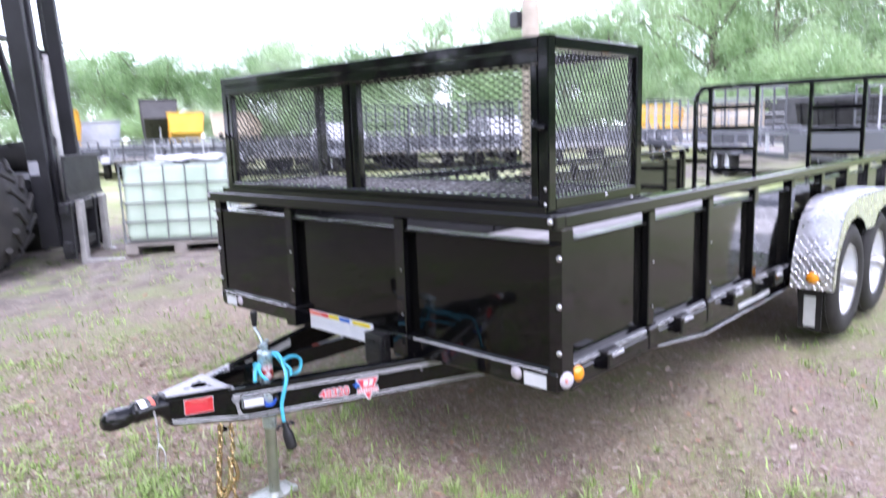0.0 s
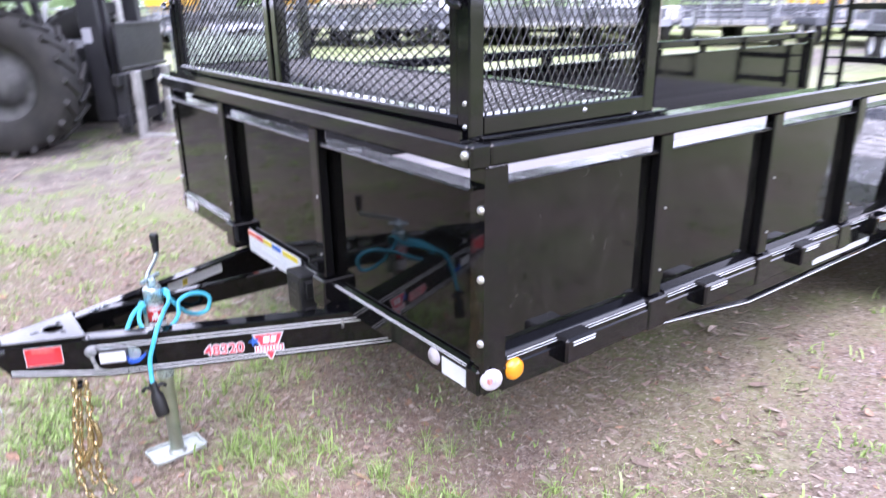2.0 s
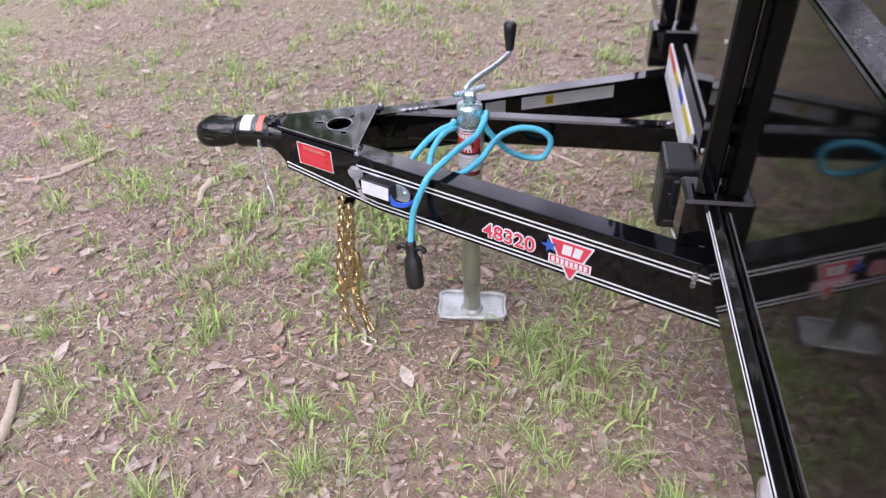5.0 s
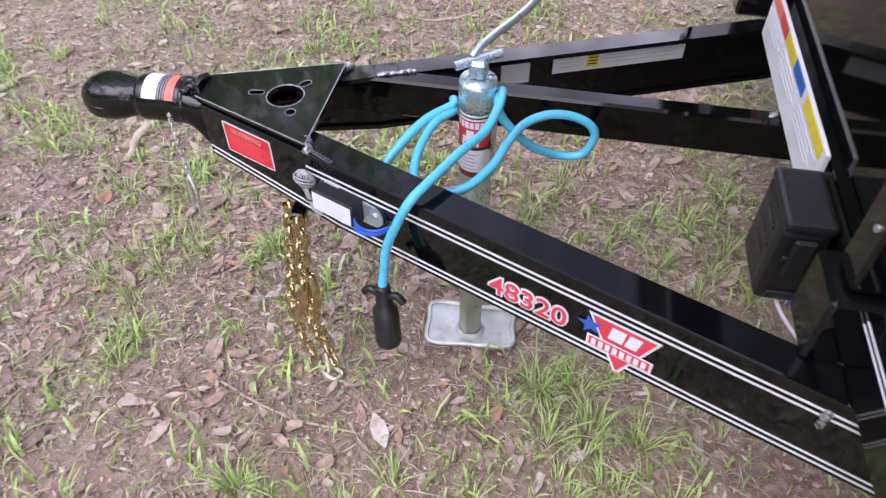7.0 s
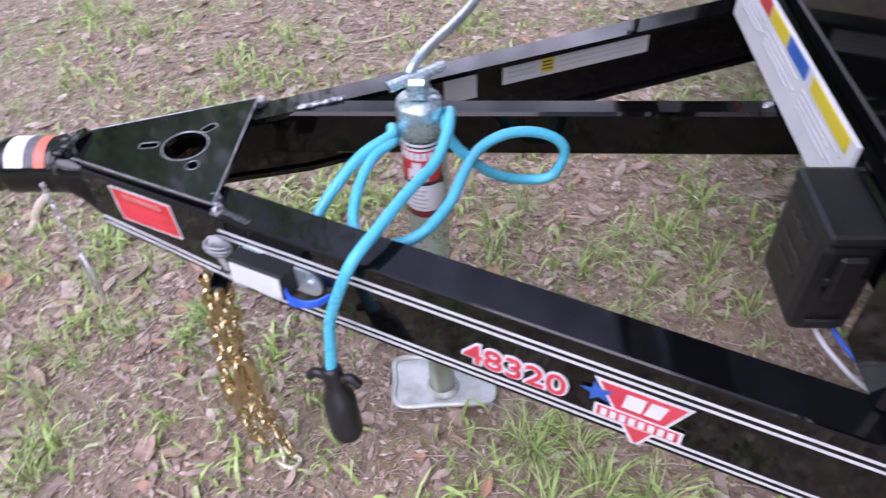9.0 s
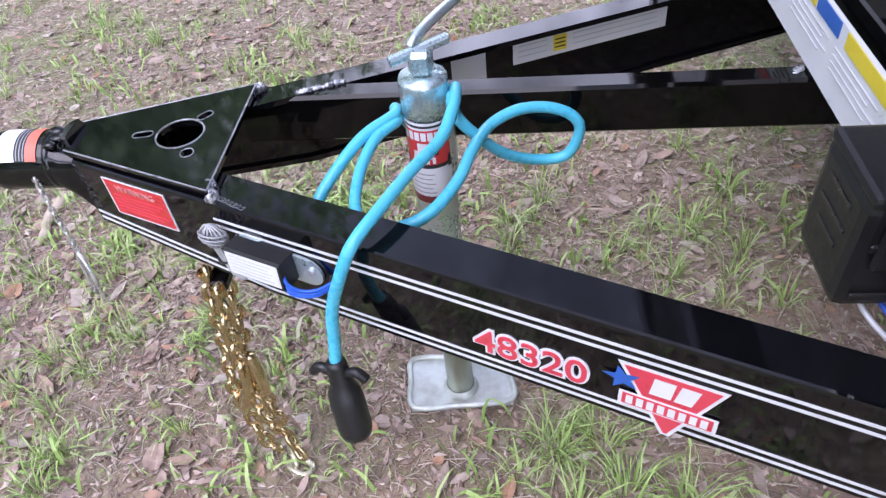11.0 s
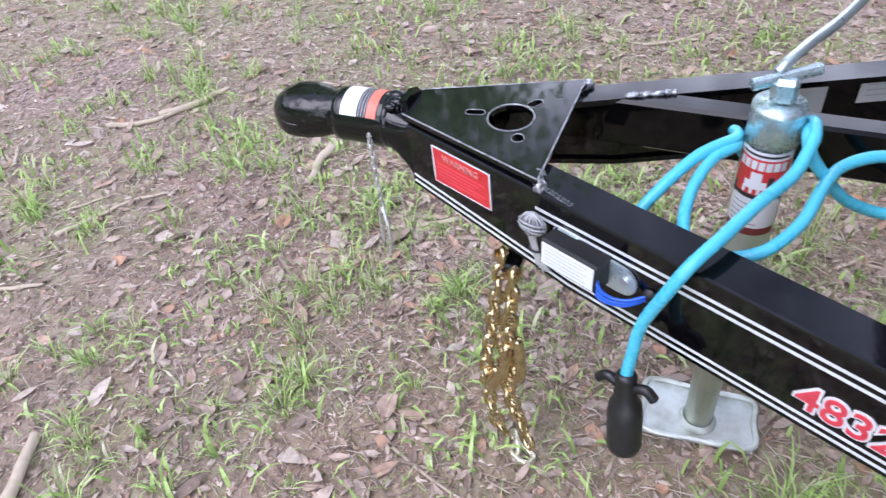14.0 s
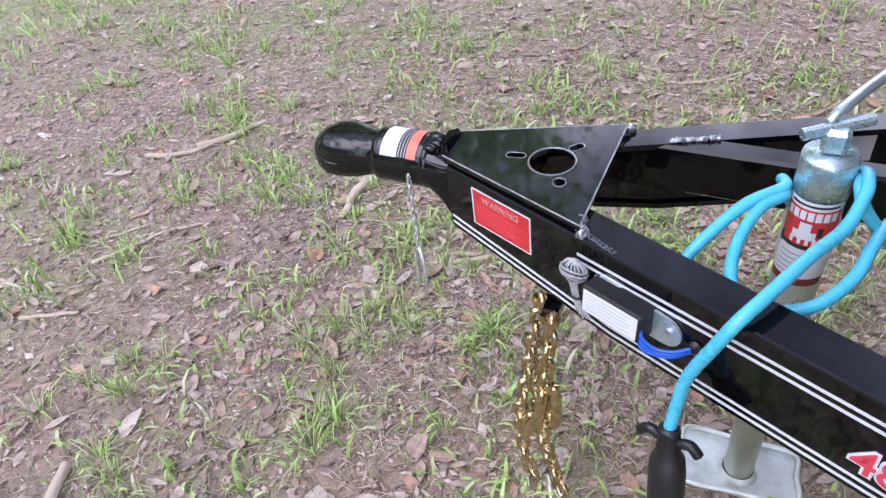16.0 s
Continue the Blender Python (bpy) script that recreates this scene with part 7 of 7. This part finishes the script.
kinds = [tree(1, 10, 3.6, M_LEAF[0], 3.0, "bright green spring tree in the tree line"),
         tree(2, 11, 3.4, M_LEAF[1], 2.6, "pale green leafing tree in the tree line"),
         tree(3, 9, 3.8, M_LEAF[2], 3.2, "deep green tree in the tree line"),
         tree(4, 11, 3.0, M_LEAF[3], 1.3, "thin grey-green tree with sparse leaves"),
         tree(5, 4.2, 2.8, M_LEAF[0], 3.4, "low green shrub thicket at the wood's edge", "shrub"),
         tree(6, 3.6, 2.6, M_LEAF[1], 3.4, "low pale green shrub thicket at the wood's edge", "shrub")]
tr = random.Random(5)
used = set()
def plant(k, az, d, scale):
    m = pose(*spot(az, d), 0, 0, tr.uniform(0, 360))
    if k not in used:
        used.add(k)
        kinds[k].matrix_basis = m
        kinds[k].scale = (scale,) * 3
    else:
        o = copy_thing(kinds[k], m)
        o.scale = (scale,) * 3
az = -96.0
while az < 40:
    # the wood stands farther off to the left and closes in to the right
    f = min(max((az + 80) / 60, 0), 1)
    d = 105 - 52 * f
    for row in range(2):
        dd = d + row * 7 + tr.uniform(-3, 3)
        plant(tr.choice((0, 0, 1, 1, 2, 3)), az + tr.uniform(-1, 1), dd, tr.uniform(0.8, 1.2) * (1.25 - 0.03 * f))
    plant(tr.choice((4, 5)), az + tr.uniform(-1.2, 1.2), d - 6 + tr.uniform(-2, 2), tr.uniform(0.8, 1.2))
    plant(tr.choice((4, 5)), az + 1.2 + tr.uniform(-0.8, 0.8), d - 2 + tr.uniform(-2, 2), tr.uniform(0.9, 1.3))
    az += 3.0 if f < 0.5 else 3.6
az = 44.0
while az < 262:
    # unseen wood added behind the camera, set close to darken reflections
    near = 100 < az < 245
    # closest unseen trees, added to darken what the gusset plate reflects
    beside = 218 < az < 245
    plant(2 if near else tr.choice((0, 1, 2)), az + tr.uniform(-2, 2), (17 if beside else 24 if near else 46) + tr.uniform(-3, 5) * (0.4 if beside else 1), tr.uniform(0.95, 1.25) * (1.3 if near else 1))
    if near:
        plant(tr.choice((4, 5)), az + tr.uniform(-3, 3), 20 + tr.uniform(-1, 2), tr.uniform(0.8, 1.1))
    az += 4.5 if beside else 6.5
